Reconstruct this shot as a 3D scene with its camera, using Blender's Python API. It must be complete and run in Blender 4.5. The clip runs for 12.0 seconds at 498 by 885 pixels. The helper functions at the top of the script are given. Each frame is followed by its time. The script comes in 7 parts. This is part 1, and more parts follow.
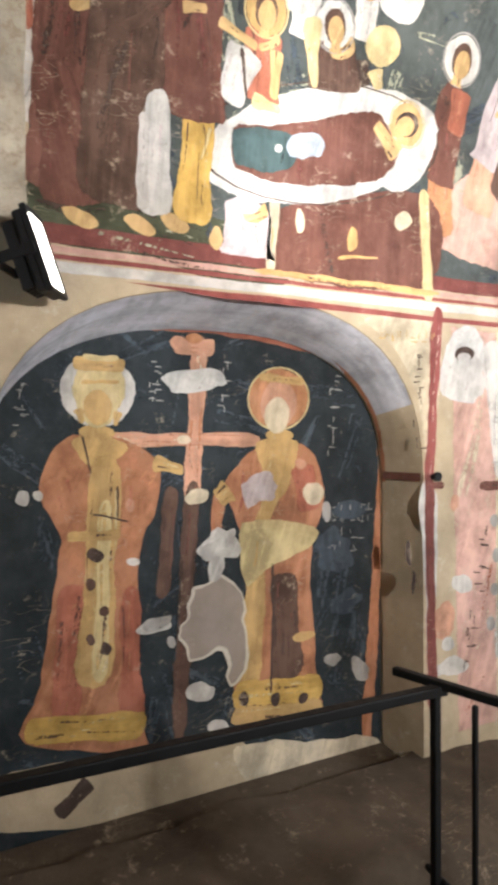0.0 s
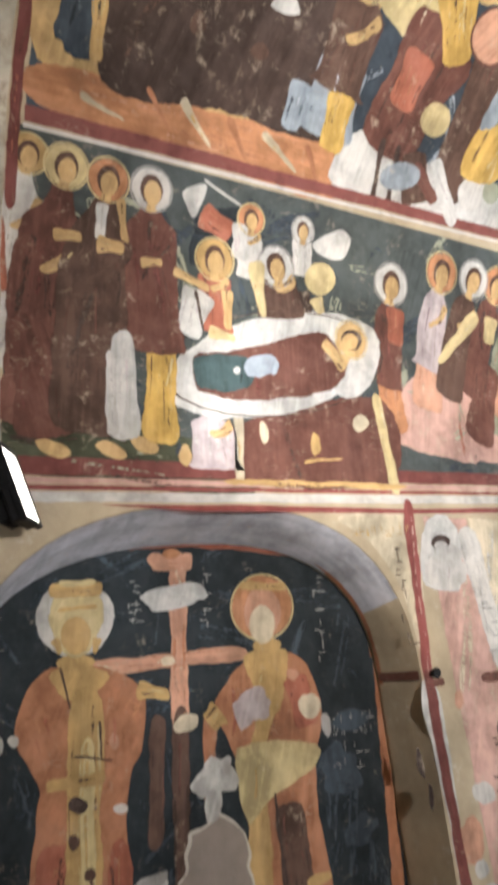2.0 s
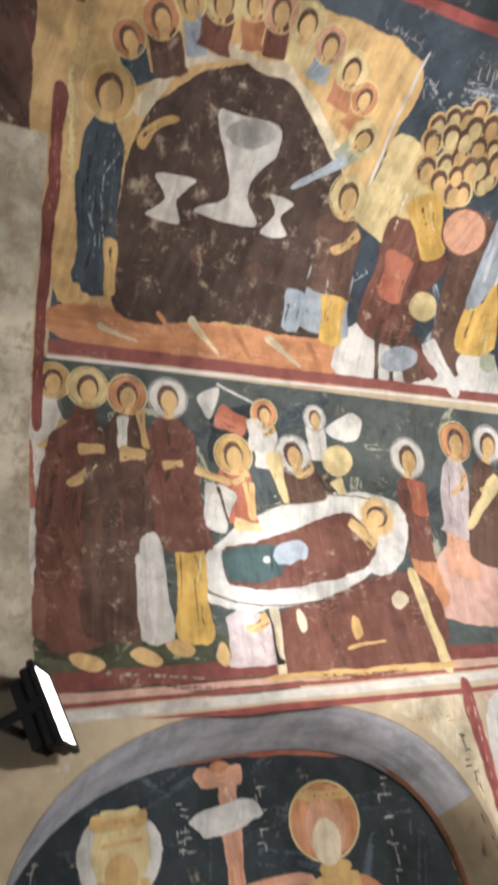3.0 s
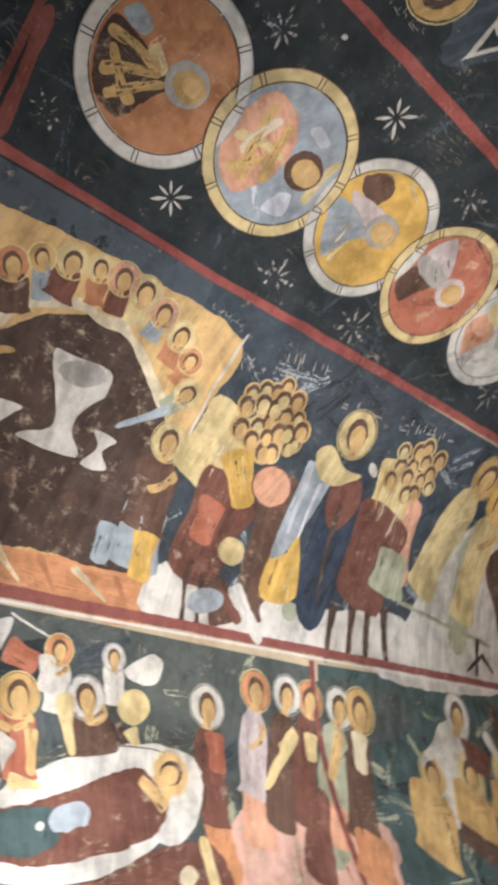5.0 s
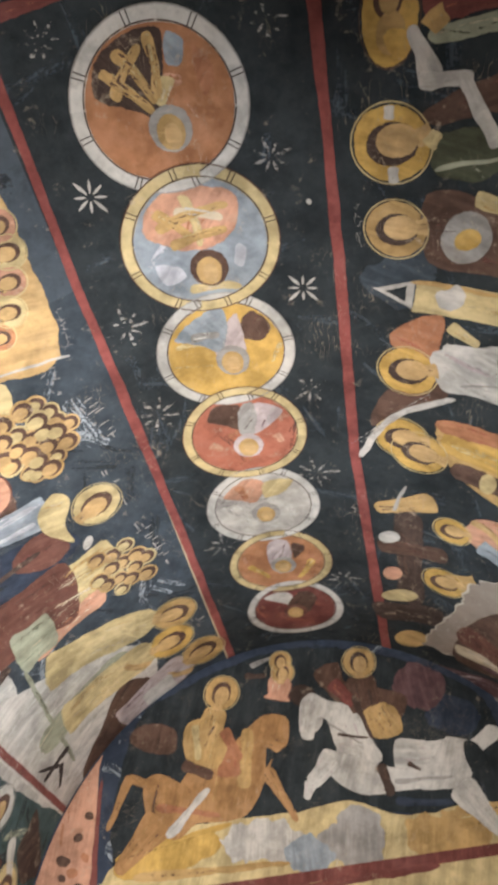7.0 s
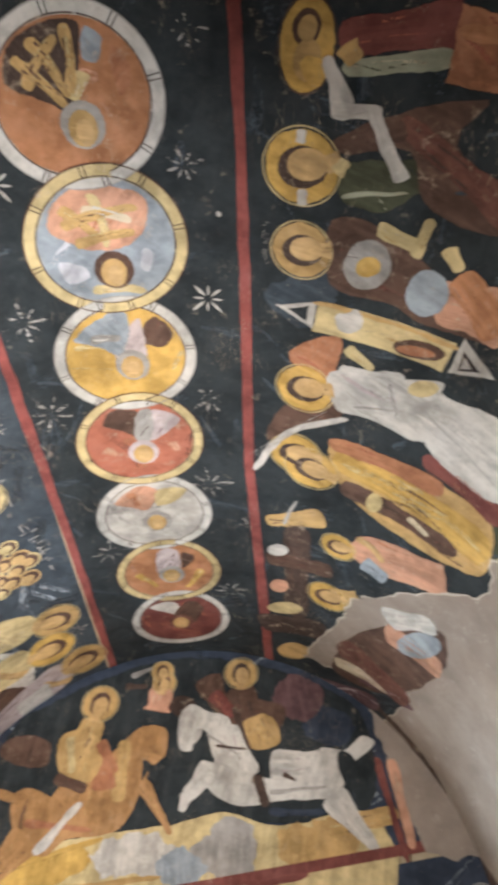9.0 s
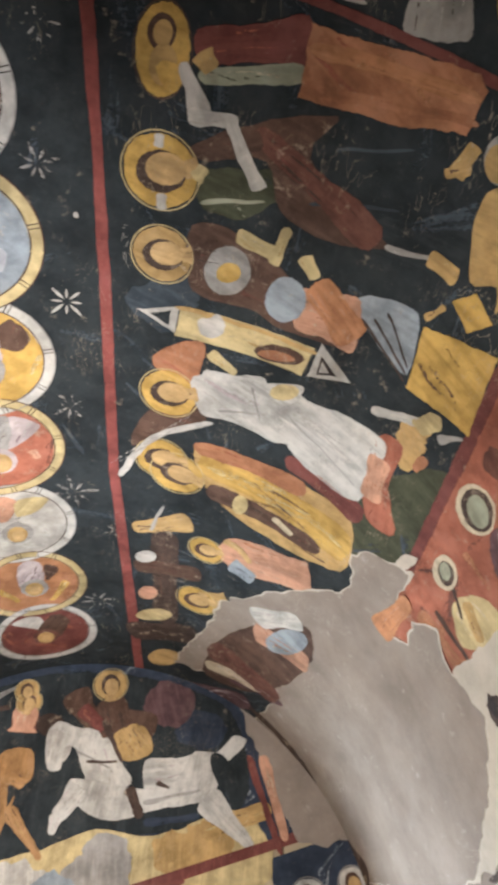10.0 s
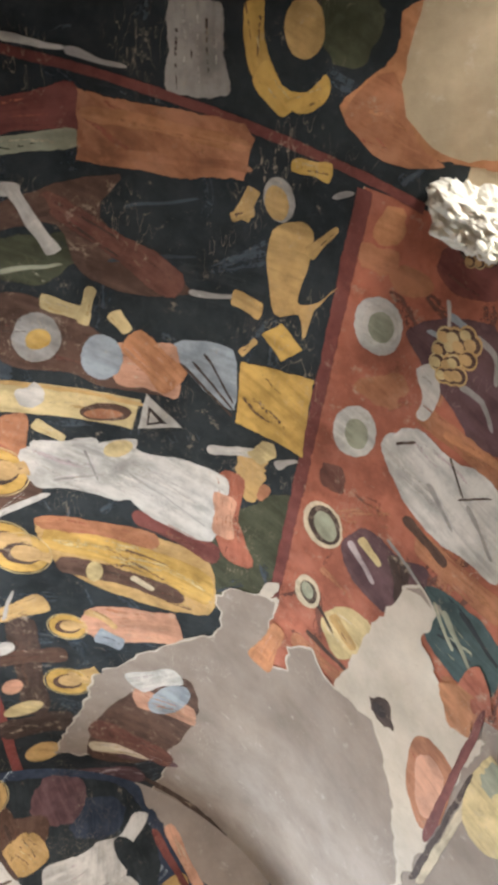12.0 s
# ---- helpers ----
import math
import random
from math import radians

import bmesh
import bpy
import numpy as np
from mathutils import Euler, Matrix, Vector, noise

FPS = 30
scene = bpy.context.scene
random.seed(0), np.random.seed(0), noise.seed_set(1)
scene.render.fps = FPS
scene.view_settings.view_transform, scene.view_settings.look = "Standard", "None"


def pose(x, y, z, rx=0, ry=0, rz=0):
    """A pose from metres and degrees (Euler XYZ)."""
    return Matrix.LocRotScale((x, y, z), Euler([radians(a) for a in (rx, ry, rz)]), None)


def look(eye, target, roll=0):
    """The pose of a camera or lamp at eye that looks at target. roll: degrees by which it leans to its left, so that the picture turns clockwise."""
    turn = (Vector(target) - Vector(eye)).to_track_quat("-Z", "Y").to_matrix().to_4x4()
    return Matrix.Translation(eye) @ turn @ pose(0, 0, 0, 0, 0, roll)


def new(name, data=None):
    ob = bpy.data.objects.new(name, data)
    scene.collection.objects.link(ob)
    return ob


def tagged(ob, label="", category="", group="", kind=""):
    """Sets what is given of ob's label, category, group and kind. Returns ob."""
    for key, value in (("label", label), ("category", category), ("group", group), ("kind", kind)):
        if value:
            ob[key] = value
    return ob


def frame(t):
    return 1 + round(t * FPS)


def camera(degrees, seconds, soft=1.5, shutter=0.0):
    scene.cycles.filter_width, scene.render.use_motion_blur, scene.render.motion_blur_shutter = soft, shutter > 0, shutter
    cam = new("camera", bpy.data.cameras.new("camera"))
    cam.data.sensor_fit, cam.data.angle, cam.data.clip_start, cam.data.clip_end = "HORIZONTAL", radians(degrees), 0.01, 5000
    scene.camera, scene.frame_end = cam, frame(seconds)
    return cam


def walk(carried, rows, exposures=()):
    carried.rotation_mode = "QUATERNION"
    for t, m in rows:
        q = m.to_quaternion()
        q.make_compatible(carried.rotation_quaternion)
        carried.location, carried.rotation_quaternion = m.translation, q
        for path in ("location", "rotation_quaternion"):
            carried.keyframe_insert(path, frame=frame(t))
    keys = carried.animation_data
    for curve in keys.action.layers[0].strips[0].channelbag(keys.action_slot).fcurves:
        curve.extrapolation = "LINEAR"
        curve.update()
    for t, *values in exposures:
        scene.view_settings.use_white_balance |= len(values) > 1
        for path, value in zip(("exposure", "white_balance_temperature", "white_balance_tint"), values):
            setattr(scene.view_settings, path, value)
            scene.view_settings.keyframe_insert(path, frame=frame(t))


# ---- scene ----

# ---------------------------------------------------------------- camera
EYE = (0.263, 0.0, 1.55)
cam = camera(39.33, 12.0, soft=4.2, shutter=0.4)
ROWS = [
    (0.0, *EYE, 88.52, 0.52, 61.34),
    (0.5, *EYE, 89.63, 1.10, 57.42),
    (1.0, *EYE, 95.85, 3.84, 59.11),
    (1.5, *EYE, 98.48, 3.95, 60.41),
    (2.0, *EYE, 105.48, 6.38, 60.17),
    (2.5, *EYE, 114.20, 6.98, 61.75),
    (2.7, *EYE, 117.14, 8.75, 63.08),
    (4.3, *EYE, 137.88, 17.88, 65.12),
    (4.5, *EYE, 137.53, 17.81, 61.22),
    (5.0, *EYE, 137.10, 17.15, 49.24),
    (5.5, *EYE, 134.37, 14.15, 38.88),
    (6.0, *EYE, 130.59, 12.24, 26.67),
    (6.5, *EYE, 132.66, 7.87, 14.78),
    (7.0, *EYE, 135.72, 5.18, 8.89),
    (7.2, *EYE, 136.48, 5.34, 8.44),
    (8.8, *EYE, 135.85, 6.88, 3.27),
    (9.0, *EYE, 135.48, 8.92, 0.45),
    (9.5, *EYE, 134.07, 13.81, -4.67),
    (10.0, *EYE, 134.22, 17.71, -6.56),
    (10.5, *EYE, 132.58, 21.11, -13.30),
    (11.0, *EYE, 132.35, 28.58, -10.29),
    (11.5, *EYE, 134.54, 31.45, -10.19),
    (12.0, *EYE, 137.51, 34.86, -7.89),
]
walk(cam, [(t, pose(x, y, z, rx, ry, rz)) for t, x, y, z, rx, ry, rz in ROWS],
     exposures=[(0.0, 0.28), (0.6, 0.0), (1.0, -0.22), (2.5, -0.25), (4.5, -0.3), (5.5, -0.15), (7.0, -0.03), (9.0, 0.15), (10.5, 0.36), (12.0, 0.4)])

# ---------------------------------------------------------------- light
world = bpy.data.worlds.new("sky")
world.use_nodes = True
scene.world = world
wn = world.node_tree.nodes
sky = wn.new("ShaderNodeTexSky")
sky.sky_type, sky.sun_disc, sky.sun_elevation, sky.sun_rotation = "NISHITA", False, radians(40), radians(200)
world.node_tree.links.new(sky.outputs[0], wn["Background"].inputs[0])
wn["Background"].inputs[1].default_value = 0.12


def area_lamp(name, eye, target, sx, sy, watts, colour, spread=180):
    data = bpy.data.lights.new(name, "AREA")
    data.spread = radians(spread)
    data.shape, data.size, data.size_y, data.energy, data.color = "RECTANGLE", sx, sy, watts, colour
    ob = new(name, data)
    ob.matrix_world = look(eye, target)
    return ob


# window light in the end wall, the floodlight over the niche, two floodlights added out of view; sky light by the
# assumed doorway behind
area_lamp("window_light", (0.62, 5.30, 1.90), (0.3, 0.0, 2.6), 1.0, 1.2, 85, (0.72, 0.86, 1.0))
area_lamp("floodlight_beam", (-1.60, 0.54, 2.10), (0.5, 4.6, 3.3), 0.16, 0.26, 54, (1.0, 0.98, 0.965), 112)
# added fill from an unseen lamp, brightens the left wall and vault
area_lamp("added_fill_beam", (1.66, 1.35, 1.95), (-1.75, 2.5, 2.85), 0.16, 0.26, 80, (1.0, 0.98, 0.985), 120)
# assumed lamp out of view, added to brighten the rock edge
area_lamp("assumed_rock_beam", (1.66, -0.48, 2.08), (1.62, 0.65, 2.62), 0.16, 0.26, 5.5, (1.0, 0.97, 0.93), 75)

# ---------------------------------------------------------------- materials
MATS = {}


def noise_node(nt, vec, scale, detail=5.0, rough=0.6):
    n = nt.nodes.new("ShaderNodeTexNoise")
    n.inputs["Scale"].default_value, n.inputs["Detail"].default_value, n.inputs["Roughness"].default_value = scale, detail, rough
    nt.links.new(vec, n.inputs["Vector"])
    return n.outputs["Fac"]


def ramp(nt, fac, lo, hi, a=0.0, b=1.0):
    n = nt.nodes.new("ShaderNodeMapRange")
    n.inputs["From Min"].default_value, n.inputs["From Max"].default_value = lo, hi
    n.inputs["To Min"].default_value, n.inputs["To Max"].default_value = a, b
    nt.links.new(fac, n.inputs["Value"])
    return n.outputs["Result"]


def mixed(nt, fac, a, b, mode="MIX"):
    n = nt.nodes.new("ShaderNodeMix")
    n.data_type, n.blend_type = "RGBA", mode
    for k, v in ((0, fac), (6, a), (7, b)):
        if hasattr(v, "is_linked"):
            nt.links.new(v, n.inputs[k])
        else:
            n.inputs[k].default_value = v if k == 0 else (*v, 1)
    return n.outputs[2]


PLASTER = (0.50, 0.41, 0.31)


HARD = ("pier_plaster", "bare_plaster", "lime_plaster", "rough_plaster", "pale_rock", "earth")


def fresco(name, rgb, wear=0.66, mottle=0.48, under=PLASTER, bump=0.25, rough=0.82, painted=True, cover=1.0):
    """Old paint on plaster: mottled pigment, brush marks along the stroke, scratches, flecks where the plaster shows, brushed-out rims."""
    m = bpy.data.materials.new(name)
    m.use_nodes = True
    nt = m.node_tree
    bsdf = nt.nodes["Principled BSDF"]
    co = nt.nodes.new("ShaderNodeTexCoord").outputs["Object"]
    big = noise_node(nt, co, 2.6, 6, 0.65)
    mid = noise_node(nt, co, 19.0, 7, 0.72)
    fine = noise_node(nt, co, 75.0, 4, 0.7)
    dark = tuple(c * (1 - mottle) for c in rgb)
    light = tuple(min(0.9, c * (1 + 0.6 * mottle) + 0.03 * mottle) for c in rgb)
    deep = tuple(c * 0.45 for c in rgb)
    pale = tuple(min(0.85, c * 1.35 + 0.03) for c in rgb)
    mist = tuple(min(0.85, c * 1.1 + k * min(1.0, 0.22 + 3 * sum(rgb) / 3)) for c, k in zip(rgb, (0.05, 0.055, 0.058)))
    k = 1.0 if painted else 0.3
    col = mixed(nt, ramp(nt, big, 0.33, 0.67), dark, light)
    if painted:
        gr = nt.nodes.new("ShaderNodeAttribute")
        gr.attribute_name = "grain"
        maps = []
        for sc in ((15.0, 1.8, 1.0), (48.0, 4.0, 1.0)):
            mp = nt.nodes.new("ShaderNodeMapping")
            mp.inputs["Scale"].default_value = sc
            nt.links.new(gr.outputs["Vector"], mp.inputs["Vector"])
            maps.append(mp.outputs[0])
        fold = noise_node(nt, maps[0], 1.0, 3, 0.55)
        hair = noise_node(nt, maps[1], 1.0, 3, 0.6)
        col = mixed(nt, ramp(nt, fold, 0.26, 0.50, 0.6, 0.0), col, deep)
        col = mixed(nt, ramp(nt, fold, 0.52, 0.76, 0.0, 0.65), col, pale)
        col = mixed(nt, ramp(nt, hair, 0.54, 0.70, 0.0, 0.34), col, pale)
        col = mixed(nt, ramp(nt, hair, 0.30, 0.44, 0.34, 0.0), col, deep)
    col = mixed(nt, ramp(nt, mid, 0.50, 0.72, 0.0, 0.5 * k), col, dark)
    col = mixed(nt, ramp(nt, mid, 0.28, 0.46, 0.45 * k, 0.0), col, pale)
    blot = noise_node(nt, co, 6.5, 5, 0.6)
    col = mixed(nt, ramp(nt, blot, 0.50, 0.70, 0.0, 0.55 * k), col, mist)
    col = mixed(nt, ramp(nt, blot, 0.30, 0.48, 0.60 * k, 0.0), col, deep)
    flake = noise_node(nt, co, 11.0, 10, 0.80)
    col = mixed(nt, ramp(nt, flake, wear - 0.09, wear + 0.02, 0.0, 0.75), col, under)
    # scratches: thin ridges of a stretched noise
    sm = nt.nodes.new("ShaderNodeMapping")
    sm.inputs["Scale"].default_value, sm.inputs["Rotation"].default_value = (9.0, 2.5, 9.0), (0.4, 0.9, 0.3)
    nt.links.new(co, sm.inputs["Vector"])
    ridge = nt.nodes.new("ShaderNodeMath")
    ridge.operation = "PINGPONG"
    ridge.inputs[1].default_value = 0.06
    nt.links.new(noise_node(nt, sm.outputs[0], 1.6, 3, 0.5), ridge.inputs[0])
    where = ramp(nt, noise_node(nt, co, 3.7, 2, 0.5), 0.55, 0.65)
    rub = nt.nodes.new("ShaderNodeMath")
    rub.operation = "MULTIPLY"
    nt.links.new(ramp(nt, ridge.outputs[0], 0.0, 0.005, 0.6, 0.0), rub.inputs[0])
    nt.links.new(where, rub.inputs[1])
    col = mixed(nt, rub.outputs[0], col, under)
    # age: a brownish grime over everything, in broad stains
    stain = noise_node(nt, co, 1.1, 5, 0.6)
    col = mixed(nt, ramp(nt, stain, 0.36, 0.66, 0.55, 0.0), col, (0.74, 0.68, 0.60), "MULTIPLY")
    nt.links.new(col, bsdf.inputs["Base Color"])
    bsdf.inputs["Roughness"].default_value = rough
    bsdf.inputs["Specular IOR Level"].default_value = 0.25
    b = nt.nodes.new("ShaderNodeBump")
    b.inputs["Strength"].default_value, b.inputs["Distance"].default_value = bump, 0.006
    nt.links.new(mixed(nt, 0.5, mid, fine), b.inputs["Height"])
    nt.links.new(b.outputs[0], bsdf.inputs["Normal"])
    if painted:
        fe = nt.nodes.new("ShaderNodeAttribute")
        fe.attribute_name = "feather"
        s = nt.nodes.new("ShaderNodeMath")
        s.operation = "ADD"
        nt.links.new(fe.outputs["Fac"], s.inputs[0])
        nt.links.new(ramp(nt, mid, 0.3, 0.7, -0.26, 0.26), s.inputs[1])
        clear = nt.nodes.new("ShaderNodeBsdfTransparent")
        mx = nt.nodes.new("ShaderNodeMixShader")
        mask = ramp(nt, s.outputs[0], 0.36, 0.42)
        if cover < 1:                            # a dry brush: streaks of paint with gaps between them
            dry = nt.nodes.new("ShaderNodeMath")
            dry.operation = "MULTIPLY"
            nt.links.new(mask, dry.inputs[0])
            nt.links.new(ramp(nt, mixed(nt, 0.45, hair, fine), 0.57 - 0.2 * cover, 0.60 - 0.2 * cover), dry.inputs[1])
            mask = dry.outputs[0]
        nt.links.new(mask, mx.inputs[0])
        nt.links.new(clear.outputs[0], mx.inputs[1])
        nt.links.new(bsdf.outputs[0], mx.inputs[2])
        nt.links.new(mx.outputs[0], nt.nodes["Material Output"].inputs["Surface"])
    MATS[name] = m
    return m


for nm, rgb, wear in (
        ("night", (0.0155, 0.0215, 0.025), 0.69), ("slate", (0.043, 0.058, 0.074), 0.68), ("blue", (0.026, 0.038, 0.065), 0.72),
        ("teal", (0.05, 0.085, 0.085), 0.70), ("green", (0.055, 0.06, 0.03), 0.70),
        ("red", (0.25, 0.062, 0.052), 0.70), ("darkred", (0.18, 0.050, 0.040), 0.68), ("maroon", (0.145, 0.055, 0.037), 0.67),
        ("brown", (0.10, 0.052, 0.034), 0.66), ("umber", (0.062, 0.036, 0.026), 0.64), ("rust", (0.40, 0.17, 0.085), 0.68),
        ("orange", (0.48, 0.215, 0.10), 0.68), ("tawny", (0.40, 0.215, 0.085), 0.68), ("terracotta", (0.37, 0.12, 0.07), 0.66), ("salmon", (0.55, 0.29, 0.19), 0.66),
        ("pink", (0.55, 0.33, 0.27), 0.63), ("ochre", (0.50, 0.32, 0.125), 0.68), ("gold", (0.56, 0.35, 0.09), 0.70),
        ("straw", (0.57, 0.45, 0.23), 0.68), ("flesh", (0.55, 0.36, 0.16), 0.70), ("cream", (0.58, 0.49, 0.35), 0.68),
        ("white", (0.54, 0.52, 0.485), 0.74), ("chalk", (0.54, 0.51, 0.47), 0.72), ("grey", (0.34, 0.32, 0.30), 0.68),
        ("steel", (0.30, 0.34, 0.38), 0.68), ("sky_blue", (0.50, 0.50, 0.54), 0.68), ("lilac", (0.48, 0.40, 0.40), 0.68),
        ("sage", (0.32, 0.33, 0.24), 0.68), ("violet", (0.12, 0.06, 0.065), 0.70), ("verdigris", (0.066, 0.078, 0.074), 0.68), ("ink", (0.035, 0.022, 0.018), 0.80)):
    fresco(nm, rgb, wear)
    fresco(nm + "_glaze", rgb, wear, cover=0.36)
fresco("bare_plaster", (0.30, 0.248, 0.21), 0.68, 0.20, (0.56, 0.51, 0.46), 0.7, 0.9, painted=False)
fresco("lime_plaster", (0.56, 0.50, 0.42), 0.68, 0.2, (0.40, 0.33, 0.26), 0.7, 0.9, painted=False)
fresco("rough_plaster", (0.46, 0.37, 0.25), 0.66, 0.3, (0.60, 0.54, 0.44), 0.8, 0.92, painted=False)
fresco("pale_rock", (0.82, 0.78, 0.70), 0.70, 0.25, (0.45, 0.36, 0.25), 1.0, 0.95, painted=False)
fresco("pier_plaster", (0.46, 0.40, 0.31), 0.58, 0.6, (0.25, 0.19, 0.13), 1.0, 0.95, painted=False)
fresco("earth", (0.085, 0.062, 0.041), 0.66, 0.45, (0.34, 0.27, 0.19), 1.0, 0.95, painted=False)


def plain(name, rgb, rough=0.5, metal=0.0, emit=0.0, emit_rgb=(1, 1, 1)):
    m = bpy.data.materials.new(name)
    m.use_nodes = True
    nt = m.node_tree
    b = nt.nodes["Principled BSDF"]
    co = nt.nodes.new("ShaderNodeTexCoord").outputs["Object"]
    n = noise_node(nt, co, 40.0, 5, 0.65)
    nt.links.new(mixed(nt, ramp(nt, n, 0.35, 0.7), tuple(c * 0.75 for c in rgb), tuple(min(1, c * 1.2 + 0.004) for c in rgb)), b.inputs["Base Color"])
    nt.links.new(ramp(nt, n, 0.3, 0.7, max(0.02, rough - 0.1), min(1, rough + 0.15)), b.inputs["Roughness"])
    b.inputs["Metallic"].default_value, b.inputs["Specular IOR Level"].default_value = metal, 0.2
    if emit:
        b.inputs["Emission Color"].default_value, b.inputs["Emission Strength"].default_value = (*emit_rgb, 1), emit
    MATS[name] = m
    return m


plain("black_steel", (0.004, 0.0037, 0.0037), 0.6)
plain("black_housing", (0.012, 0.012, 0.013), 0.5)
plain("daylight", (0.9, 0.95, 1.0), 0.5, 0.0, 2.2, (0.90, 0.95, 1.0))
plain("lamp_glass", (0.9, 0.9, 0.88), 0.2, 0.0, 9.0, (1.0, 0.95, 0.86))

# ---------------------------------------------------------------- the surfaces that carry paint
R, W, ZS, YE = 1.8875, 1.8875, 2.462, 5.0      # vault radius, half width, springing height, end wall
QUARTER = R * math.pi / 2
GRID = 0.08
LAYER = 0.0004
NB = W + 0.25                                    # back plane of the wall niches


def nave(a, b, up):
    """a: metres along the nave; b: metres round the vault from its crown, and on down the walls; up: off the plaster."""
    off = up * LAYER
    k = math.floor(b / GRID)
    p, q, t = section(k * GRID, off), section((k + 1) * GRID, off), b / GRID - k
    return (p[0] + (q[0] - p[0]) * t, a, p[1] + (q[1] - p[1]) * t)


def section(b, off):
    """The room's cross section: across and up."""
    if abs(b) <= QUARTER:
        r = R - off
        return (r * math.sin(b / R), ZS + r * math.cos(b / R))
    return (math.copysign(W - off, b), ZS - (abs(b) - QUARTER))


def end(a, b, up):
    return (a, YE - up * LAYER, b)


def niche(a, b, up):
    return (-NB + up * LAYER, a, b)


def smooth(pts, n=5):
    """A closed, rounded outline through a few corners."""
    out = []
    k = len(pts)
    for i in range(k):
        p0, p1, p2, p3 = (Vector(pts[(i + j - 1) % k]) for j in range(4))
        for j in range(n):
            t = j / n
            out.append(tuple(0.5 * (2 * p1 + (p2 - p0) * t + (2 * p0 - 5 * p1 + 4 * p2 - p3) * t * t + (3 * p1 - p0 - 3 * p2 + p3) * t ** 3)))
    return out


def rugged(pts, amount, step=0.03):
    """The outline with its edges wandering by hand's error or by breaks in the plaster."""
    out = []
    k = len(pts)
    for i in range(k):
        p, q = Vector(pts[i]), Vector(pts[(i + 1) % k])
        n = max(1, min(40, int((q - p).length / step)))
        for j in range(n):
            c = p.lerp(q, j / n)
            v = Vector((c[0] * 9, c[1] * 9, 3.1))
            w = Vector((c[0] * 31, c[1] * 31, 8.7))
            out.append((c[0] + amount * (noise.noise(v) + 0.5 * noise.noise(w)), c[1] + amount * (noise.noise(v + Vector((7, 3, 1))) + 0.5 * noise.noise(w + Vector((2, 5, 9))))))
    return out


class Sheet:
    """Collects painted shapes on one surface into one mesh."""
    count = 0

    def __init__(self, surface):
        self.surface, self.verts, self.index, self.faces, self.slots, self.mats = surface, [], {}, [], [], []
        self.grain, self.feather = [], []

    def vert(self, a, b, up, flow, fade):
        key = (round(a, 4), round(b, 4), round(up, 3))
        if key not in self.index:
            self.index[key] = len(self.verts)
            self.verts.append(self.surface(a, b, up))
            dx, dy = flow
            self.grain.append((-dy * a + dx * b, dx * a + dy * b, up * 7.3))
            self.feather.append(fade)
        return self.index[key]

    def add(self, pts, up, mat, holes=(), flow=None, soft=True, dabs=True):
        """Fills an outline. flow: the way that the brush went; soft: a brushed-out rim."""
        Sheet.count += 1
        up = up + (Sheet.count % 31) / 64 if up else 0
        if flow is None:
            t = 1.35 + 0.5 * noise.noise(Vector((pts[0][0] * 3, pts[0][1] * 3, 5)))
            flow = (math.cos(t), math.sin(t))
        if mat not in self.mats:
            self.mats.append(mat)
        area = sum(p[0] * q[1] - q[0] * p[1] for p, q in zip(pts, pts[1:] + pts[:1])) / 2
        if area < 0:
            pts = pts[::-1]
        inner = self.inset(pts, min(0.022, 0.11 * abs(area) ** 0.5)) if soft and up and not holes and len(pts) > 7 and mat not in HARD else None
        if inner:
            k = len(pts)
            for i in range(k):
                j = (i + 1) % k
                quad = [(pts[i], 0.0), (pts[j], 0.0), (inner[j], 1.0), (inner[i], 1.0)]
                self.fill([quad[0], quad[1], quad[2]], up, mat, flow)
                self.fill([quad[0], quad[2], quad[3]], up, mat, flow)
            pts = inner
        loops = [[Vector((x, y, 0)) for x, y in loop] for loop in (pts, *holes)]
        flat = [p for loop in loops for p in loop]
        for tri in tessellate(loops):
            self.fill([((flat[i][0], flat[i][1]), 1.0) for i in tri], up, mat, flow)
        if dabs and mat in SHADE and abs(area) > 0.003:
            self.dab(pts, abs(area), up, mat, flow)
        return self

    def dab(self, pts, area, up, mat, flow):
        """Thin glazes of darker and lighter colour, loosely along the brush, over a shape."""
        wash = flow == (0.0, 0.0)
        lo = [min(p[i] for p in pts) for i in (0, 1)]
        hi = [max(p[i] for p in pts) for i in (0, 1)]
        n = min(120, int(area / 0.03)) if wash else min(8, 2 + int(area / 0.006))
        for i in range(n):
            c = (random.uniform(lo[0], hi[0]), random.uniform(lo[1], hi[1]))
            if not inside(c, pts):
                continue
            t = random.uniform(0, 6.3) if wash else math.atan2(flow[1], flow[0]) + random.uniform(-0.3, 0.3)
            length = random.uniform(0.05, 0.16) if wash else random.uniform(0.12, 0.36) * area ** 0.5
            w = length * (random.uniform(0.3, 0.8) if wash else random.uniform(0.12, 0.3))
            d = Vector((math.cos(t), math.sin(t))) * length
            p, q = (c[0] - d.x, c[1] - d.y), (c[0] + d.x, c[1] + d.y)
            e = d * (0.7 * w / length)
            if not all(inside(v, pts) for v in (p, q, (c[0] - e.y, c[1] + e.x), (c[0] + e.y, c[1] - e.x))):
                continue
            self.add(rugged(smooth(stroke(p, q, w, w * random.uniform(0.3, 1), random.uniform(-0.1, 0.1)), 3), 0.01, 0.03), up + 0.45,
                     random.choice(SHADE[mat]) + "_glaze", (), (d.x / length, d.y / length), True, False)

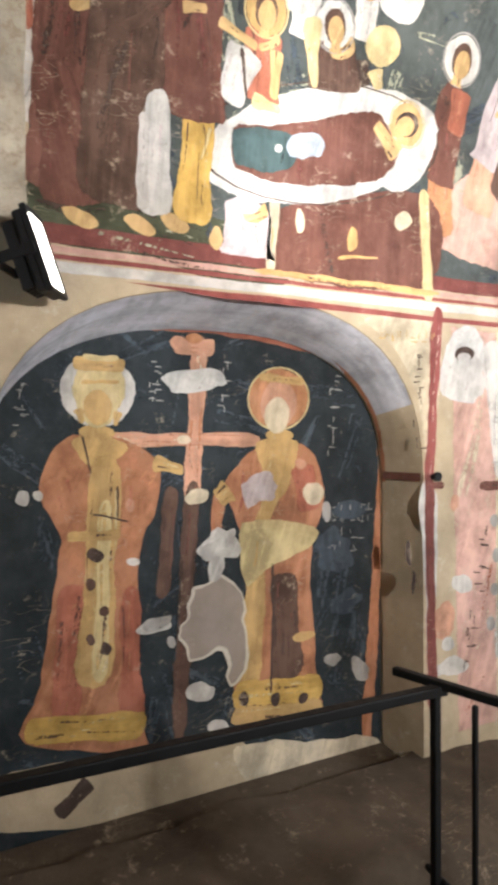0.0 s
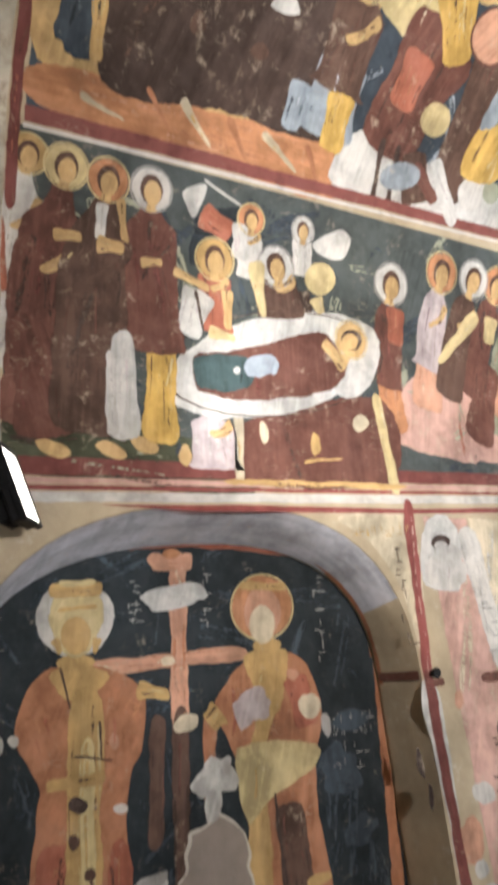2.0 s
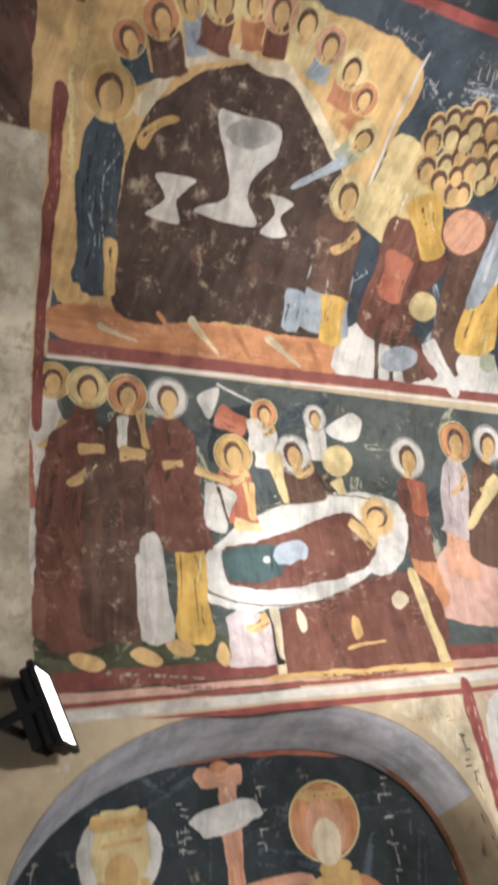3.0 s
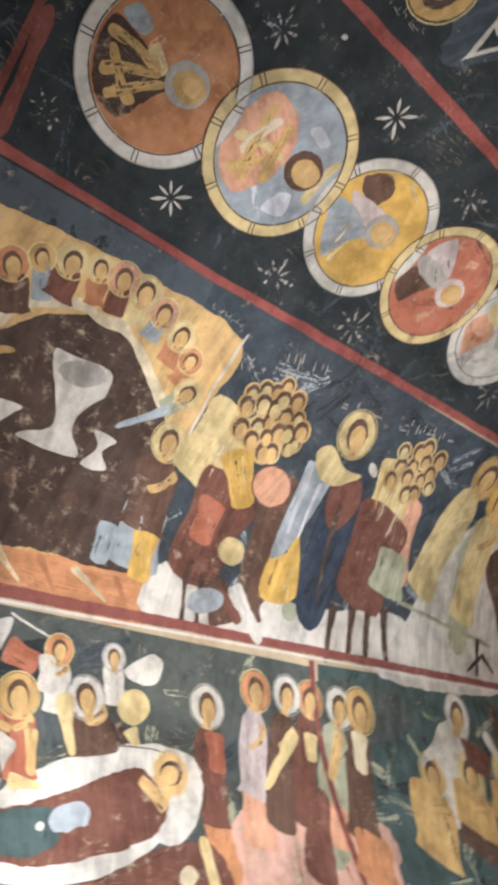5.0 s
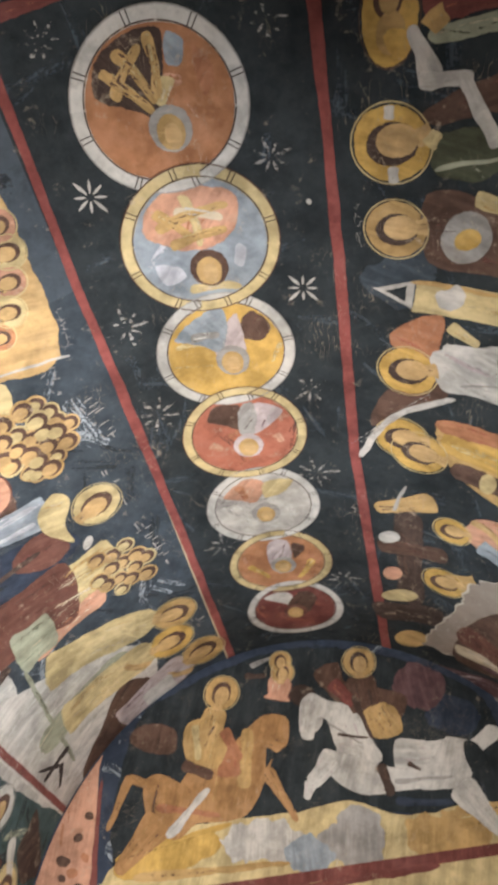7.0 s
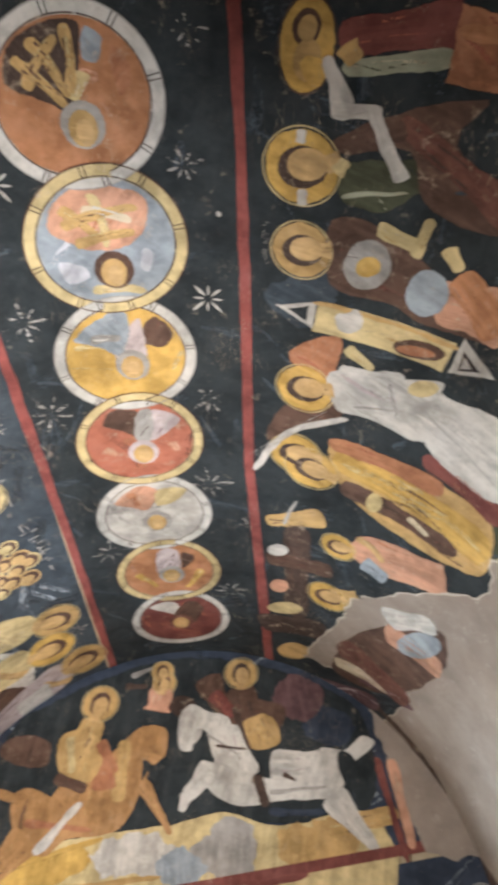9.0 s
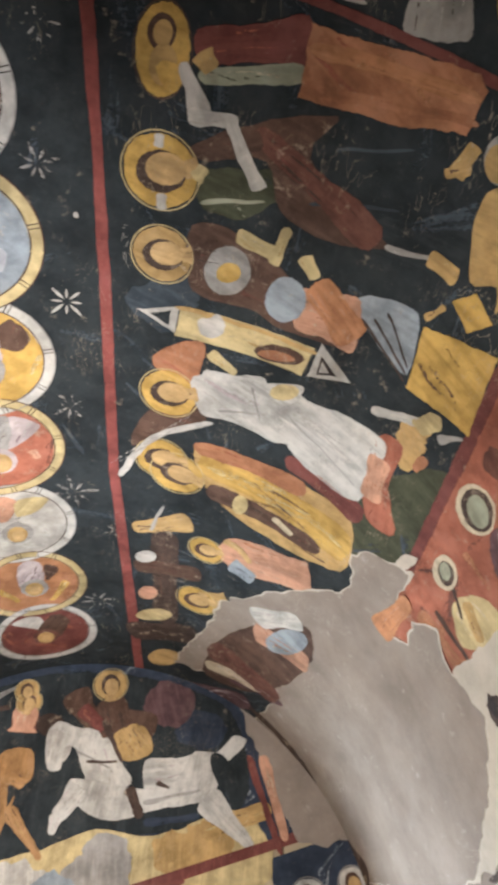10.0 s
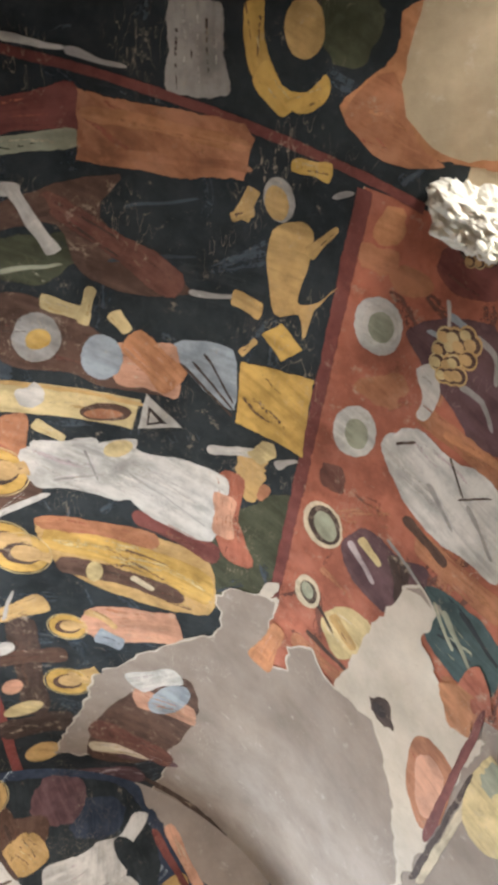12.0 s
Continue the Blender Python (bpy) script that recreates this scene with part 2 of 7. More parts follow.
    def inset(self, pts, d):
        k = len(pts)
        out = []
        for i in range(k):
            p, q, r = Vector(pts[i - 1]), Vector(pts[i]), Vector(pts[(i + 1) % k])
            e = r - p
            if e.length < 1e-6:
                return None
            out.append((q.x - e.y / e.length * d, q.y + e.x / e.length * d))
        a0 = abs(sum(p[0] * q[1] - q[0] * p[1] for p, q in zip(pts, pts[1:] + pts[:1])))
        a1 = sum(p[0] * q[1] - q[0] * p[1] for p, q in zip(out, out[1:] + out[:1]))
        fair = a1 > 0.35 * a0
        for i in range(k):
            j = (i + 1) % k
            for p, q, r in ((pts[i], pts[j], out[j]), (pts[i], out[j], out[i])):
                if (q[0] - p[0]) * (r[1] - p[1]) - (r[0] - p[0]) * (q[1] - p[1]) < 0:
                    fair = False
        return out if fair else self.inset(pts, d / 2) if d > 0.003 else None

    def fill(self, tri, up, mat, flow):
        (p, q, r) = (c[0] for c in tri)
        area = (q[0] - p[0]) * (r[1] - p[1]) - (r[0] - p[0]) * (q[1] - p[1])
        if abs(area) < 1e-8:
            return
        poly = [(*c[0], c[1]) for c in (tri if area > 0 else tri[::-1])]
        if self.surface is not nave:
            pieces = [poly]
        else:
            pieces = []
            lo, hi = min(c[1] for c in poly), max(c[1] for c in poly)
            for k in range(math.floor(lo / GRID), math.floor(hi / GRID) + 1):
                c = clip(clip(poly, k * GRID, 1), (k + 1) * GRID, -1)
                if len(c) > 2:
                    pieces.append(c)
        slot = self.mats.index(mat)
        for c in pieces:
            ids = []
            for x, y, fade in c:
                v = self.vert(x, y, up, flow, fade)
                if v not in ids:
                    ids.append(v)
            if len(ids) > 2:
                self.faces.append(ids)
                self.slots.append(slot)

    def mesh(self, name):
        me = bpy.data.meshes.new(name)
        me.from_pydata(self.verts, [], self.faces)
        for m in self.mats:
            me.materials.append(MATS[m])
        me.polygons.foreach_set("material_index", self.slots)
        me.polygons.foreach_set("use_smooth", [True] * len(self.faces))
        if len(self.grain) == len(self.verts):
            g = me.attributes.new("grain", "FLOAT_VECTOR", "POINT")
            g.data.foreach_set("vector", [c for v in self.grain for c in v])
            f = me.attributes.new("feather", "FLOAT", "POINT")
            f.data.foreach_set("value", self.feather)
        me.update()
        return me


def inside(c, pts):
    odd = False
    for p, q in zip(pts, pts[1:] + pts[:1]):
        if (p[1] > c[1]) != (q[1] > c[1]) and c[0] < (q[0] - p[0]) * (c[1] - p[1]) / (q[1] - p[1]) + p[0]:
            odd = not odd
    return odd


def tessellate(loops):
    from mathutils import geometry
    return geometry.tessellate_polygon(loops)


def clip(poly, level, side):
    out = []
    for i, p in enumerate(poly):
        q = poly[(i + 1) % len(poly)]
        dp, dq = (p[1] - level) * side, (q[1] - level) * side
        if dp >= 0:
            out.append(p)
        if dp * dq < 0:
            t = dp / (dp - dq)
            out.append((p[0] + (q[0] - p[0]) * t, level, p[2] + (q[2] - p[2]) * t))
    return out


def thing(name, label, category, group="", kind=""):
    return tagged(new(name), label, category, group, kind)


def under(sheet, name, parent, label=""):
    """Links a sheet as one mesh, a part of its parent."""
    ob = new(name, sheet.mesh(name))
    ob.parent = parent
    if label:
        ob["label"] = label
    return ob


def part(name, bm, material, parent, label=""):
    me = bpy.data.meshes.new(name)
    bm.to_mesh(me)
    bm.free()
    me.materials.append(MATS[material])
    ob = new(name, me)
    ob.parent = parent
    if label:
        ob["label"] = label
    return ob


def oval(c, ra, rb, turn=0.0, n=22):
    ct, st = math.cos(radians(turn)), math.sin(radians(turn))
    return [(c[0] + ra * math.cos(t) * ct - rb * math.sin(t) * st, c[1] + ra * math.cos(t) * st + rb * math.sin(t) * ct) for t in (2 * math.pi * i / n for i in range(n))]


def rect(a0, b0, a1, b1):
    return [(a0, b0), (a1, b0), (a1, b1), (a0, b1)]


def stroke(p, q, w0, w1=None, bend=0.0):
    """A brush stroke from p to q."""
    p, q = Vector(p), Vector(q)
    w1 = w0 if w1 is None else w1
    d = (q - p)
    n = Vector((-d.y, d.x)).normalized()
    m = p.lerp(q, 0.5) + n * bend * d.length
    l = [p + n * w0 / 2, m + n * (w0 + w1) / 4, q + n * w1 / 2]
    r = [q - n * w1 / 2, m - n * (w0 + w1) / 4, p - n * w0 / 2]
    return [tuple(v) for v in l + r]


def box(bm, lo, hi, bevel=0.0):
    r = bmesh.ops.create_cube(bm, size=1, matrix=Matrix.Translation([(a + b) / 2 for a, b in zip(lo, hi)]) @ Matrix.Diagonal([*(b - a for a, b in zip(lo, hi)), 1]))
    if bevel:
        es = list({e for v in r["verts"] for e in v.link_edges})
        bmesh.ops.bevel(bm, geom=es, offset=bevel, segments=2, profile=0.5, affect="EDGES")
    return bm

# ---------------------------------------------------------------- the room
Y0, YF = -3.2, 5.0                               # rear wall and end wall


def arch(c, hw, spring, top, low, n=16, power=2.5):
    """A flattened arch over upright jambs, as a closed outline."""
    out = [(c - hw, low)]
    for i in range(n + 1):
        t = math.pi - math.pi * i / n
        ct, st = math.cos(t), math.sin(t)
        out.append((c + hw * math.copysign(abs(ct) ** (2 / power), ct), spring + (top - spring) * abs(st) ** (2 / power)))
    out.append((c + hw, low))
    return out


NICHES = [(1.129, 0.834), (3.36, 0.84)]
FRONT = [arch(c, hw + 0.02, 1.30, 2.007, 0.10, 24) for c, hw in NICHES]
BACK = [arch(c, hw, 1.30, 1.908, 0.14, 24) for c, hw in NICHES]


SHADE = {}


def wall_grid(a0, a1, b0, b1, name, label, mat="rough_plaster"):
    sh = Sheet(nave)
    steps = max(1, int((a1 - a0) / 0.25))
    for i in range(steps):
        x0, x1 = a0 + (a1 - a0) * i / steps, a0 + (a1 - a0) * (i + 1) / steps
        k = max(1, round(abs(b1 - b0) / GRID))
        for j in range(k):
            y0, y1 = b0 + (b1 - b0) * j / k, b0 + (b1 - b0) * (j + 1) / k
            sh.add(rect(x0, min(y0, y1), x1, max(y0, y1)), 0, mat)
    ob = new(name, sh.mesh(name))
    return tagged(ob, label, name.split("_")[0], kind="structure")


vault = wall_grid(Y0, YF, -36 * GRID, 36 * GRID, "ceiling", "plastered barrel vault over the painted nave")
wall_right = wall_grid(Y0, YF, 36 * GRID, 5.427, "wall_right", "plastered side wall with worn paint")

# left wall with two arched niches cut into it
low, high = 0.0, ZS + (QUARTER - 36 * GRID)
sh = Sheet(lambda a, b, up: (-W, a, b))
sh.add(rect(Y0, low, YF, ZS), 0, "rough_plaster", holes=FRONT)
for f, b in zip(FRONT, BACK):
    for i in range(len(f)):
        j = (i + 1) % len(f)
        mat = "earth" if i == len(f) - 1 else "rough_plaster"
        base = len(sh.verts)
        sh.verts += [(-W, *f[i]), (-W, *f[j]), (-NB, *b[j]), (-NB, *b[i])]
        if mat not in sh.mats:
            sh.mats.append(mat)
        sh.faces.append([base, base + 1, base + 2, base + 3])
        sh.slots.append(sh.mats.index(mat))
for b in BACK:
    loop = [len(sh.verts) + i for i in range(len(b))]
    sh.verts += [(-NB, *p) for p in b]
    sh.faces.append(loop)
    sh.slots.append(0)
wall_left = tagged(new("wall_left", sh.mesh("wall_left")), "plastered side wall with two arched niches", "wall", kind="structure")

# end wall with its window
WIN = (-0.02, 1.25, 1.15, 2.54)                  # x from, x to, sill, lintel
bm = bmesh.new()
box(bm, (-2.6, YF + 0.02, -0.2), (WIN[0], YF + 0.55, 4.8))
box(bm, (WIN[1], YF + 0.02, -0.2), (2.6, YF + 0.55, 4.8))
box(bm, (WIN[0], YF + 0.02, -0.2), (WIN[1], YF + 0.55, WIN[2]))
box(bm, (WIN[0], YF + 0.02, WIN[3]), (WIN[1], YF + 0.55, 4.8))
me = bpy.data.meshes.new("wall_end")
bm.to_mesh(me)
me.materials.append(MATS["rough_plaster"])
wall_end = tagged(new("wall_end", me), "thick plastered end wall with a deep window opening", "wall", kind="structure")
# unseen wall added behind the camera; its assumed doorway lets in sky light
bm = bmesh.new()
box(bm, (-2.6, Y0 - 0.5, -0.2), (-0.1, Y0, 4.8))
box(bm, (1.3, Y0 - 0.5, -0.2), (2.6, Y0, 4.8))
box(bm, (-0.1, Y0 - 0.5, 2.6), (1.3, Y0, 4.8))
me = bpy.data.meshes.new("wall_rear")
bm.to_mesh(me)
me.materials.append(MATS["rough_plaster"])
wall_rear = tagged(new("wall_rear", me), "plain plastered rear wall with a doorway, assumed behind the camera", "wall", kind="structure")
bm = bmesh.new()
bmesh.ops.create_grid(bm, x_segments=60, y_segments=90, size=1, matrix=Matrix.Translation((0, 0.9, 0)) @ Matrix.Diagonal((2.6, 4.7, 1, 1)))
for v in bm.verts:
    v.co.z += 0.02 * noise.noise(v.co * 2.3) + 0.008 * noise.noise(v.co * 11)
me = bpy.data.meshes.new("floor")
bm.to_mesh(me)
me.materials.append(MATS["earth"])
tagged(new("floor", me), "uneven trodden earth and rock floor", "floor", kind="structure")

# paint inside the niche arches: pale blue soffit, cream jambs
for f, b in zip(FRONT, BACK):
    sh = Sheet(None)
    n = len(f)
    for i in range(n - 1):
        mat = "rough_plaster" if (i < 3 or i > n - 6) else "sky_blue"
        if mat not in sh.mats:
            sh.mats.append(mat)
        base = len(sh.verts)
        c = Vector((sum(p[0] for p in f) / n, 1.1))
        ins = lambda p: tuple(Vector(p).lerp(c, 0.004))
        sh.verts += [(-W - 0.004, *ins(f[i])), (-W - 0.004, *ins(f[i + 1])), (-NB + 0.02, *ins(b[i + 1])), (-NB + 0.02, *ins(b[i]))]
        sh.grain += [(0.05 * k, 0.09 * i, 1.0) for k in (0, 0, 4, 4)]
        sh.feather += [1.0] * 4
        sh.faces.append([base, base + 1, base + 2, base + 3])
        sh.slots.append(sh.mats.index(mat))
    ob = new("niche_soffit", sh.mesh("niche_soffit"))
    ob.parent = wall_left
    # rust-coloured line along the inner rim, and a dark red bar across the jamb
    sh = Sheet(None)
    sh.mats += ["rust", "maroon"]
    c = Vector((sum(p[0] for p in f) / n, 1.1))
    for i in range(1, n - 2):
        wide = 0.022 + 0.012 * noise.noise(Vector((i * 0.4, 0, 3))) + (0.02 if i > n / 2 else 0)
        base = len(sh.verts)
        for j, u in ((i, wide), (i + 1, wide), (i + 1, 0.02), (i, 0.02)):
            y, z = Vector(f[j]).lerp(Vector(b[j]), 1 - u / (NB - W)).lerp(c, 0.010)
            sh.verts.append((-NB + u, y, z))
            sh.grain.append((0.3 * u, 0.09 * j, 2.0))
            sh.feather.append(0.75)
        sh.faces.append([base, base + 1, base + 2, base + 3])
        sh.slots.append(0)
    base = len(sh.verts)
    for x, z in ((-W - 0.002, 1.31), (-NB + 0.03, 1.31), (-NB + 0.03, 1.342), (-W - 0.002, 1.345)):
        k = (-W - x) / (NB - W)
        sh.verts.append((x, f[-2][0] * (1 - k) + b[-2][0] * k - 0.012, z))
        sh.grain.append((z, x, 3.0))
        sh.feather.append(0.7)
    sh.faces.append([base, base + 1, base + 2, base + 3])
    sh.slots.append(1)
    line = new("painted_line", sh.mesh("painted_line"))
    line.parent = wall_left

# daylight outside the window
bm = bmesh.new()
bmesh.ops.create_grid(bm, x_segments=1, y_segments=1, size=1, matrix=Matrix.Translation((0.6, YF + 2.5, 2.2)) @ Matrix.Rotation(radians(90), 4, "X") @ Matrix.Diagonal((4, 3, 1, 1)))
me = bpy.data.meshes.new("backdrop")
bm.to_mesh(me)
me.materials.append(MATS["daylight"])
tagged(new("backdrop", me), "hazy white daylight outside the window", "backdrop", kind="structure")

# ---------------------------------------------------------------- painted shapes
SHADE = {"maroon": ("umber", "darkred"), "brown": ("umber", "maroon"), "rust": ("terracotta", "orange"), "orange": ("rust", "salmon"), "tawny": ("brown", "ochre"),
         "gold": ("brown", "straw"), "ochre": ("brown", "straw"), "straw": ("ochre", "cream"), "white": ("lilac", "chalk"), "chalk": ("grey", "white"),
         "slate": ("night", "steel"), "steel": ("slate", "sky_blue"), "sage": ("green", "cream"), "lilac": ("violet", "white"), "salmon": ("rust", "cream"),
         "terracotta": ("maroon", "rust"), "pink": ("terracotta", "cream"), "teal": ("night", "sage"), "night": ("slate", "slate"), "umber": ("brown", "brown"),
         "darkred": ("maroon", "terracotta"), "grey": ("umber", "chalk"), "cream": ("ochre", "white"), "green": ("umber", "sage"), "flesh": ("brown", "straw"),
         "sky_blue": ("steel", "white"), "violet": ("ink", "lilac"), "blue": ("night", "steel"), "red": ("maroon", "pink"), "ink": ("ink", "umber"), "verdigris": ("slate", "sage")}


def jitter(k):
    return 1 + k * (random.random() * 2 - 1)


def ell(sheet, c, u, v, mat, up, n=20, rough=0.0):
    """An oval with half axes u and v; rough: a broken edge."""
    pts = [(c[0] + u[0] * math.cos(t) + v[0] * math.sin(t), c[1] + u[1] * math.cos(t) + v[1] * math.sin(t)) for t in (2 * math.pi * i / n for i in range(n))]
    if rough:
        pts = rugged(rugged(pts, rough * 2.2, 0.012), rough * 0.8, 0.012)
    else:
        pts = rugged(pts, 0.035 * min(math.hypot(*u), math.hypot(*v)), 0.03)
    sheet.add(pts, up, mat, (), None, not rough, False)


def brush(sheet, p, q, w0, w1, mat, up, bend=0.0, folds=None):
    """A broad stroke of colour with finer darker and lighter strokes along it."""
    d = (Vector(q) - Vector(p)).normalized()
    sheet.add(rugged(smooth(stroke(p, q, w0, w1, bend), 4), 0.008, 0.02), up, mat, (), tuple(d))
    length, wide = (Vector(q) - Vector(p)).length, max(w0, w1)
    n = folds if folds is not None else min(6, int(wide / 0.03))
    side = Vector((-d.y, d.x))
    for i in range(n):
        f = (i + 0.5 + 0.5 * (random.random() - 0.5)) / n - 0.5
        t0, t1 = sorted((random.random() * 0.5, 0.5 + random.random() * 0.46))
        a = Vector(p).lerp(Vector(q), t0) + side * f * 0.86 * (w0 + (w1 - w0) * t0)
        b = Vector(p).lerp(Vector(q), t1) + side * f * 0.86 * (w0 + (w1 - w0) * t1)
        mid = side * 4 * bend * length * ((t0 + t1) / 2) * (1 - (t0 + t1) / 2)
        w = 0.003 + 0.005 * random.random() ** 2
        w *= 1.9
        sheet.add(stroke(tuple(a + mid), tuple(b + mid), w, w * 0.3, 0.06 * (random.random() - 0.5)), up + 1, SHADE[mat][i % 2] + "_glaze", (), None, True, False)


def outline(sheet, pts, mat, up, rough=0.0, round_=True):
    pts = smooth(pts, 4) if round_ else pts
    sheet.add(rugged(pts, rough) if rough else pts, up, mat)


def fallen(sheet, pts, mat, up, rough):
    """Bare plaster where paint has come away, with the pale broken edge of the paint layer round it."""
    pts = rugged(rugged(pts, rough), rough * 0.4, 0.02)
    sheet.add(pts, up, mat)
    for p, q in zip(pts, pts[1:] + pts[:1]):
        w = 0.010 + 0.016 * noise.noise(Vector((p[0] * 7, p[1] * 7, 2)))
        if w > 0.004 and math.dist(p, q) > 1e-4:
            sheet.add(stroke(p, q, w, w), up + 1, "lime_plaster")


def ring(sheet, c, u, v, width, mat, up, n=24):
    """A thin line round an oval."""
    def lp(k):
        return [(c[0] + k * (u[0] * math.cos(t) + v[0] * math.sin(t)), c[1] + k * (u[1] * math.cos(t) + v[1] * math.sin(t))) for t in (2 * math.pi * i / n for i in range(n))]
    r = (math.hypot(*u) + math.hypot(*v)) / 2
    sheet.add(lp(1), up, mat, [lp(1 - width / r)], None, False, False)


def halo(parent, surface, c, r, mat, up, hair="brown", lean=(0.0, -1.0)):
    """A disc with a plain oval in it."""
    s = Sheet(surface)
    lx, ly = lean
    sx = -ly
    sy = lx
    ell(s, c, (r, 0), (0, r), mat, up, 24)
    ring(s, c, (r * 1.03, 0), (0, r * 1.03), 0.006, "straw" if mat not in ("white", "chalk") else "grey", up + 1)
    ell(s, (c[0] + 0.02 * r * lx, c[1] + 0.02 * r * ly), (sx * r * 0.58, sy * r * 0.58), (lx * r * 0.72, ly * r * 0.72), hair, up + 2, 16)
    ell(s, (c[0] + 0.16 * r * lx + 0.05 * r * sx, c[1] + 0.16 * r * ly + 0.05 * r * sy), (sx * r * 0.45, sy * r * 0.45), (lx * r * 0.58, ly * r * 0.58), "flesh", up + 3, 16)
    brush(s, (c[0] + 0.6 * r * lx, c[1] + 0.6 * r * ly), (c[0] + 1.0 * r * lx, c[1] + 1.0 * r * ly), 0.4 * r, 0.55 * r, "flesh", up + 2, 0, 1)
    return under(s, "painted_halo", parent)


def figure(parent, surface, head, feet, width, robe, lower, halo_mat, hr, up, hair="brown"):
    """A painted standing figure as plain shapes: robe, lower robe, sleeve, halo."""
    h, f = Vector(head), Vector(feet)
    d = f - h
    n = Vector((-d.y, d.x)).normalized()
    s, skirt, sleeve = Sheet(surface), Sheet(surface), Sheet(surface)

    def at(t, k):
        p = h.lerp(f, t) + n * k * width / 2
        return (p.x, p.y)
    if lower:
        brush(skirt, at(0.5, 0.05), at(1.0, 0.0), width * 0.8, width * 0.95, lower, up)
    prof = ((0.06, 0.22), (0.15, 0.5), (0.24, 0.84 * jitter(0.1)), (0.45, 0.9 * jitter(0.1)), (0.66 if lower else 0.8, 0.86 * jitter(0.12)), (0.72 if lower else 0.98, 0.9 * jitter(0.12)))
    s.add(rugged(smooth([at(t, k) for t, k in prof] + [at(t - 0.02 * random.random(), -k * jitter(0.08)) for t, k in reversed(prof)], 3), 0.009, 0.02), up + 1, robe, (), tuple(d.normalized()))
    for i in range(min(9, max(4, int(width / 0.03)))):
        k = random.uniform(-0.75, 0.75)
        t0 = random.uniform(0.14, 0.5)
        t1 = min(0.95, t0 + random.uniform(0.15, 0.5))
        w = 0.003 + 0.005 * random.random() ** 2
        s.add(stroke(at(t0, k * 0.7), at(t1 if not lower else min(t1, 0.7), k), w, w * 0.3, random.uniform(-0.05, 0.05)), up + 2, SHADE[robe][i % 2] + "_glaze")
    a, b = at(0.22, 0.7), at(0.40, -0.15)
    brush(sleeve, a, b, width * 0.20, width * 0.16, random.choice((robe, "flesh")), up + 3, 0.12, 3)
    ob = under(s, "painted_robe", parent)
    if lower:
        under(skirt, "painted_skirt", ob)
    under(sleeve, "painted_sleeve", ob)
    if halo_mat:
        halo(ob, surface, tuple(h), hr, halo_mat, up + 2, hair, tuple(d.normalized()))
    return ob


def crowd(sheet, c, u, v, r, rows, up):
    """Many small heads pressed together."""
    for j in range(rows):
        n = max(2, round(rows * 1.0))
        for i in range(n):
            x, y = (i + 0.5 + 0.5 * (j % 2)) / (n + 0.5) * 2 - 1, (j + 0.5) / rows * 2 - 1
            if x * x + y * y > 1.1:
                continue
            x, y, k = x + random.uniform(-0.12, 0.12), y + random.uniform(-0.12, 0.12), r * jitter(0.15)
            p = (c[0] + u[0] * x + v[0] * y, c[1] + u[1] * x + v[1] * y)
            ell(sheet, p, (k * 1.05, 0), (0, k * 1.05), random.choice(("straw", "ochre", "flesh")), up + j, 14)
            ell(sheet, p, (k * 0.80, 0), (0, k * 0.84), "brown", up + j + 1, 12)
            ell(sheet, (p[0] + 0.10 * k, p[1] - k * 0.22), (k * 0.56, 0), (0, k * 0.66), random.choice(("straw", "flesh", "flesh")), up + j + 2, 12)


def star(sheet, c, r, up, mat="grey"):
    turn = random.uniform(0, 0.8)
    for i in range(8):
        t = turn + i * math.pi / 4
        k = r * (1.0 if i % 2 == 0 else 0.8) * jitter(0.15)
        sheet.add(smooth([(c[0] + 0.15 * r * math.cos(t), c[1] + 0.15 * r * math.sin(t)), (c[0] + 0.6 * k * math.cos(t + 0.17), c[1] + 0.6 * k * math.sin(t + 0.17)),
                          (c[0] + k * math.cos(t), c[1] + k * math.sin(t)), (c[0] + 0.6 * k * math.cos(t - 0.17), c[1] + 0.6 * k * math.sin(t - 0.17))], 2), up, mat)


def script(sheet, p, q, size, up, mat="grey"):
    """A line of writing too worn to read, as short bars."""
    p, q = Vector(p), Vector(q)
    d = (q - p).normalized()
    n = Vector((-d.y, d.x))
    k = max(2, int((q - p).length / (size * 0.62)))
    for i in range(k):
        if random.random() < 0.14:
            continue
        c = p.lerp(q, (i + 0.5) / k)
        for j in range(random.choice((1, 2, 2, 3))):
            a = c + d * random.uniform(-0.25, 0.25) * size + n * random.uniform(-0.5, 0.2) * size
            b = a + (n if random.random() < 0.6 else d) * size * random.uniform(0.3, 0.7)
            sheet.add(stroke(tuple(a), tuple(b), size * 0.09, size * 0.06), up, mat)


def panel(label, surface=None, category="fresco"):
    return thing("fresco_panel", label, category, "frescoes of the nave")


def put(name, parent, surface, draw, *args):
    """One painted piece as one part."""
    s = Sheet(surface)
    draw(s, *args)
    return under(s, name, parent)


def plot(surface, outline_, mat, parent, up=1, name="painted_ground", holes=()):
    s = Sheet(surface)
    s.add(outline_, up, mat, holes, (0.0, 0.0), up > 1)
    return under(s, name, parent)


def lunette(r, base):
    """The half round of the end wall above a level base line."""
    t0 = math.asin((base - ZS) / r)
    n = 40
    return [(r * math.cos(t0 + (math.pi - 2 * t0) * i / n), ZS + r * math.sin(t0 + (math.pi - 2 * t0) * i / n)) for i in range(n + 1)]


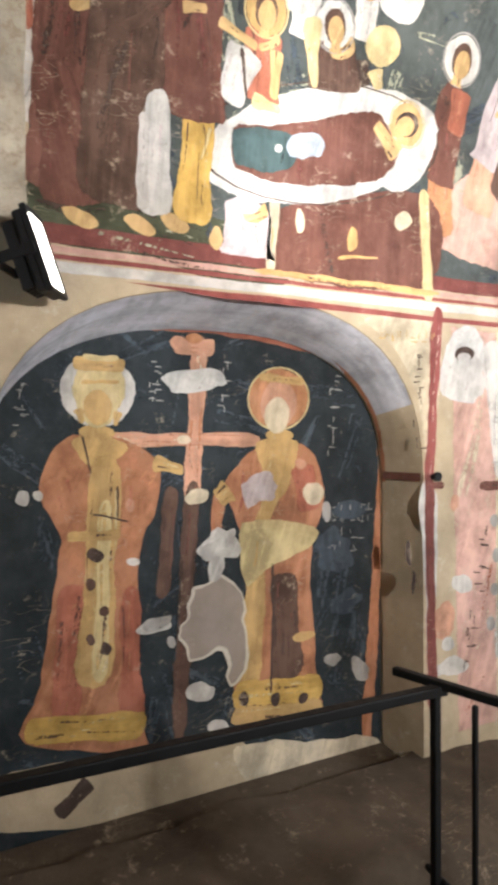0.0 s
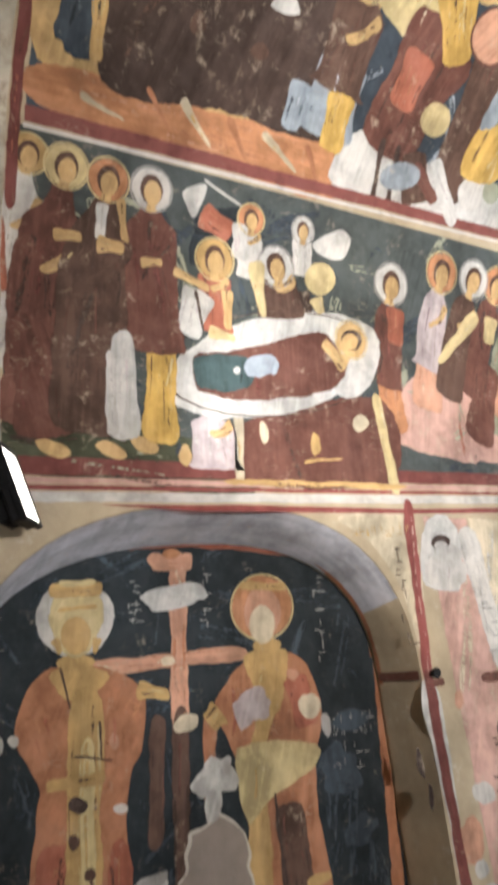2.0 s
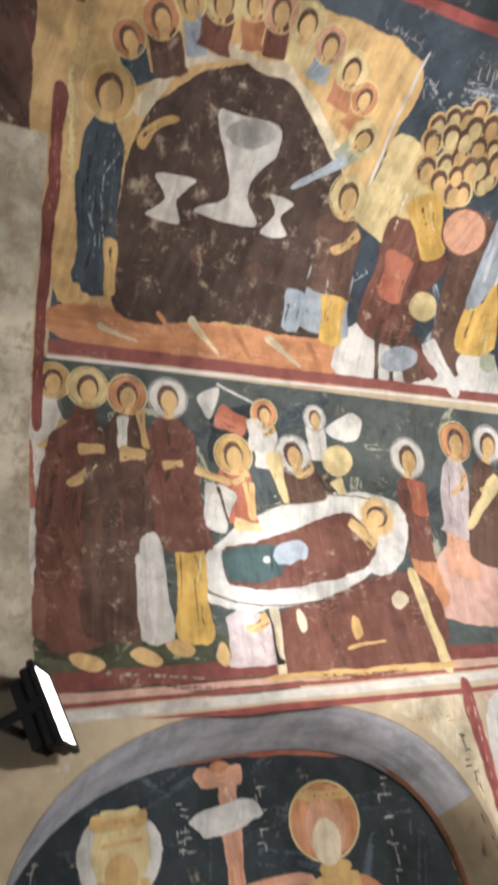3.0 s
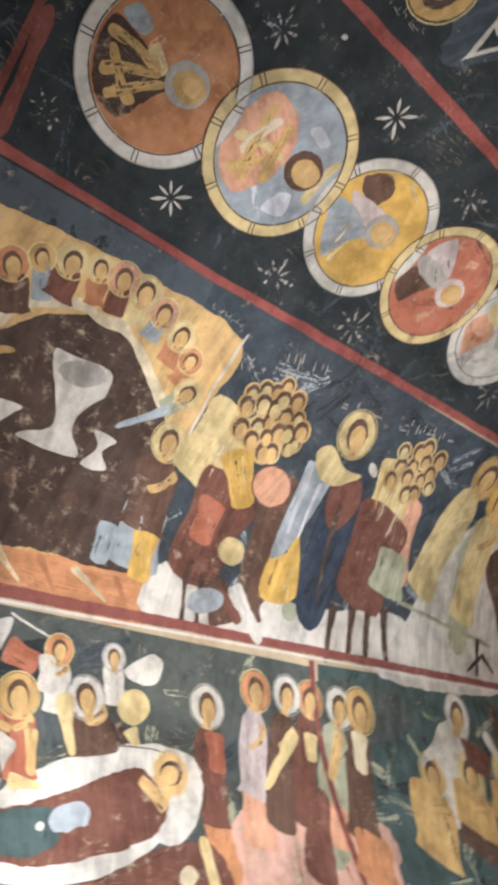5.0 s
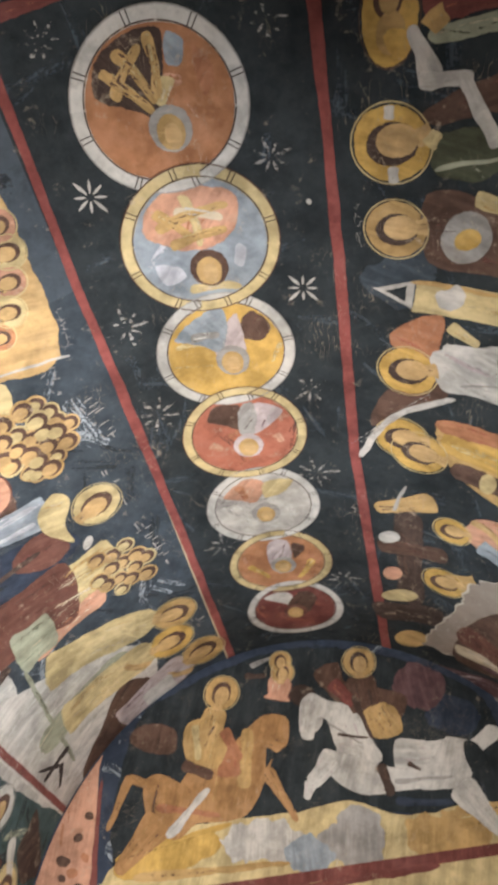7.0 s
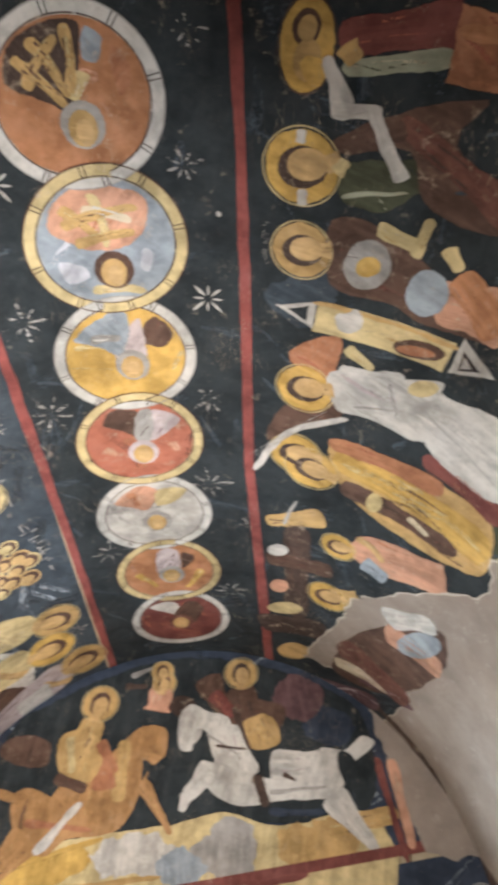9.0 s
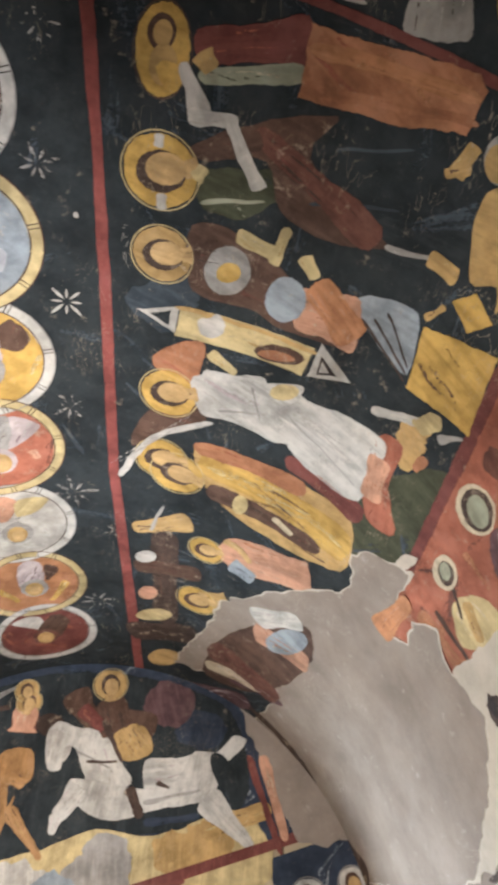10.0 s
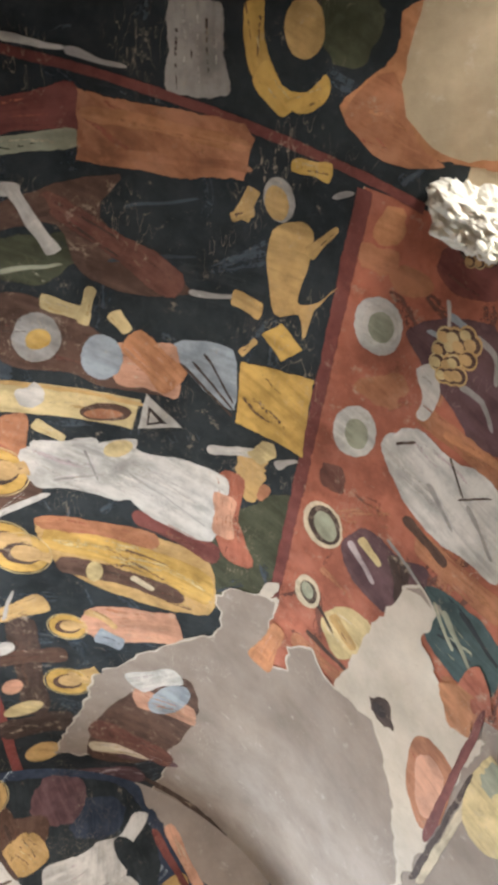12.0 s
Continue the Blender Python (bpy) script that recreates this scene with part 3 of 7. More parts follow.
def medallion(parent, c, r, rim, field, cloaks, oval_mat, oval_at, up):
    """A medallion linked with its neighbours: field, plain cloak shapes, an oval, and a rim that passes over one neighbour and under the other.
    Cloaks lie in fractions of the radius: across the vault, and along it towards the end wall."""
    def at(u, v):
        return (c[0] + r * (0.15 * u + 0.985 * v), c[1] + r * (0.985 * u - 0.17 * v))

    def arc(k0, k1, t0, t1, n):
        ts = [t0 + (t1 - t0) * i / n for i in range(n + 1)]
        return [at(k1 * math.sin(t), k1 * math.cos(t)) for t in ts] + [at(k0 * math.sin(t), k0 * math.cos(t)) for t in reversed(ts)]
    f = Sheet(nave)
    f.add([at(0.86 * math.cos(0.157 * i), 0.86 * math.sin(0.157 * i)) for i in range(40)], up, field, (), (0.0, 0.0), False, True)
    bust = Sheet(nave)
    for mat, pts in cloaks:
        q = [at(*v) for v in pts]
        if len(q) == 2:
            brush(bust, q[0], q[1], 0.15 * r, 0.11 * r, mat, up + 3, 0.04, 4)
        else:
            bust.add(rugged(smooth(q, 4), 0.012, 0.02), up + 1, mat, (), (0.8, 0.6 if mat in ("umber", "steel") else -0.6))
    head = Sheet(nave)
    u, v = oval_at
    ell(head, at(u, v), (0.29 * r, 0), (0, 0.27 * r), oval_mat, up + 5)
    ell(head, at(u, v + 0.04), (0.22 * r, 0), (0, 0.18 * r), "ochre", up + 6)
    ell(head, at(u + 0.02, v + 0.07), (0.15 * r, 0), (0, 0.11 * r), "flesh", up + 7, 14)
    s = Sheet(nave)
    quarter = math.pi / 2
    for i, high in enumerate((True, False, True, False)):
        t0 = i * quarter
        top = up + (11 if high else 8)
        s.add(rugged(arc(0.835, 1.0, t0 - 0.02, t0 + quarter + 0.02, 14), 0.003, 0.05), top, rim, (), (0.0, 0.0), False, False)
        for k, mat in ((1.0, "grey" if rim == "white" else "brown"), (0.85, "umber")):
            s.add(arc(k - 0.012, k + 0.006, t0, t0 + quarter, 14), top + 0.6, mat, (), None, False, False)
        for j in range(2):
            t = t0 + 0.35 + 0.75 * j + random.uniform(-0.1, 0.1)
            for dt in (0, 0.06):
                s.add(stroke(at(0.85 * math.sin(t + dt), 0.85 * math.cos(t + dt)), at(0.99 * math.sin(t + dt), 0.99 * math.cos(t + dt)), 0.005), top + 1, "ink")
    ob = under(s, "painted_medallion", parent)
    under(f, "painted_field", ob)
    under(bust, "painted_cloak", ob)
    under(head, "painted_oval", ob)
    return ob

# ---------------------------------------------------------------- frescoes

p = panel("dark crown band of the vault with seven linked painted medallions")
plot(nave, [(0.42, -0.55), (2.4, -0.50), (5.0, -0.40), (5.0, 0.84), (2.8, 0.68), (0.42, 0.65)], "night", p)
plot(nave, rugged([(0.47, -0.545), (0.93, -0.531), (1.52, -0.53), (2.37, -0.508), (3.45, -0.472), (5.0, -0.44), (5.0, -0.375), (3.45, -0.412), (2.40, -0.445), (1.54, -0.482), (0.94, -0.484), (0.47, -0.49)], 0.006, 0.12), "red", p, 3, "painted_band")
plot(nave, rugged([(0.47, 0.605), (1.11, 0.632), (1.74, 0.638), (2.84, 0.645), (4.33, 0.735), (5.0, 0.78), (5.0, 0.86), (4.30, 0.815), (2.84, 0.708), (1.74, 0.698), (1.11, 0.682), (0.47, 0.67)], 0.006, 0.12), "red", p, 3, "painted_band")
medallion(p, (0.905, 0.038), 0.340, "white", "orange", [
    ("umber", [(-0.75, -0.1), (-0.7, -0.45), (-0.35, -0.75), (0.05, -0.8), (0.08, -0.3), (0, 0.15), (-0.35, 0.05)]), ("steel", [(0.1, -0.75), (0.3, -0.65), (0.22, -0.4), (0.08, -0.45)]),
    ("ochre", [(-0.62, -0.35), (-0.1, 0.05)]), ("ochre", [(-0.45, -0.55), (-0.05, -0.05)]), ("ochre", [(-0.1, -0.72), (-0.02, -0.1)]), ("straw", [(0.1, -0.3), (0.0, 0.0)]), ("ochre", [(-0.5, -0.1), (-0.2, -0.6)]),
    ("rust", [(0.4, -0.62), (0.62, -0.35), (0.5, -0.1), (0.35, -0.4)])], "grey", (0.10, 0.25), 5)
medallion(p, (1.486, 0.073), 0.350, "straw", "steel", [
    ("salmon", [(-0.7, -0.1), (-0.65, -0.5), (-0.2, -0.74), (0.4, -0.7), (0.5, -0.35), (0.3, 0.0), (-0.2, 0.14)]), ("sky_blue", [(-0.6, 0.3), (-0.3, 0.3), (-0.2, 0.5), (-0.45, 0.6)]),
    ("sky_blue", [(0.45, 0.0), (0.6, 0.05), (0.55, 0.35), (0.42, 0.3)]), ("ochre", [(-0.5, -0.2), (0.3, -0.5)]), ("ochre", [(-0.35, 0.05), (0.3, -0.18)]), ("straw", [(-0.2, -0.6), (0.0, 0.02)]), ("ochre", [(-0.55, -0.4), (-0.1, -0.05)]),
    ("cream", [(-0.3, -0.4), (0.25, -0.32)]), ("straw", [(-0.15, 0.68), (0.5, 0.62)])], "brown", (0.10, 0.36), 8)
medallion(p, (2.093, 0.076), 0.345, "white", "gold", [
    ("steel", [(-0.75, -0.25), (-0.3, -0.72), (0.0, -0.7), (0.0, 0.0), (-0.3, -0.1)]), ("brown", [(0.15, -0.3), (0.3, -0.72), (0.65, -0.5), (0.5, -0.2)]),
    ("lilac", [(-0.1, -0.3), (0.15, -0.7), (0.32, 0.0), (0.15, 0.2), (-0.15, 0.1)]), ("grey", [(-0.5, -0.25), (-0.1, -0.3)])], "grey", (0.10, 0.15), 5)
medallion(p, (2.673, 0.077), 0.348, "straw", "terracotta", [
    ("brown", [(-0.6, -0.3), (-0.45, -0.62), (-0.05, -0.6), (-0.05, -0.1), (-0.3, -0.2)]), ("lilac", [(0.1, -0.65), (0.6, -0.55), (0.4, -0.2), (0.15, 0.0)]),
    ("grey", [(-0.1, -0.6), (0.15, -0.65), (0.2, 0.0), (-0.1, 0.0)]), ("salmon", [(-0.55, 0.2), (-0.35, 0.3)]), ("salmon", [(0.5, 0.0), (0.6, 0.15)])], "lilac", (0.07, 0.25), 8)
medallion(p, (3.30, 0.092), 0.352, "white", "chalk", [
    ("salmon", [(-0.7, -0.3), (-0.3, -0.7), (0.0, -0.6), (-0.1, -0.1), (-0.4, -0.15)]), ("straw", [(0.0, -0.65), (0.5, -0.7), (0.3, -0.3), (0.0, -0.2)]),
    ("rust", [(-0.45, -0.5), (-0.3, -0.2)]), ("white", [(0.45, 0.0), (0.55, 0.3)])], "grey", (0.06, 0.2), 5)
medallion(p, (3.91, 0.127), 0.352, "straw", "orange", [
    ("lilac", [(-0.3, -0.6), (0.1, -0.7), (0.2, 0.0), (-0.2, 0.1)]), ("brown", [(0.15, -0.6), (0.45, -0.5), (0.25, -0.1)]), ("gold", [(-0.6, 0.1), (-0.2, 0.5)]), ("gold", [(0.6, -0.1), (0.4, 0.5)])], "grey", (0.06, 0.1), 8)
medallion(p, (4.50, 0.163), 0.355, "white", "darkred", [
    ("chalk", [(-0.7, -0.4), (-0.2, -0.6), (0.0, -0.1), (-0.4, -0.2)]), ("brown", [(0.0, -0.6), (0.4, -0.5), (0.3, 0.2), (-0.2, 0.2)])], "maroon", (0.02, 0.15), 5)
d = Sheet(nave)
star(d, (1.188, -0.326), 0.083, 3, "chalk")
star(d, (2.398, -0.348), 0.144, 3, "grey_glaze")
star(d, (1.157, 0.427), 0.086, 3, "grey_glaze")
star(d, (1.770, 0.494), 0.095, 3, "chalk")
star(d, (0.677, 0.471), 0.074, 3, "grey_glaze")
star(d, (1.834, -0.356), 0.109, 3, "grey_glaze")
star(d, (3.613, -0.218), 0.154, 3, "grey_glaze")
star(d, (3.038, 0.444), 0.141, 3, "grey_glaze")
star(d, (4.131, 0.538), 0.154, 3, "grey_glaze")
star(d, (0.615, -0.323), 0.077, 3, "grey_glaze")
star(d, (2.388, 0.471), 0.103, 3, "grey_glaze")
star(d, (4.352, -0.574), 0.104, 3, "grey_glaze")
star(d, (3.364, 0.693), 0.090, 3, "grey_glaze")
under(d, "painted_star", p)
put("painted_star", p, nave, ell, (1.355, 0.56), (0.008, 0.010), (0.011, -0.006), "chalk", 3)

p = panel("painted supper scene on the vault, worn brown table and ochre heads")
plot(nave, rugged([(0.487, -2.099), (1.613, -2.114), (1.664, -1.508), (1.569, -0.520), (0.480, -0.530)], 0.01, 0.1), "slate", p)
put("painted_ground", p, nave, outline, [(0.316, -0.728), (0.507, -0.700), (1.092, -0.646), (1.860, -0.684), (1.833, -1.087), (1.777, -1.419), (1.758, -1.904), (1.314, -1.928), (0.499, -1.927)], "flesh", 2, 0.01, True)
put("painted_ground", p, nave, outline, [(0.720, -1.940), (0.708, -1.416), (0.741, -1.205), (0.854, -1.056), (1.068, -0.917), (1.310, -0.910), (1.540, -1.053), (1.708, -1.327), (1.778, -1.874), (1.184, -1.916)], "umber", 4, 0.012, True)
put("painted_ground", p, nave, brush, (0.526, -1.998), (1.749, -2.017), 0.153, 0.233, "orange", 3)
put("painted_ground", p, nave, brush, (0.665, -1.996), (0.815, -2.037), 0.025, 0.008, "cream", 5)
put("painted_ground", p, nave, brush, (0.897, -1.909), (0.993, -2.024), 0.023, 0.009, "rust", 5)
put("painted_ground", p, nave, brush, (1.037, -1.917), (1.160, -2.045), 0.034, 0.013, "cream", 5)
put("painted_ground", p, nave, brush, (1.236, -1.923), (1.312, -2.046), 0.032, 0.016, "rust", 5)
put("painted_ground", p, nave, brush, (1.393, -1.944), (1.557, -2.042), 0.037, 0.013, "cream", 5)
put("painted_ground", p, nave, brush, (1.591, -1.941), (1.671, -2.060), 0.029, 0.015, "rust", 5)
put("painted_trim", p, nave, outline, [(0.695, -1.178), (0.758, -1.063), (0.821, -0.957), (0.934, -0.914), (1.062, -0.860), (1.159, -0.885), (1.275, -0.857), (1.332, -0.899), (1.431, -0.952), (1.503, -1.014), (1.620, -1.108), (1.586, -1.159), (1.486, -1.074), (1.407, -1.003), (1.300, -0.931), (1.170, -0.935), (1.061, -0.917), (0.868, -1.013), (0.806, -1.114), (0.745, -1.207)], "cream", 6, 0.006, True)
put("painted_vessel", p, nave, outline, [(1.035, -1.118), (1.096, -1.098), (1.297, -1.091), (1.326, -1.192), (1.254, -1.282), (1.222, -1.382), (1.281, -1.494), (0.999, -1.490), (1.131, -1.411), (1.123, -1.310)], "chalk", 6, 0.008, True)
put("painted_vessel", p, nave, ell, (1.190, -1.150), (0.109, 0.026), (0.013, -0.061), "grey", 7)
put("painted_vessel", p, nave, outline, [(0.829, -1.387), (1.001, -1.369), (0.929, -1.459), (0.948, -1.550), (0.807, -1.548), (0.878, -1.468)], "chalk", 6, 0.006, True)
put("painted_vessel", p, nave, outline, [(1.324, -1.353), (1.444, -1.365), (1.393, -1.434), (1.432, -1.506), (1.311, -1.514), (1.363, -1.424)], "chalk", 6, 0.006, True)
put("painted_vessel", p, nave, ell, (1.045, -1.661), (0.029, 0.005), (0.004, -0.036), "brown", 5, 20, 0.006)
put("painted_vessel", p, nave, ell, (1.634, -1.498), (0.048, 0.008), (0.003, -0.030), "grey", 5, 20, 0.007)
put("painted_vessel", p, nave, ell, (1.304, -1.672), (0.037, 0.005), (0.002, -0.025), "brown", 5, 20, 0.006)
figure(p, nave, (0.647, -0.968), (0.734, -1.095), 0.111, "slate", None, "orange", 0.064, 7)
figure(p, nave, (0.747, -0.871), (0.829, -1.048), 0.136, "brown", None, "orange", 0.071, 7)
figure(p, nave, (0.840, -0.794), (0.905, -0.959), 0.094, "steel", None, "ochre", 0.058, 7)
figure(p, nave, (0.957, -0.753), (0.957, -0.921), 0.141, "maroon", None, "straw", 0.074, 7)
figure(p, nave, (1.073, -0.722), (1.112, -0.877), 0.099, "rust", None, "straw", 0.062, 7)
figure(p, nave, (1.183, -0.712), (1.205, -0.876), 0.113, "maroon", None, "salmon", 0.076, 7)
figure(p, nave, (1.300, -0.717), (1.301, -0.874), 0.116, "straw", None, "straw", 0.078, 7)
figure(p, nave, (1.423, -0.758), (1.407, -0.897), 0.109, "steel", None, "salmon", 0.073, 7)
figure(p, nave, (1.551, -0.812), (1.532, -0.967), 0.115, "rust", None, "straw", 0.076, 7)
figure(p, nave, (1.648, -0.893), (1.609, -1.028), 0.099, "orange", None, "orange", 0.067, 7)
figure(p, nave, (1.705, -1.037), (1.609, -1.160), 0.107, "sage", None, "straw", 0.074, 7)
figure(p, nave, (0.612, -1.154), (0.635, -1.872), 0.189, "slate", None, "ochre", 0.099, 8)
put("painted_shape", p, nave, brush, (0.748, -1.297), (0.878, -1.174), 0.057, 0.031, "ochre", 9, 0.1)
put("painted_shape", p, nave, brush, (0.585, -1.443), (0.655, -1.869), 0.125, 0.143, "slate", 9)
put("painted_shape", p, nave, brush, (0.688, -1.668), (0.697, -1.874), 0.059, 0.050, "ochre", 9)
put("painted_shape", p, nave, brush, (1.636, -1.141), (1.427, -1.301), 0.049, 0.026, "steel", 8)
figure(p, nave, (1.702, -1.279), (1.665, -1.883), 0.274, "brown", "steel", "straw", 0.098, 8)
put("painted_shape", p, nave, brush, (1.711, -1.710), (1.704, -1.931), 0.135, 0.120, "gold", 11)
put("painted_shape", p, nave, brush, (1.516, -1.721), (1.491, -1.899), 0.102, 0.083, "steel", 11)
put("painted_shape", p, nave, brush, (1.788, -1.258), (1.865, -0.680), 0.015, 0.016, "chalk", 4)
d = Sheet(nave)
script(d, (1.595, -0.612), (1.829, -0.635), 0.037, 4)
script(d, (1.902, -0.820), (2.052, -0.755), 0.053, 4)
under(d, "painted_shape", p)

p = panel("painted procession of robed figures and a crowd on the vault")
plot(nave, rugged([(1.629, -2.105), (5.0, -2.02), (5.0, -0.45), (1.559, -0.506), (1.671, -1.498)], 0.004, 0.3), "slate", p)
plot(nave, rugged([(0.479, -2.131), (5.0, -2.06), (5.0, -2.01), (0.479, -2.071)], 0.005, 0.12), "darkred", p, 9, "painted_band")
plot(nave, [(0.479, -2.147), (5.0, -2.075), (5.0, -2.065), (0.479, -2.133)], "chalk", p, 9, "painted_line")
put("painted_ground", p, nave, outline, [(1.802, -1.832), (2.046, -1.792), (2.351, -1.854), (2.932, -1.825), (3.568, -1.735), (3.741, -1.837), (3.563, -2.075), (2.491, -2.075), (1.760, -2.075)], "white", 3, 0.01, True)
put("painted_ground", p, nave, outline, [(4.178, -1.042), (4.642, -0.939), (5.047, -1.287), (5.015, -2.045), (3.440, -2.142), (3.711, -1.766)], "chalk", 4, 0.01, True)
put("painted_ground", p, nave, brush, (4.321, -1.106), (4.311, -1.852), 0.276, 0.210, "sage", 5)
put("painted_ground", p, nave, brush, (4.725, -1.060), (5.126, -1.722), 0.506, 0.351, "brown", 4)
put("painted_crowd", p, nave, brush, (2.019, -1.003), (1.903, -1.406), 0.301, 0.341, "straw", 5)
put("painted_crowd", p, nave, brush, (2.147, -1.358), (1.980, -1.858), 0.381, 0.276, "maroon", 6)
put("painted_crowd", p, nave, brush, (2.507, -1.231), (2.392, -1.956), 0.322, 0.218, "brown", 5)
put("painted_crowd", p, nave, brush, (2.097, -1.190), (2.240, -1.443), 0.204, 0.144, "gold", 7)
put("painted_crowd", p, nave, ell, (2.385, -1.292), (0.126, 0.056), (0.065, -0.101), "salmon", 8)
d = Sheet(nave)
ring(d, (2.385, -1.292), (0.126, 0.056), (0.065, -0.101), 0.010, "maroon", 9)
under(d, "painted_crowd", p)
put("painted_crowd", p, nave, brush, (2.048, -1.461), (2.011, -1.681), 0.168, 0.130, "terracotta", 8)
put("painted_crowd", p, nave, brush, (1.966, -1.823), (1.968, -2.073), 0.032, 0.031, "umber", 7)
put("painted_crowd", p, nave, brush, (2.059, -1.832), (2.058, -2.087), 0.033, 0.032, "umber", 7)
put("painted_crowd", p, nave, brush, (2.151, -1.830), (2.221, -2.030), 0.139, 0.176, "brown", 7)
put("painted_crowd", p, nave, ell, (2.220, -1.677), (0.085, 0.030), (0.032, -0.070), "straw", 9)
put("painted_crowd", p, nave, ell, (2.100, -1.943), (0.119, 0.036), (0.021, -0.063), "steel", 9)
put("painted_crowd", p, nave, brush, (2.274, -1.848), (2.467, -2.075), 0.105, 0.076, "white", 9)
put("painted_crowd", p, nave, brush, (2.170, -1.880), (2.326, -2.001), 0.078, 0.069, "maroon", 9)
d = Sheet(nave)
crowd(d, (2.233, -0.970), (0.195, 0.107), (0.123, -0.154), 0.063, 5, 8)
under(d, "painted_crowd", p)
put("painted_crowd", p, nave, brush, (3.312, -0.863), (3.323, -1.261), 0.364, 0.314, "straw", 6)
put("painted_crowd", p, nave, brush, (3.348, -1.173), (3.226, -1.757), 0.476, 0.394, "maroon", 6)
put("painted_crowd", p, nave, brush, (3.489, -1.036), (3.497, -1.575), 0.275, 0.330, "salmon", 6)
put("painted_crowd", p, nave, brush, (3.510, -1.385), (3.475, -1.653), 0.278, 0.328, "sage", 7)
d = Sheet(nave)
crowd(d, (3.430, -0.859), (0.235, 0.113), (0.143, -0.137), 0.068, 4, 8)
under(d, "painted_crowd", p)
put("painted_crowd", p, nave, brush, (3.025, -1.796), (2.964, -2.105), 0.066, 0.045, "umber", 6)
put("painted_crowd", p, nave, brush, (3.195, -1.748), (3.158, -2.063), 0.071, 0.049, "umber", 6)
put("painted_crowd", p, nave, brush, (3.329, -1.728), (3.318, -2.060), 0.074, 0.052, "umber", 6)
put("painted_crowd", p, nave, brush, (3.477, -1.723), (3.514, -2.035), 0.078, 0.057, "umber", 6)
put("painted_crowd", p, nave, ell, (2.549, -1.926), (0.095, 0.026), (0.025, -0.079), "chalk", 7)
put("painted_crowd", p, nave, ell, (2.670, -1.892), (0.058, 0.016), (0.018, -0.054), "sage", 7)
put("painted_robe", p, nave, outline, [(2.837, -1.095), (3.037, -0.995), (3.124, -1.200), (3.100, -1.547), (2.893, -1.949), (2.709, -1.876), (2.745, -1.500)], "blue", 6, 0.008, True)
put("painted_robe", p, nave, outline, [(2.797, -1.158), (3.019, -1.054), (3.078, -1.213), (2.969, -1.379), (2.845, -1.378)], "maroon", 7, 0.008, True)
put("painted_robe", p, nave, outline, [(2.583, -1.066), (2.782, -1.129), (2.754, -1.304), (2.676, -1.470), (2.577, -1.618), (2.480, -1.640), (2.526, -1.384), (2.559, -1.199)], "steel", 8, 0.008, True)
put("painted_skirt", p, nave, outline, [(2.488, -1.638), (2.593, -1.599), (2.668, -1.472), (2.711, -1.816), (2.447, -1.861)], "gold", 8, 0.008, True)
put("painted_robe", p, nave, outline, [(2.603, -1.019), (2.704, -0.950), (2.855, -1.037), (3.011, -1.039), (2.821, -1.158), (2.673, -1.130)], "straw", 9, 0.008, True)
put("painted_shape", p, nave, brush, (2.616, -1.148), (2.581, -1.479), 0.042, 0.025, "sky_blue", 10)
put("painted_shape", p, nave, brush, (2.718, -1.183), (2.664, -1.489), 0.035, 0.021, "sky_blue", 10)
put("painted_shape", p, nave, brush, (2.919, -1.258), (2.879, -1.785), 0.037, 0.023, "umber", 10)
halo(p, nave, (2.835, -0.833), 0.148, "straw", 9, "brown", (0.31, -0.95))
put("painted_shape", p, nave, ell, (3.076, -0.974), (0.033, 0.015), (0.036, -0.038), "chalk", 12)
figure(p, nave, (4.139, -0.679), (3.805, -1.598), 0.328, "straw", None, "ochre", 0.162, 7)
figure(p, nave, (4.426, -0.777), (4.330, -1.694), 0.346, "straw", None, "gold", 0.173, 9)
figure(p, nave, (4.741, -0.594), (4.960, -1.364), 0.383, "lilac", None, "ochre", 0.173, 8)
put("painted_shape", p, nave, brush, (4.918, -0.890), (4.909, -1.144), 0.240, 0.160, "white", 14)
put("painted_shape", p, nave, brush, (3.674, -1.671), (4.691, -1.771), 0.031, 0.031, "sage", 6)
put("painted_shape", p, nave, brush, (4.560, -1.759), (4.541, -1.994), 0.054, 0.038, "ink", 8)
put("painted_shape", p, nave, brush, (4.595, -1.870), (4.420, -1.980), 0.035, 0.022, "ink", 8)
put("painted_shape", p, nave, brush, (4.614, -1.846), (4.759, -1.955), 0.043, 0.031, "ink", 8)
d = Sheet(nave)
script(d, (2.137, -0.690), (2.443, -0.609), 0.083, 4, "grey")
script(d, (2.604, -0.707), (2.923, -0.685), 0.110, 4, "grey")
script(d, (3.097, -0.674), (3.606, -0.578), 0.109, 4, "grey")
script(d, (1.885, -0.747), (2.046, -0.783), 0.072, 4, "grey")
under(d, "painted_shape", p)

p = panel("painted burial scene with an oval white bier and mourners")
plot(nave, rugged([(0.446, -2.138), (2.857, -2.151), (2.822, -3.340), (0.434, -3.268)], 0.004, 0.3), "verdigris", p)
put("painted_ground", p, nave, brush, (0.464, -3.193), (1.314, -3.310), 0.223, 0.201, "green", 2)
put("painted_ground", p, nave, ell, (1.238, -2.375), (0.144, 0.033), (0.011, -0.120), "night", 2, 20, 0.027)
figure(p, nave, (0.503, -2.229), (0.435, -2.864), 0.174, "chalk", None, "ochre", 0.069, 4)
put("painted_shape", p, nave, brush, (0.403, -2.458), (0.417, -2.702), 0.069, 0.081, "terracotta", 7)
put("painted_shape", p, nave, brush, (0.470, -2.784), (0.400, -2.962), 0.132, 0.097, "chalk", 6)
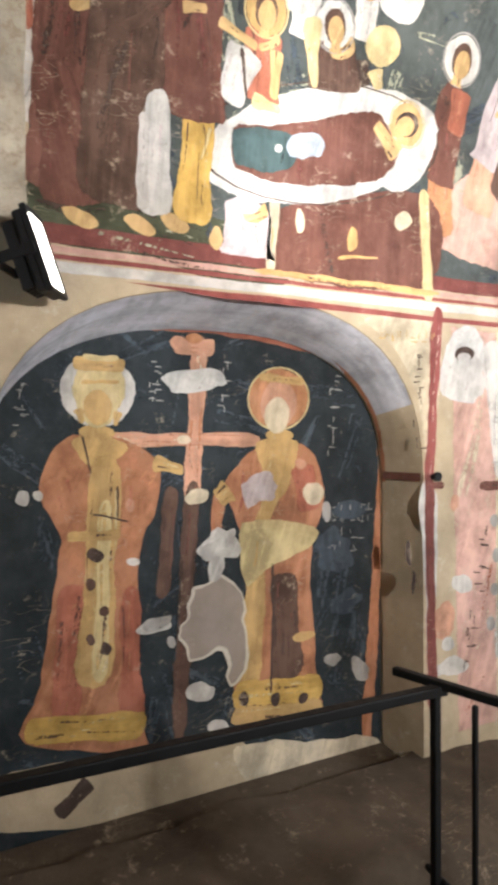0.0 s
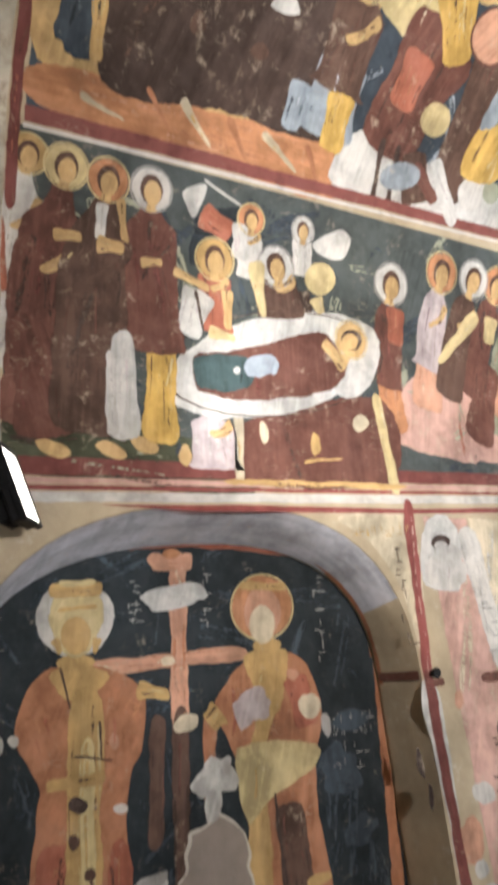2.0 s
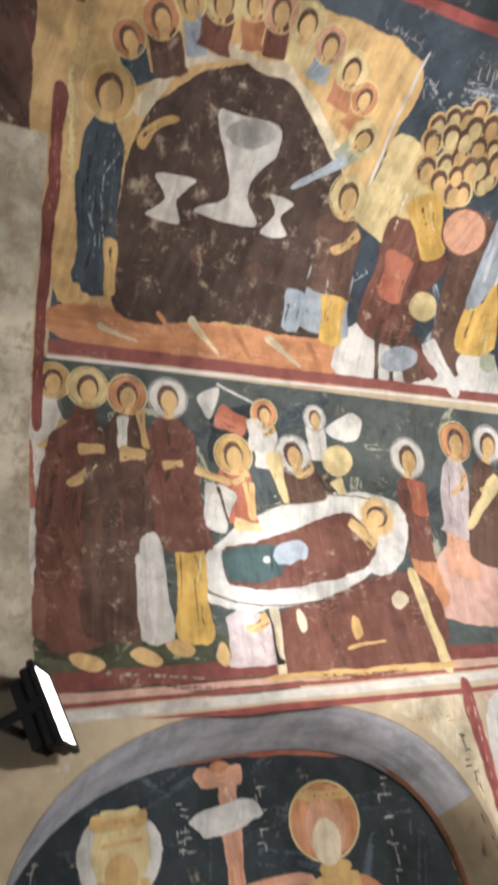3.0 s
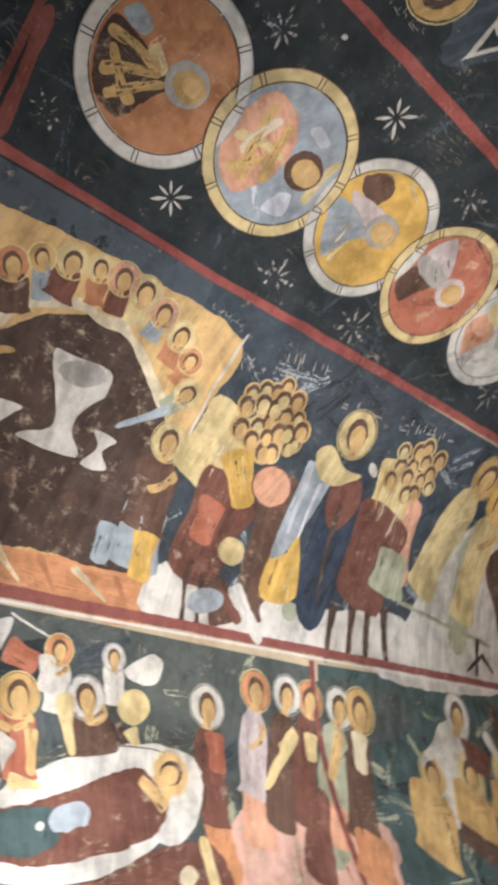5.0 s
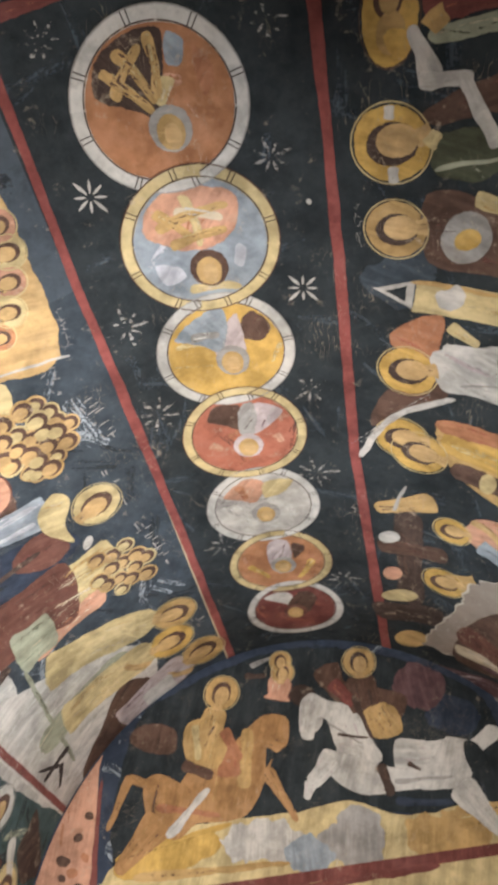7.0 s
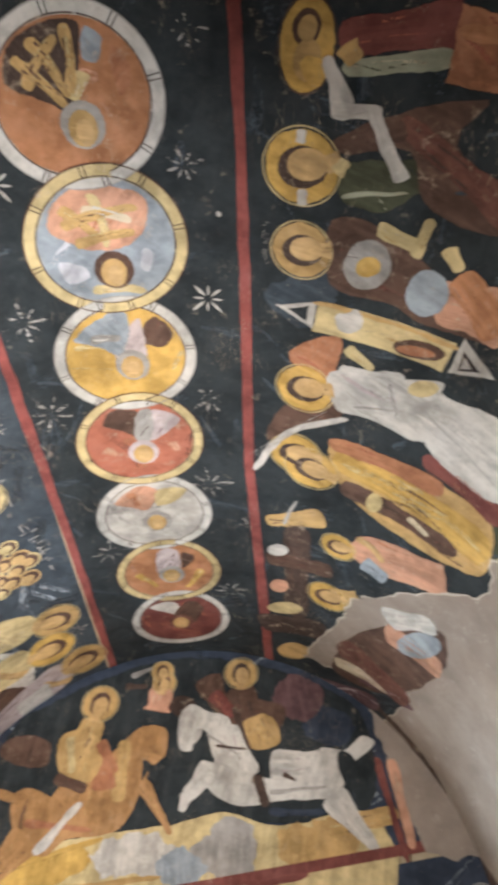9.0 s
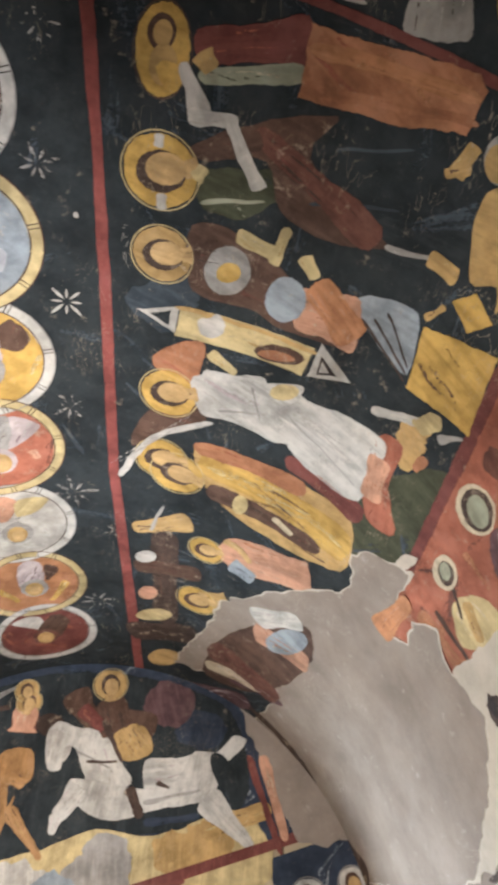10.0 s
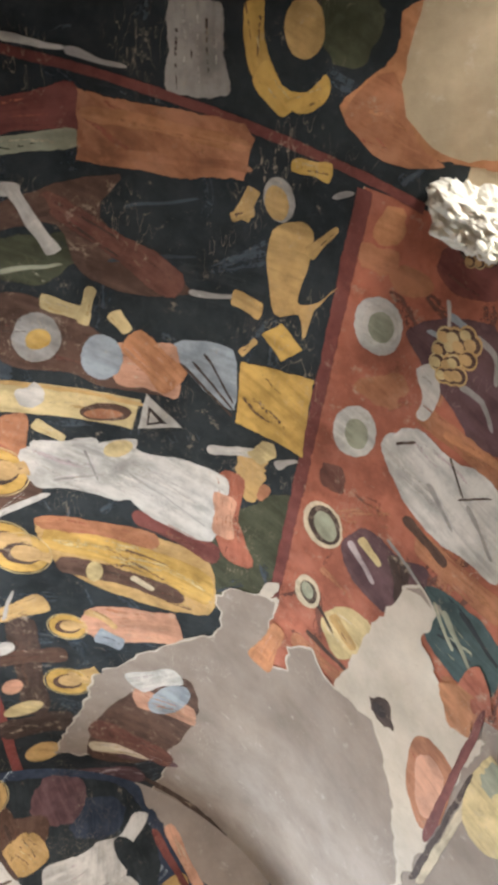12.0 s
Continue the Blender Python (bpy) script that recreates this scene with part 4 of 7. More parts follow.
figure(p, nave, (0.632, -2.241), (0.516, -3.188), 0.274, "maroon", None, "straw", 0.079, 7)
figure(p, nave, (0.783, -2.253), (0.699, -3.191), 0.297, "brown", None, "orange", 0.079, 9)
figure(p, nave, (0.946, -2.251), (0.975, -2.878), 0.242, "maroon", None, "chalk", 0.083, 11)
put("painted_shape", p, nave, brush, (0.505, -2.795), (0.587, -3.182), 0.112, 0.225, "maroon", 10, 0.0, 1)
put("painted_shape", p, nave, brush, (0.999, -2.811), (0.959, -3.192), 0.115, 0.140, "gold", 12)
put("painted_shape", p, nave, brush, (0.851, -2.804), (0.826, -3.179), 0.083, 0.132, "white", 12)
put("painted_shape", p, nave, brush, (0.798, -2.883), (0.787, -3.164), 0.040, 0.047, "chalk", 13)
put("painted_shape", p, nave, brush, (0.600, -2.482), (0.693, -2.469), 0.044, 0.033, "flesh", 12)
put("painted_shape", p, nave, brush, (0.753, -2.484), (0.845, -2.492), 0.066, 0.036, "flesh", 14)
put("painted_shape", p, nave, brush, (0.833, -2.316), (0.853, -2.461), 0.034, 0.034, "flesh", 14)
put("painted_shape", p, nave, brush, (0.764, -2.343), (0.762, -2.463), 0.048, 0.039, "white", 14)
put("painted_shape", p, nave, brush, (0.913, -2.529), (0.995, -2.512), 0.042, 0.031, "flesh", 16)
put("painted_shape", p, nave, brush, (1.052, -2.536), (1.191, -2.581), 0.039, 0.032, "flesh", 16)
put("painted_shape", p, nave, ell, (0.586, -3.232), (0.049, -0.019), (-0.011, -0.024), "flesh", 5, 20, 0.006)
put("painted_shape", p, nave, ell, (0.778, -3.227), (0.053, -0.020), (-0.013, -0.025), "flesh", 5, 20, 0.006)
put("painted_shape", p, nave, ell, (0.905, -3.213), (0.049, -0.018), (-0.012, -0.024), "flesh", 5, 20, 0.006)
put("painted_shape", p, nave, ell, (1.053, -3.242), (0.027, 0.002), (-0.002, -0.045), "flesh", 5, 20, 0.006)
put("painted_bier", p, nave, outline, [(1.306, -3.099), (2.015, -2.948), (2.010, -3.329), (1.284, -3.339)], "maroon", 5, 0.006, True)
put("painted_bier", p, nave, brush, (1.291, -3.073), (1.264, -3.334), 0.044, 0.043, "cream", 7)
put("painted_bier", p, nave, brush, (1.986, -2.954), (2.010, -3.369), 0.058, 0.064, "straw", 7)
put("painted_bier", p, nave, brush, (1.240, -3.335), (2.028, -3.349), 0.026, 0.030, "ochre", 7)
put("painted_bier", p, nave, ell, (1.389, -3.141), (0.021, 0.002), (-0.003, -0.040), "cream", 8, 20, 0.005)
put("painted_bier", p, nave, ell, (1.878, -3.076), (0.037, 0.004), (-0.003, -0.034), "cream", 8, 20, 0.008)
put("painted_bier", p, nave, ell, (1.631, -3.178), (0.022, 0.002), (-0.005, -0.051), "ochre", 8, 20, 0.005)
put("painted_bier", p, nave, brush, (1.574, -3.251), (1.742, -3.236), 0.014, 0.009, "ochre", 8)
put("painted_bier", p, nave, ell, (1.518, -2.844), (0.538, 0.151), (0.025, -0.212), "white", 8)
d = Sheet(nave)
ring(d, (1.518, -2.844), (0.539, 0.080), (-0.015, -0.223), 0.008, "umber", 9)
under(d, "painted_bier", p)
put("painted_bier", p, nave, outline, [(1.119, -2.844), (1.250, -2.816), (1.451, -2.758), (1.702, -2.681), (1.791, -2.713), (1.859, -2.825), (1.777, -2.925), (1.606, -2.983), (1.387, -3.020), (1.197, -3.017), (1.117, -2.986)], "maroon", 10, 0.008, True)
put("painted_bier", p, nave, outline, [(1.119, -2.854), (1.250, -2.826), (1.389, -2.838), (1.398, -2.909), (1.317, -2.978), (1.167, -2.996), (1.118, -2.965)], "teal", 11, 0.01, True)
put("painted_bier", p, nave, ell, (1.420, -2.869), (0.079, 0.012), (-0.002, -0.045), "steel", 12, 20, 0.010)
put("painted_bier", p, nave, ell, (1.891, -2.794), (0.144, -0.009), (-0.070, -0.184), "white", 9)
put("painted_bier", p, nave, brush, (1.844, -2.824), (1.730, -2.733), 0.090, 0.057, "flesh", 12)
halo(p, nave, (1.884, -2.703), 0.088, "flesh", 12, "umber", (-0.92, -0.40))
put("painted_bier", p, nave, ell, (1.302, -2.895), (0.017, 0.002), (-0.001, -0.016), "white", 13)
figure(p, nave, (1.220, -2.461), (1.218, -2.756), 0.168, "terracotta", None, "ochre", 0.085, 9)
figure(p, nave, (1.374, -2.274), (1.372, -2.515), 0.125, "chalk", None, "orange", 0.063, 7)
figure(p, nave, (1.501, -2.442), (1.534, -2.661), 0.244, "brown", None, "white", 0.087, 8)
figure(p, nave, (1.624, -2.270), (1.634, -2.464), 0.110, "chalk", None, "white", 0.058, 7)
put("painted_shape", p, nave, outline, [(1.068, -2.228), (1.159, -2.178), (1.169, -2.219), (1.127, -2.319), (1.088, -2.278)], "white", 6, 0.005, True)
put("painted_shape", p, nave, brush, (1.165, -2.167), (1.330, -2.234), 0.011, 0.009, "chalk", 6)
put("painted_shape", p, nave, brush, (1.158, -2.295), (1.283, -2.346), 0.109, 0.091, "terracotta", 6)
put("painted_shape", p, nave, brush, (1.339, -2.302), (1.329, -2.438), 0.098, 0.073, "white", 10)
put("painted_shape", p, nave, brush, (1.405, -2.444), (1.441, -2.653), 0.077, 0.037, "straw", 11)
put("painted_shape", p, nave, outline, [(1.669, -2.317), (1.801, -2.228), (1.881, -2.259), (1.849, -2.350), (1.748, -2.369)], "white", 9, 0.006, True)
put("painted_shape", p, nave, ell, (1.725, -2.457), (0.085, 0.017), (0.008, -0.076), "straw", 10)
put("painted_shape", p, nave, brush, (1.697, -2.542), (1.729, -2.605), 0.075, 0.042, "straw", 10)
put("painted_shape", p, nave, brush, (1.157, -2.598), (1.100, -2.774), 0.135, 0.110, "white", 11)
put("painted_shape", p, nave, brush, (1.134, -2.602), (1.170, -2.742), 0.014, 0.010, "umber", 13)
put("painted_shape", p, nave, brush, (1.194, -2.749), (1.303, -2.764), 0.058, 0.033, "straw", 14)
put("painted_shape", p, nave, brush, (1.276, -2.575), (1.278, -2.725), 0.055, 0.035, "flesh", 12)
put("painted_shape", p, nave, brush, (1.638, -2.519), (1.657, -2.606), 0.068, 0.057, "umber", 9)
figure(p, nave, (1.178, -3.064), (1.173, -3.297), 0.212, "lilac", None, None, 0.023, 6)
put("painted_ground", p, nave, outline, [(2.009, -2.291), (2.507, -2.231), (3.586, -2.182), (3.650, -2.427), (2.797, -2.591), (2.200, -2.621), (1.964, -2.520)], "verdigris", 2, 0.02, True)
put("painted_ground", p, nave, outline, [(2.203, -2.848), (2.703, -2.822), (3.193, -2.925), (3.010, -3.235), (2.026, -3.168)], "pink", 2, 0.03, True)
put("painted_ground", p, nave, outline, [(2.827, -2.563), (3.072, -2.550), (2.855, -3.043), (2.647, -3.036)], "sage", 3, 0.03, True)
figure(p, nave, (2.119, -2.418), (2.059, -3.095), 0.173, "maroon", "orange", "white", 0.098, 5)
put("painted_shape", p, nave, brush, (2.144, -2.530), (2.140, -2.688), 0.100, 0.085, "terracotta", 12)
figure(p, nave, (2.430, -2.316), (2.285, -2.981), 0.188, "lilac", "salmon", "orange", 0.100, 5)
figure(p, nave, (2.645, -2.315), (2.430, -2.939), 0.187, "brown", None, "white", 0.100, 7)
figure(p, nave, (2.815, -2.320), (2.582, -2.918), 0.184, "maroon", None, "orange", 0.098, 6)
figure(p, nave, (3.043, -2.341), (2.760, -2.992), 0.210, "sage", "salmon", "white", 0.112, 7)
figure(p, nave, (3.214, -2.340), (2.967, -2.998), 0.232, "brown", None, "ochre", 0.126, 8)
put("painted_shape", p, nave, brush, (2.663, -2.495), (2.413, -2.735), 0.076, 0.041, "straw", 13)
put("painted_shape", p, nave, brush, (2.779, -2.487), (2.754, -2.619), 0.095, 0.067, "straw", 13)
put("painted_shape", p, nave, brush, (3.008, -2.471), (2.862, -2.693), 0.087, 0.056, "flesh", 13)
put("painted_shape", p, nave, brush, (3.170, -2.460), (3.118, -2.658), 0.129, 0.086, "cream", 14)
put("painted_shape", p, nave, brush, (3.042, -2.949), (2.941, -3.159), 0.224, 0.246, "orange", 9)
put("painted_shape", p, nave, brush, (2.737, -2.747), (2.581, -3.122), 0.163, 0.177, "maroon", 9)

p = panel("painted standing scene with teal ground beside the end wall")
plot(nave, rugged([(2.897, -2.130), (5.0, -2.07), (5.0, -3.32), (2.883, -3.326)], 0.004, 0.3), "teal", p)
plot(nave, rect(2.83, -3.30, 2.87, -2.12), "darkred", p, 9, "painted_line")
figure(p, nave, (4.213, -2.283), (3.899, -2.981), 0.533, "chalk", None, "white", 0.143, 5)
figure(p, nave, (3.765, -2.639), (3.491, -3.100), 0.386, "ochre", None, "ochre", 0.121, 6)
figure(p, nave, (4.181, -2.631), (3.947, -3.093), 0.395, "ochre", "brown", "straw", 0.137, 7)
figure(p, nave, (4.621, -2.626), (4.416, -3.085), 0.466, "ochre", "umber", "straw", 0.155, 6)
put("painted_shape", p, nave, brush, (4.510, -2.381), (4.810, -2.781), 0.090, 0.043, "chalk", 8)
put("painted_shape", p, nave, brush, (4.004, -2.426), (3.691, -2.587), 0.106, 0.061, "chalk", 8)
put("painted_shape", p, nave, brush, (4.852, -2.283), (4.721, -2.479), 0.487, 0.231, "umber", 4)
put("painted_shape", p, nave, brush, (4.345, -2.451), (4.290, -2.621), 0.291, 0.214, "maroon", 10)

p = panel("painted red and cream cornice bands above the niches")
plot(nave, rugged([(0.433, -3.254), (5.0, -3.30), (5.0, -3.36), (0.432, -3.325)], 0.004, 0.15), "darkred", p, 3, "painted_band")
plot(nave, rugged([(0.432, -3.325), (5.0, -3.36), (5.0, -3.385), (0.432, -3.350)], 0.003, 0.15), "pink", p, 3, "painted_band")
plot(nave, rugged([(0.432, -3.350), (5.0, -3.385), (5.0, -3.40), (0.432, -3.370)], 0.003, 0.15), "red", p, 3, "painted_band")
plot(nave, rugged([(0.432, -3.370), (5.0, -3.40), (5.0, -3.445), (0.431, -3.410)], 0.004, 0.15), "chalk", p, 3, "painted_band")
plot(nave, rugged([(0.722, -3.419), (1.271, -3.422), (2.066, -3.443), (5.0, -3.445), (5.0, -3.47), (2.066, -3.463), (1.071, -3.444)], 0.003, 0.15), "red", p, 3, "painted_band")

p = panel("cream plaster spandrel and pink painted pilaster between the niches")
put("painted_spandrel", p, nave, outline, [(1.690, -3.473), (2.068, -3.498), (2.012, -4.068), (1.955, -3.777), (1.828, -3.575)], "cream", 1, 0.006, True)
put("painted_spandrel", p, nave, brush, (2.062, -3.438), (2.012, -4.132), 0.064, 0.049, "red", 4)
put("painted_spandrel", p, nave, brush, (2.012, -4.132), (2.031, -5.029), 0.049, 0.054, "darkred", 4)
d = Sheet(nave)
script(d, (1.941, -3.535), (1.971, -3.994), 0.070, 4, "umber")
script(d, (1.708, -3.525), (2.049, -3.534), 0.051, 4, "ochre")
under(d, "painted_spandrel", p)
put("painted_spandrel", p, nave, outline, [(1.961, -4.158), (2.051, -4.169), (2.056, -4.549), (2.004, -4.859), (1.987, -4.539)], "white", 2, 0.01, True)
d = Sheet(nave)
d.add(rugged([(2.13, -3.47), (2.40, -3.48), (2.42, -5.2), (2.17, -5.2)], 0.006, 0.06), 2, "pink")
under(d, "painted_pilaster", p)
put("painted_pilaster", p, nave, outline, [(2.107, -3.558), (2.207, -3.459), (2.335, -3.531), (2.293, -3.781), (2.183, -3.800), (2.065, -3.748)], "white", 4, 0.01, True)
put("painted_pilaster", p, nave, ell, (2.202, -3.703), (0.122, -0.001), (-0.014, -0.095), "chalk", 5, 20, 0.021)
put("painted_pilaster", p, nave, ell, (2.213, -3.587), (0.061, 0.001), (-0.004, -0.034), "umber", 6)
put("painted_pilaster", p, nave, ell, (2.210, -3.601), (0.041, 0.000), (-0.002, -0.020), "chalk", 7)
put("painted_pilaster", p, nave, ell, (2.204, -4.567), (0.055, -0.009), (-0.006, -0.043), "chalk", 5, 20, 0.010)
put("painted_pilaster", p, nave, ell, (2.157, -4.214), (0.032, -0.003), (-0.005, -0.031), "salmon", 4, 20, 0.007)
put("painted_pilaster", p, nave, ell, (2.112, -4.809), (0.030, -0.006), (-0.005, -0.032), "white", 4, 20, 0.007)
put("painted_pilaster", p, nave, ell, (2.143, -4.911), (0.093, -0.020), (-0.006, -0.040), "chalk", 3, 20, 0.009)
put("painted_pilaster", p, nave, ell, (2.096, -4.710), (0.055, -0.010), (-0.012, -0.083), "salmon", 3, 20, 0.012)
d = Sheet(nave)
d.add(rugged([(2.40, -3.48), (2.62, -3.49), (2.60, -5.1), (2.42, -5.1)], 0.006, 0.06), 1, "cream")
under(d, "painted_pilaster", p)
put("painted_pilaster", p, nave, brush, (2.018, -4.132), (2.090, -4.135), 0.031, 0.031, "maroon", 3)
put("painted_pilaster", p, nave, brush, (2.332, -4.151), (2.443, -4.154), 0.042, 0.043, "maroon", 3)
d = Sheet(nave)
script(d, (2.341, -4.304), (2.239, -4.911), 0.075, 3, "umber")
script(d, (2.430, -3.782), (2.415, -4.075), 0.092, 3, "grey")
under(d, "painted_pilaster", p)
put("painted_pilaster", p, nave, outline, [(2.322, -4.175), (2.524, -4.163), (2.491, -4.724), (2.426, -5.095), (2.318, -5.070)], "cream", 2, 0.008, True)
put("painted_pilaster", p, nave, brush, (2.312, -4.150), (2.563, -4.144), 0.040, 0.037, "maroon", 3)
put("painted_pilaster", p, nave, brush, (2.506, -4.162), (2.591, -3.803), 0.038, 0.035, "red", 3, 0.05, 0)
put("painted_pilaster", p, nave, brush, (2.591, -3.803), (2.776, -3.589), 0.032, 0.034, "red", 3, 0.08, 0)
put("painted_pilaster", p, nave, brush, (2.374, -3.552), (2.451, -4.107), 0.130, 0.110, "chalk", 3)
put("painted_pilaster", p, nave, ell, (2.391, -4.305), (0.029, -0.003), (-0.001, -0.030), "grey", 4)
put("painted_pilaster", p, nave, ell, (2.405, -4.458), (0.029, -0.003), (-0.001, -0.035), "grey", 4)
put("painted_pilaster", p, nave, ell, (2.394, -4.608), (0.029, -0.004), (-0.001, -0.030), "grey", 4)
put("painted_pilaster", p, nave, ell, (2.369, -4.755), (0.029, -0.005), (-0.001, -0.035), "grey", 4)
put("painted_pilaster", p, nave, ell, (1.906, -4.401), (0.015, -0.002), (-0.001, -0.060), "umber", 4, 20, 0.006)
put("painted_pilaster", p, nave, ell, (1.922, -4.519), (0.012, -0.002), (-0.001, -0.046), "umber", 4, 20, 0.006)

p = panel("arched niche painting of two robed figures holding a tall cross")
plot(niche, BACK[0], "night", p)
put("painted_border", p, niche, brush, (1.881, 0.191), (1.989, 1.435), 0.066, 0.069, "rust", 3, 0, 0)
put("painted_border", p, niche, brush, (1.977, 1.411), (1.939, 1.669), 0.069, 0.063, "rust", 3, -0.1, 0)
put("painted_border", p, niche, brush, (1.944, 1.661), (1.716, 1.836), 0.058, 0.044, "rust", 3, -0.12, 0)
put("painted_border", p, niche, brush, (1.730, 1.836), (1.117, 1.911), 0.034, 0.025, "terracotta", 3, -0.02, 0)
put("painted_border", p, niche, brush, (1.117, 1.911), (0.472, 1.824), 0.025, 0.026, "terracotta", 3, -0.05, 0)
put("painted_cross", p, niche, brush, (1.104, 1.859), (1.060, 1.258), 0.080, 0.077, "salmon", 4, 0, 3)
put("painted_cross", p, niche, brush, (1.063, 1.298), (1.001, 0.417), 0.076, 0.074, "brown", 4, 0, 3)
put("painted_cross", p, niche, brush, (0.749, 1.504), (1.332, 1.487), 0.054, 0.056, "salmon", 4, 0, 3)
put("painted_cross", p, niche, brush, (0.998, 1.842), (1.160, 1.841), 0.063, 0.065, "salmon", 5, 0, 1)
put("painted_cross", p, niche, ell, (1.080, 1.875), (0.038, 0.001), (-0.001, -0.021), "orange", 5)
put("painted_robe", p, niche, outline, [(0.624, 1.518), (0.794, 1.506), (0.923, 1.424), (0.931, 1.253), (0.870, 1.133), (0.848, 0.942), (0.863, 0.470), (0.852, 0.369), (0.442, 0.483), (0.495, 0.674), (0.559, 1.086), (0.560, 1.187), (0.501, 1.308), (0.543, 1.459)], "rust", 5, 0.012, True)
put("painted_robe", p, niche, outline, [(0.603, 1.498), (0.714, 1.527), (0.823, 1.475), (0.743, 1.406), (0.653, 1.417)], "ochre", 6, 0.01, True)
put("painted_robe", p, niche, brush, (0.736, 1.410), (0.680, 0.660), 0.120, 0.134, "ochre", 7)
put("painted_robe", p, niche, brush, (0.730, 1.259), (0.699, 0.672), 0.050, 0.057, "straw", 8)
put("painted_robe", p, niche, brush, (0.594, 1.168), (0.776, 1.160), 0.043, 0.037, "ochre", 8)
put("painted_robe", p, niche, brush, (0.456, 0.522), (0.855, 0.459), 0.099, 0.107, "gold", 8)
put("painted_robe", p, niche, brush, (0.553, 1.372), (0.587, 1.224), 0.090, 0.073, "rust", 8, 0.15)
put("painted_robe", p, niche, brush, (0.855, 1.359), (0.847, 1.188), 0.083, 0.074, "rust", 8, -0.1)
put("painted_robe", p, niche, brush, (0.911, 1.413), (1.028, 1.382), 0.066, 0.040, "ochre", 8)
put("painted_robe", p, niche, brush, (0.981, 1.307), (0.942, 0.926), 0.061, 0.064, "brown", 6)
put("painted_robe", p, niche, brush, (0.616, 0.987), (0.577, 0.553), 0.113, 0.110, "terracotta", 6)
put("painted_robe", p, niche, brush, (0.817, 0.950), (0.816, 0.486), 0.081, 0.100, "terracotta", 6)
put("painted_robe", p, niche, brush, (0.651, 1.512), (0.676, 1.388), 0.010, 0.007, "umber", 9)
put("painted_robe", p, niche, brush, (0.773, 1.330), (0.775, 1.226), 0.010, 0.007, "umber", 9)
put("painted_robe", p, niche, brush, (0.690, 1.237), (0.808, 1.208), 0.008, 0.007, "umber", 9)
put("painted_robe", p, niche, ell, (0.695, 1.099), (0.031, -0.005), (-0.001, -0.025), "umber", 9, 20, 0.006)
put("painted_robe", p, niche, ell, (0.672, 0.994), (0.017, -0.003), (0.000, -0.021), "brown", 9, 20, 0.004)
put("painted_robe", p, niche, ell, (0.717, 0.896), (0.017, -0.003), (-0.001, -0.021), "brown", 9, 20, 0.004)
put("painted_robe", p, niche, ell, (0.666, 0.801), (0.017, -0.003), (0.000, -0.020), "brown", 9, 20, 0.004)
put("painted_robe", p, niche, ell, (0.721, 0.754), (0.017, -0.004), (0.000, -0.021), "umber", 9, 20, 0.004)
put("painted_robe", p, niche, ell, (0.820, 1.267), (0.016, -0.002), (-0.001, -0.027), "salmon", 9, 20, 0.004)
put("painted_robe", p, niche, ell, (0.832, 1.058), (0.024, -0.004), (-0.001, -0.015), "chalk", 9, 20, 0.003)
put("painted_robe", p, niche, ell, (0.497, 1.315), (0.016, -0.002), (0.000, -0.017), "chalk", 9, 20, 0.004)
put("painted_halo", p, niche, ell, (0.710, 1.672), (0.144, -0.004), (-0.003, -0.135), "chalk", 9)
put("painted_halo", p, niche, ell, (0.715, 1.683), (0.102, 0.001), (-0.002, -0.113), "straw", 10)
put("painted_halo", p, niche, brush, (0.656, 1.701), (0.779, 1.703), 0.015, 0.016, "ochre", 13)
put("plaster_loss", p, niche, outline, [(0.857, 0.827), (0.964, 0.849), (0.970, 0.824), (0.898, 0.789)], "grey", 11, 0.012, True)
put("plaster_loss", p, niche, outline, [(0.962, 1.741), (1.040, 1.759), (1.179, 1.763), (1.221, 1.710), (1.177, 1.694), (1.106, 1.672), (1.004, 1.671), (0.976, 1.683)], "white", 12, 0.012, True)
put("plaster_loss", p, niche, outline, [(1.093, 1.083), (1.164, 1.107), (1.237, 1.149), (1.249, 1.120), (1.187, 1.061), (1.115, 1.027)], "chalk", 12, 0.014, True)
put("plaster_loss", p, niche, ell, (1.161, 0.989), (0.033, -0.004), (-0.001, -0.047), "chalk", 12, 20, 0.01)
put("plaster_loss", p, niche, ell, (1.079, 1.285), (0.050, -0.004), (-0.001, -0.030), "cream", 12, 20, 0.008)
put("plaster_loss", p, niche, ell, (1.608, 1.263), (0.051, -0.004), (-0.001, -0.051), "cream", 12, 20, 0.008)
put("plaster_loss", p, niche, ell, (1.699, 0.847), (0.076, -0.011), (-0.003, -0.143), "slate_glaze", 5, 20, 0.012)
put("plaster_loss", p, niche, ell, (1.813, 0.610), (0.073, -0.013), (-0.003, -0.122), "slate_glaze", 5, 20, 0.012)
put("plaster_loss", p, niche, ell, (1.701, 0.559), (0.035, -0.007), (-0.001, -0.029), "grey", 6, 20, 0.01)
put("plaster_loss", p, niche, ell, (0.578, 1.141), (0.037, -0.004), (-0.003, -0.151), "slate_glaze", 5, 20, 0.012)
put("painted_halo", p, niche, ell, (0.708, 1.647), (0.085, -0.003), (-0.003, -0.111), "straw", 11)
put("painted_halo", p, niche, brush, (0.629, 1.766), (0.803, 1.762), 0.050, 0.052, "ochre", 12)
put("painted_halo", p, niche, brush, (0.660, 1.791), (0.780, 1.790), 0.023, 0.024, "straw", 13)
put("painted_halo", p, niche, brush, (0.635, 1.608), (0.652, 1.560), 0.031, 0.015, "ochre", 12)
put("painted_halo", p, niche, brush, (0.783, 1.600), (0.767, 1.551), 0.033, 0.016, "ochre", 12)
